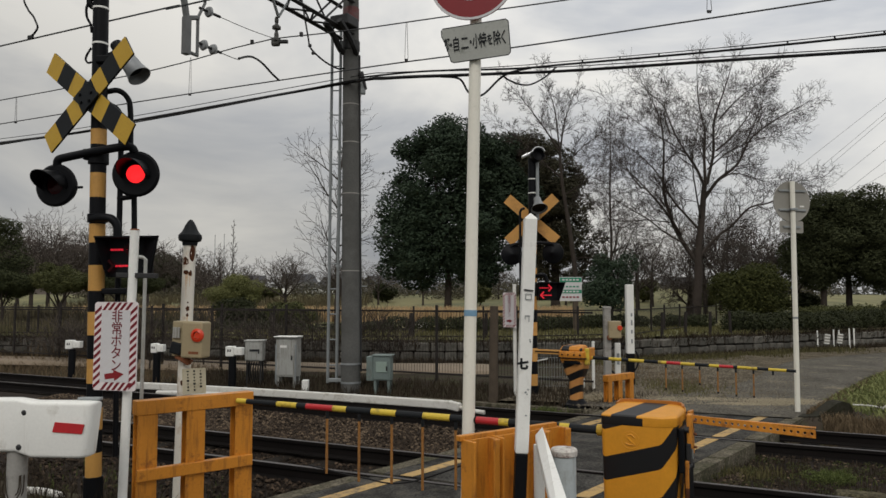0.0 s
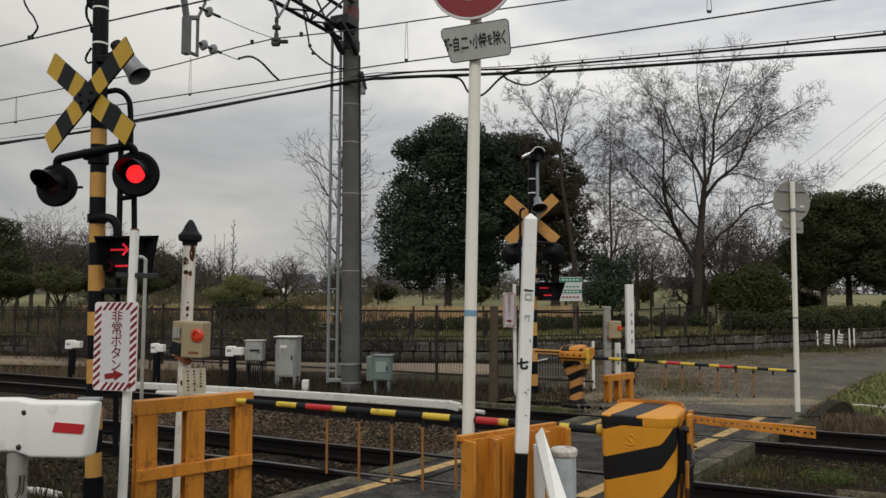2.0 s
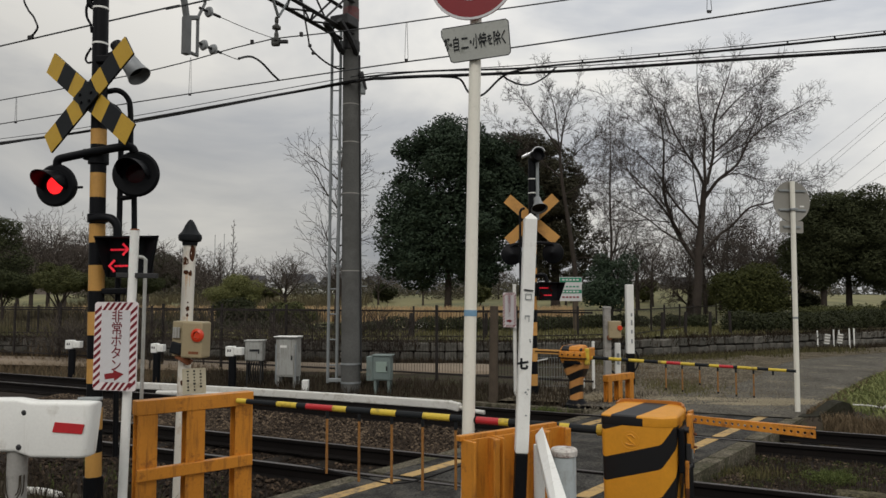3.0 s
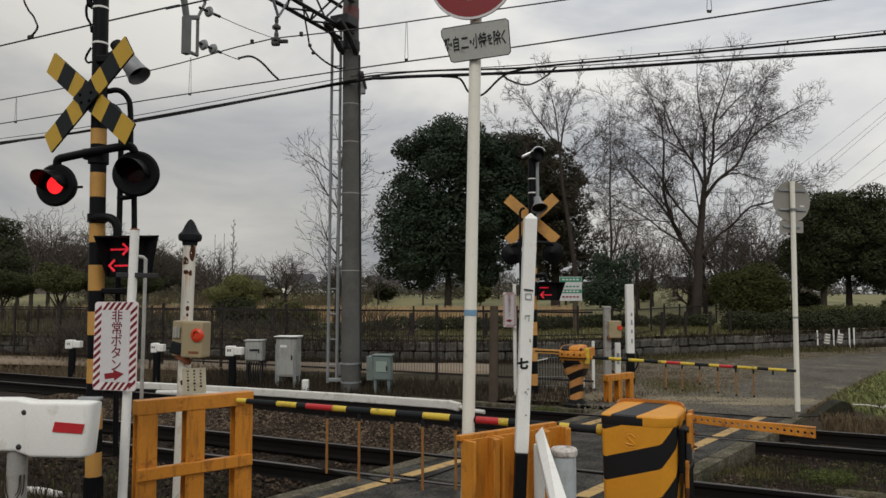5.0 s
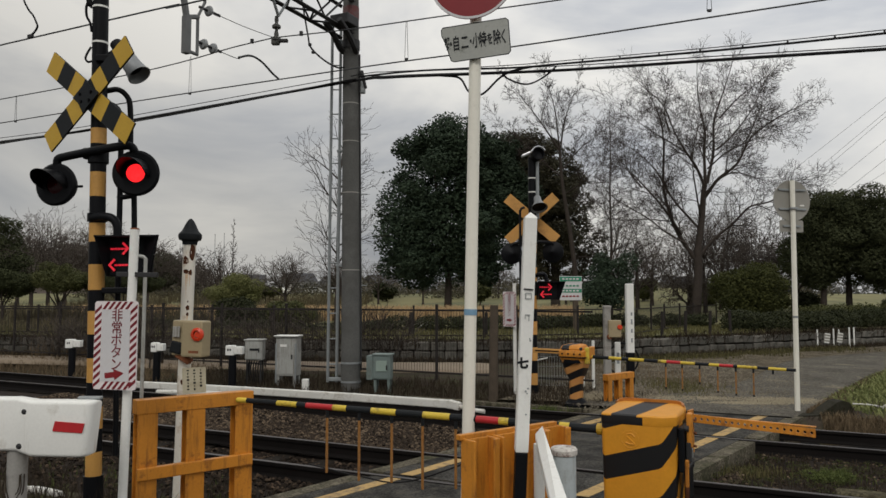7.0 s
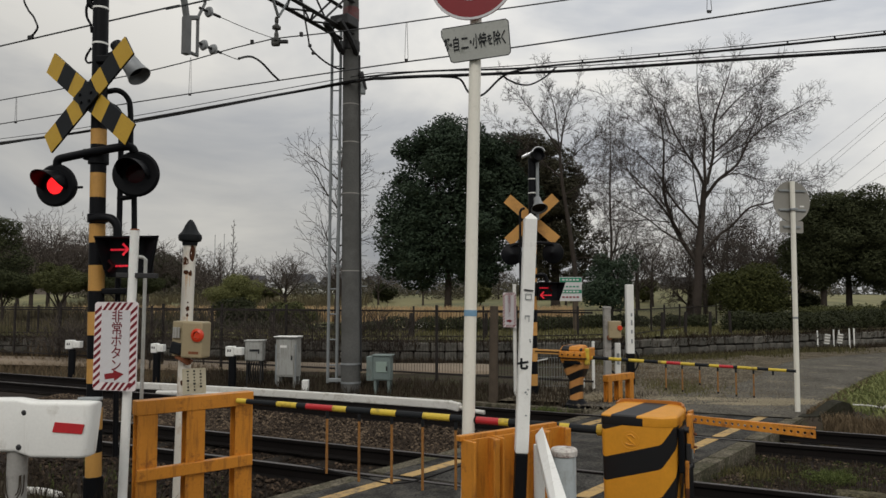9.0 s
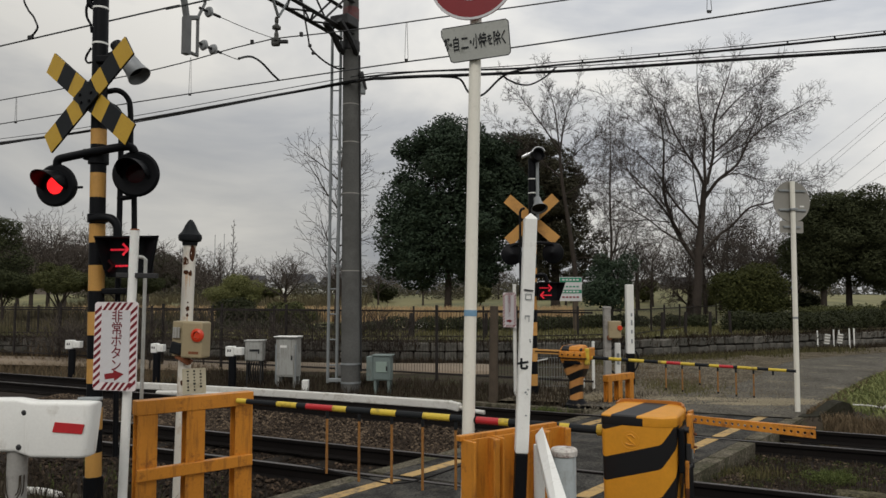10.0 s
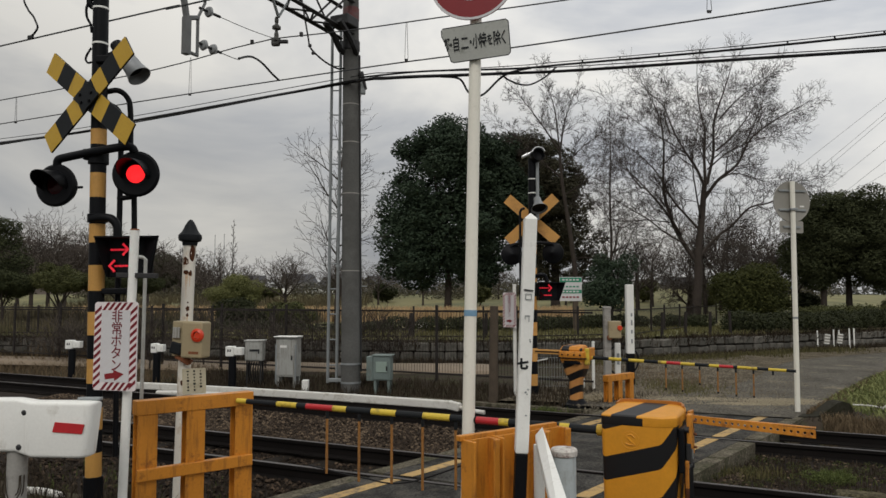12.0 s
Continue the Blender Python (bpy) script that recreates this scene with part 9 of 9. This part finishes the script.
leafy_weeds(98, [(-3.9 + 0.2 * k + wr.gauss(0, 0.08), 5.9 + wr.gauss(0, 0.3), -0.05, 0.12) for k in range(8)], 2600, M["weed_leaf"], "low leafy weeds behind the guard rail")
near_spots = []
for _ in range(26):
    q = uv(wr.uniform(-6.4, -4.8), wr.uniform(4.7, 5.7), -0.2)
    if not near_deck(q.x, q.y, 0.05):
        near_spots.append((q.x, q.y, q.z, wr.uniform(0.05, 0.12)))
leafy_weeds(99, near_spots, 4000, M["weed_leaf"], "low leafy weeds on the dark soil beside the crossing")
bs = thing("loose_stone", pose(*uv(0.42, 7.56, -0.075)), "flat weathered concrete slab lying between the tracks", "stone")
part("slab", B((0, 0, 0), (0.42, 0.24, 0.10), Matrix.Rotation(radians(-24), 3, "Z"), 0.04), mat("mossy_slab", (0.085, 0.075, 0.045), 0.95, var=0.5, scale=6, dirt=(0.035, 0.028, 0.018), amount=0.5, bump=0.7, dirt_scale=6, speckle=50), bs)
kb = thing("kerb_line", pose(0, 0, 0), "low concrete kerb along the far edge of the tracks", "kerb")
for i in range(7):
    a, b = uv(-6.2 + i * 0.62, 11.35), uv(-6.2 + (i + 0.97) * 0.62, 11.35)
    part("kerb_stone", B((a + b) / 2 + Vector((0, 0, -0.12)), ((b - a).length, 0.14, 0.16), Matrix.Rotation(radians(TRACK_TURN), 3, "Z"), 0.012, 1), M["moss_kerb"], kb)

# white stub posts and boards in front of the wall by the lane
for x, y, h in ((12.75, 24.2, 0.62), (12.98, 24.3, 0.6), (13.32, 24.3, 0.66), (13.50, 24.35, 0.66), (12.12, 24.0, 0.60)):
    t = thing("white_bollard", pose(x, y, 0), "short white painted bollard by the lane", "bollard", "white bollards by the lane")
    part("post", R((0, 0, -0.05), (0, 0, h), 0.024, 0.022, 10), M["white"], t)
for x, y in ((12.33, 23.9), (12.88, 24.15)):
    t = thing("small_board", pose(x, y, 0, 0, 8, -8), "small white board leaning by the bollards", "sign", "small boards by the lane")
    part("board", B((0, 0, 0.33), (0.18, 0.03, 0.32), None, 0.01), M["sign_back"], t)
    for k in range(4):
        part("writing", B((0, -0.018, 0.2 + k * 0.09), (0.15, 0.004, 0.028)), M["white"], t)
# bicycle wheel leaning behind the white post
bk = thing("bicycle_wheel", pose(3.78, 15.6, 0.03), "dark bicycle wheel leaning beyond the marker post", "wheel")
part("tyre", tube(bmesh.new(), [(0.33 * math.cos(a), 0.02, 0.34 + 0.33 * math.sin(a)) for a in np.linspace(0, 6.283, 28)], 0.018, 6), M["black"], bk, smooth=True)
for k in range(9):
    a = k * 0.7
    part("spoke", R((0, 0.02, 0.34), (0.32 * math.cos(a), 0.02, 0.34 + 0.32 * math.sin(a)), 0.003, 0.003, 4), M["steel"], bk)
# low white seat beyond the park fence
seat = thing("park_bench", pose(-0.8, 25.2, 0.52), "low white slatted bench beyond the park fence", "bench")
for i in range(3):
    part("panel", B((-0.2 + i * 0.2, 0, 0.17), (0.17, 0.05, 0.22), None, 0.01), M["white"], seat)
part("top_board", B((0, 0.02, 0.295), (0.6, 0.2, 0.035), None, 0.008), M["white"], seat)
# white pipe on the bank
wp2 = thing("white_pipe", pose(0, 0, 0), "thin white plastic pipe lying in the bank grass", "pipe")
part("pipe", tube(bmesh.new(), bend([(6.32, 11.5, 0.035), (6.55, 11.42, 0.03), (6.74, 11.28, 0.0)]), 0.011, 8), M["duct"], wp2, smooth=True)

# pale rock at the end of the pipe
rock = thing("rock", pose(6.71, 11.2, 0.0), "pale rounded rock in the bank grass", "rock")
bm = bmesh.new()
bmesh.ops.create_icosphere(bm, subdivisions=3, radius=0.1)
for v in bm.verts:
    v.co *= 1 + 0.35 * noise.noise(v.co * 9)
    v.co.z *= 0.8
part("stone", bm, mat("pale_rock", (0.42, 0.41, 0.35), 0.9, var=0.35, scale=12, dirt=(0.1, 0.1, 0.06), amount=0.4, bump=0.5), rock, smooth=True)

# ---- what moves ----
PERIOD, LEFT_ON, RIGHT_ON = 1.2, 0.15, 0.747


def turning(m, rows, on_first):
    """Poses of a disc that turns over at each time of rows: half a turn in a tenth of a second."""
    out, lit = [(0.0, m @ pose(0, 0, 0, 0, 0, 0 if on_first else 180))], on_first
    angle = 0 if on_first else 180
    for t in rows:
        for k in (-1, 0, 1, 2, 3, 4):
            out.append((t - 0.05 + k / 30, m @ pose(0, 0, 0, 0, 0, angle + 60 * min(3, max(0, k)))))
        angle += 180
    out.append((12.0, m @ pose(0, 0, 0, 0, 0, angle)))
    clean = [out[0]]
    for t, q in out[1:]:
        if frame(t) > frame(clean[-1][0]):
            clean.append((t, q))
    return clean


def motions():
    # the two red lamps flash by turns
    switches = sorted([LEFT_ON + PERIOD * k for k in range(10)] + [RIGHT_ON + PERIOD * k for k in range(10)])
    switches = [t for t in switches if t < 11.9]
    walk(LAMP_L[0], turning(LAMP_L[1], switches, False))
    walk(LAMP_R[0], turning(LAMP_R[1], switches, True))
    # the arrow heads blink
    near_top = (0.37, 1.15, 1.43, 2.13, 2.43, 5.1, 5.7, 6.3, 6.7, 7.7, 8.3, 9.3, 9.7, 10.43, 10.9, 11.43, 11.87)
    near_low = (0.1, 0.7, 1.3, 1.93, 2.3, 5.3, 5.88, 6.57, 6.92, 7.8, 9.3, 9.7, 10.33, 11.1, 11.43)
    far_top = (0.43, 0.85, 1.43, 2.07, 2.57, 5.25, 5.9, 6.4, 7.5, 8.1, 8.7, 9.35, 10.3, 10.65, 11.1, 11.4)
    far_low = (0.43, 1.2, 1.65, 2.07, 2.8, 3.7, 5.85, 6.65, 7.4, 8.2, 9.35, 9.75, 10.65, 11.3, 11.83)
    for (ob, m), rows, first in zip(HEADS_NEAR + HEADS_FAR, (near_top, near_low, far_top, far_low), (False, False, True, True)):
        walk(ob, turning(m, rows, first))


motions()
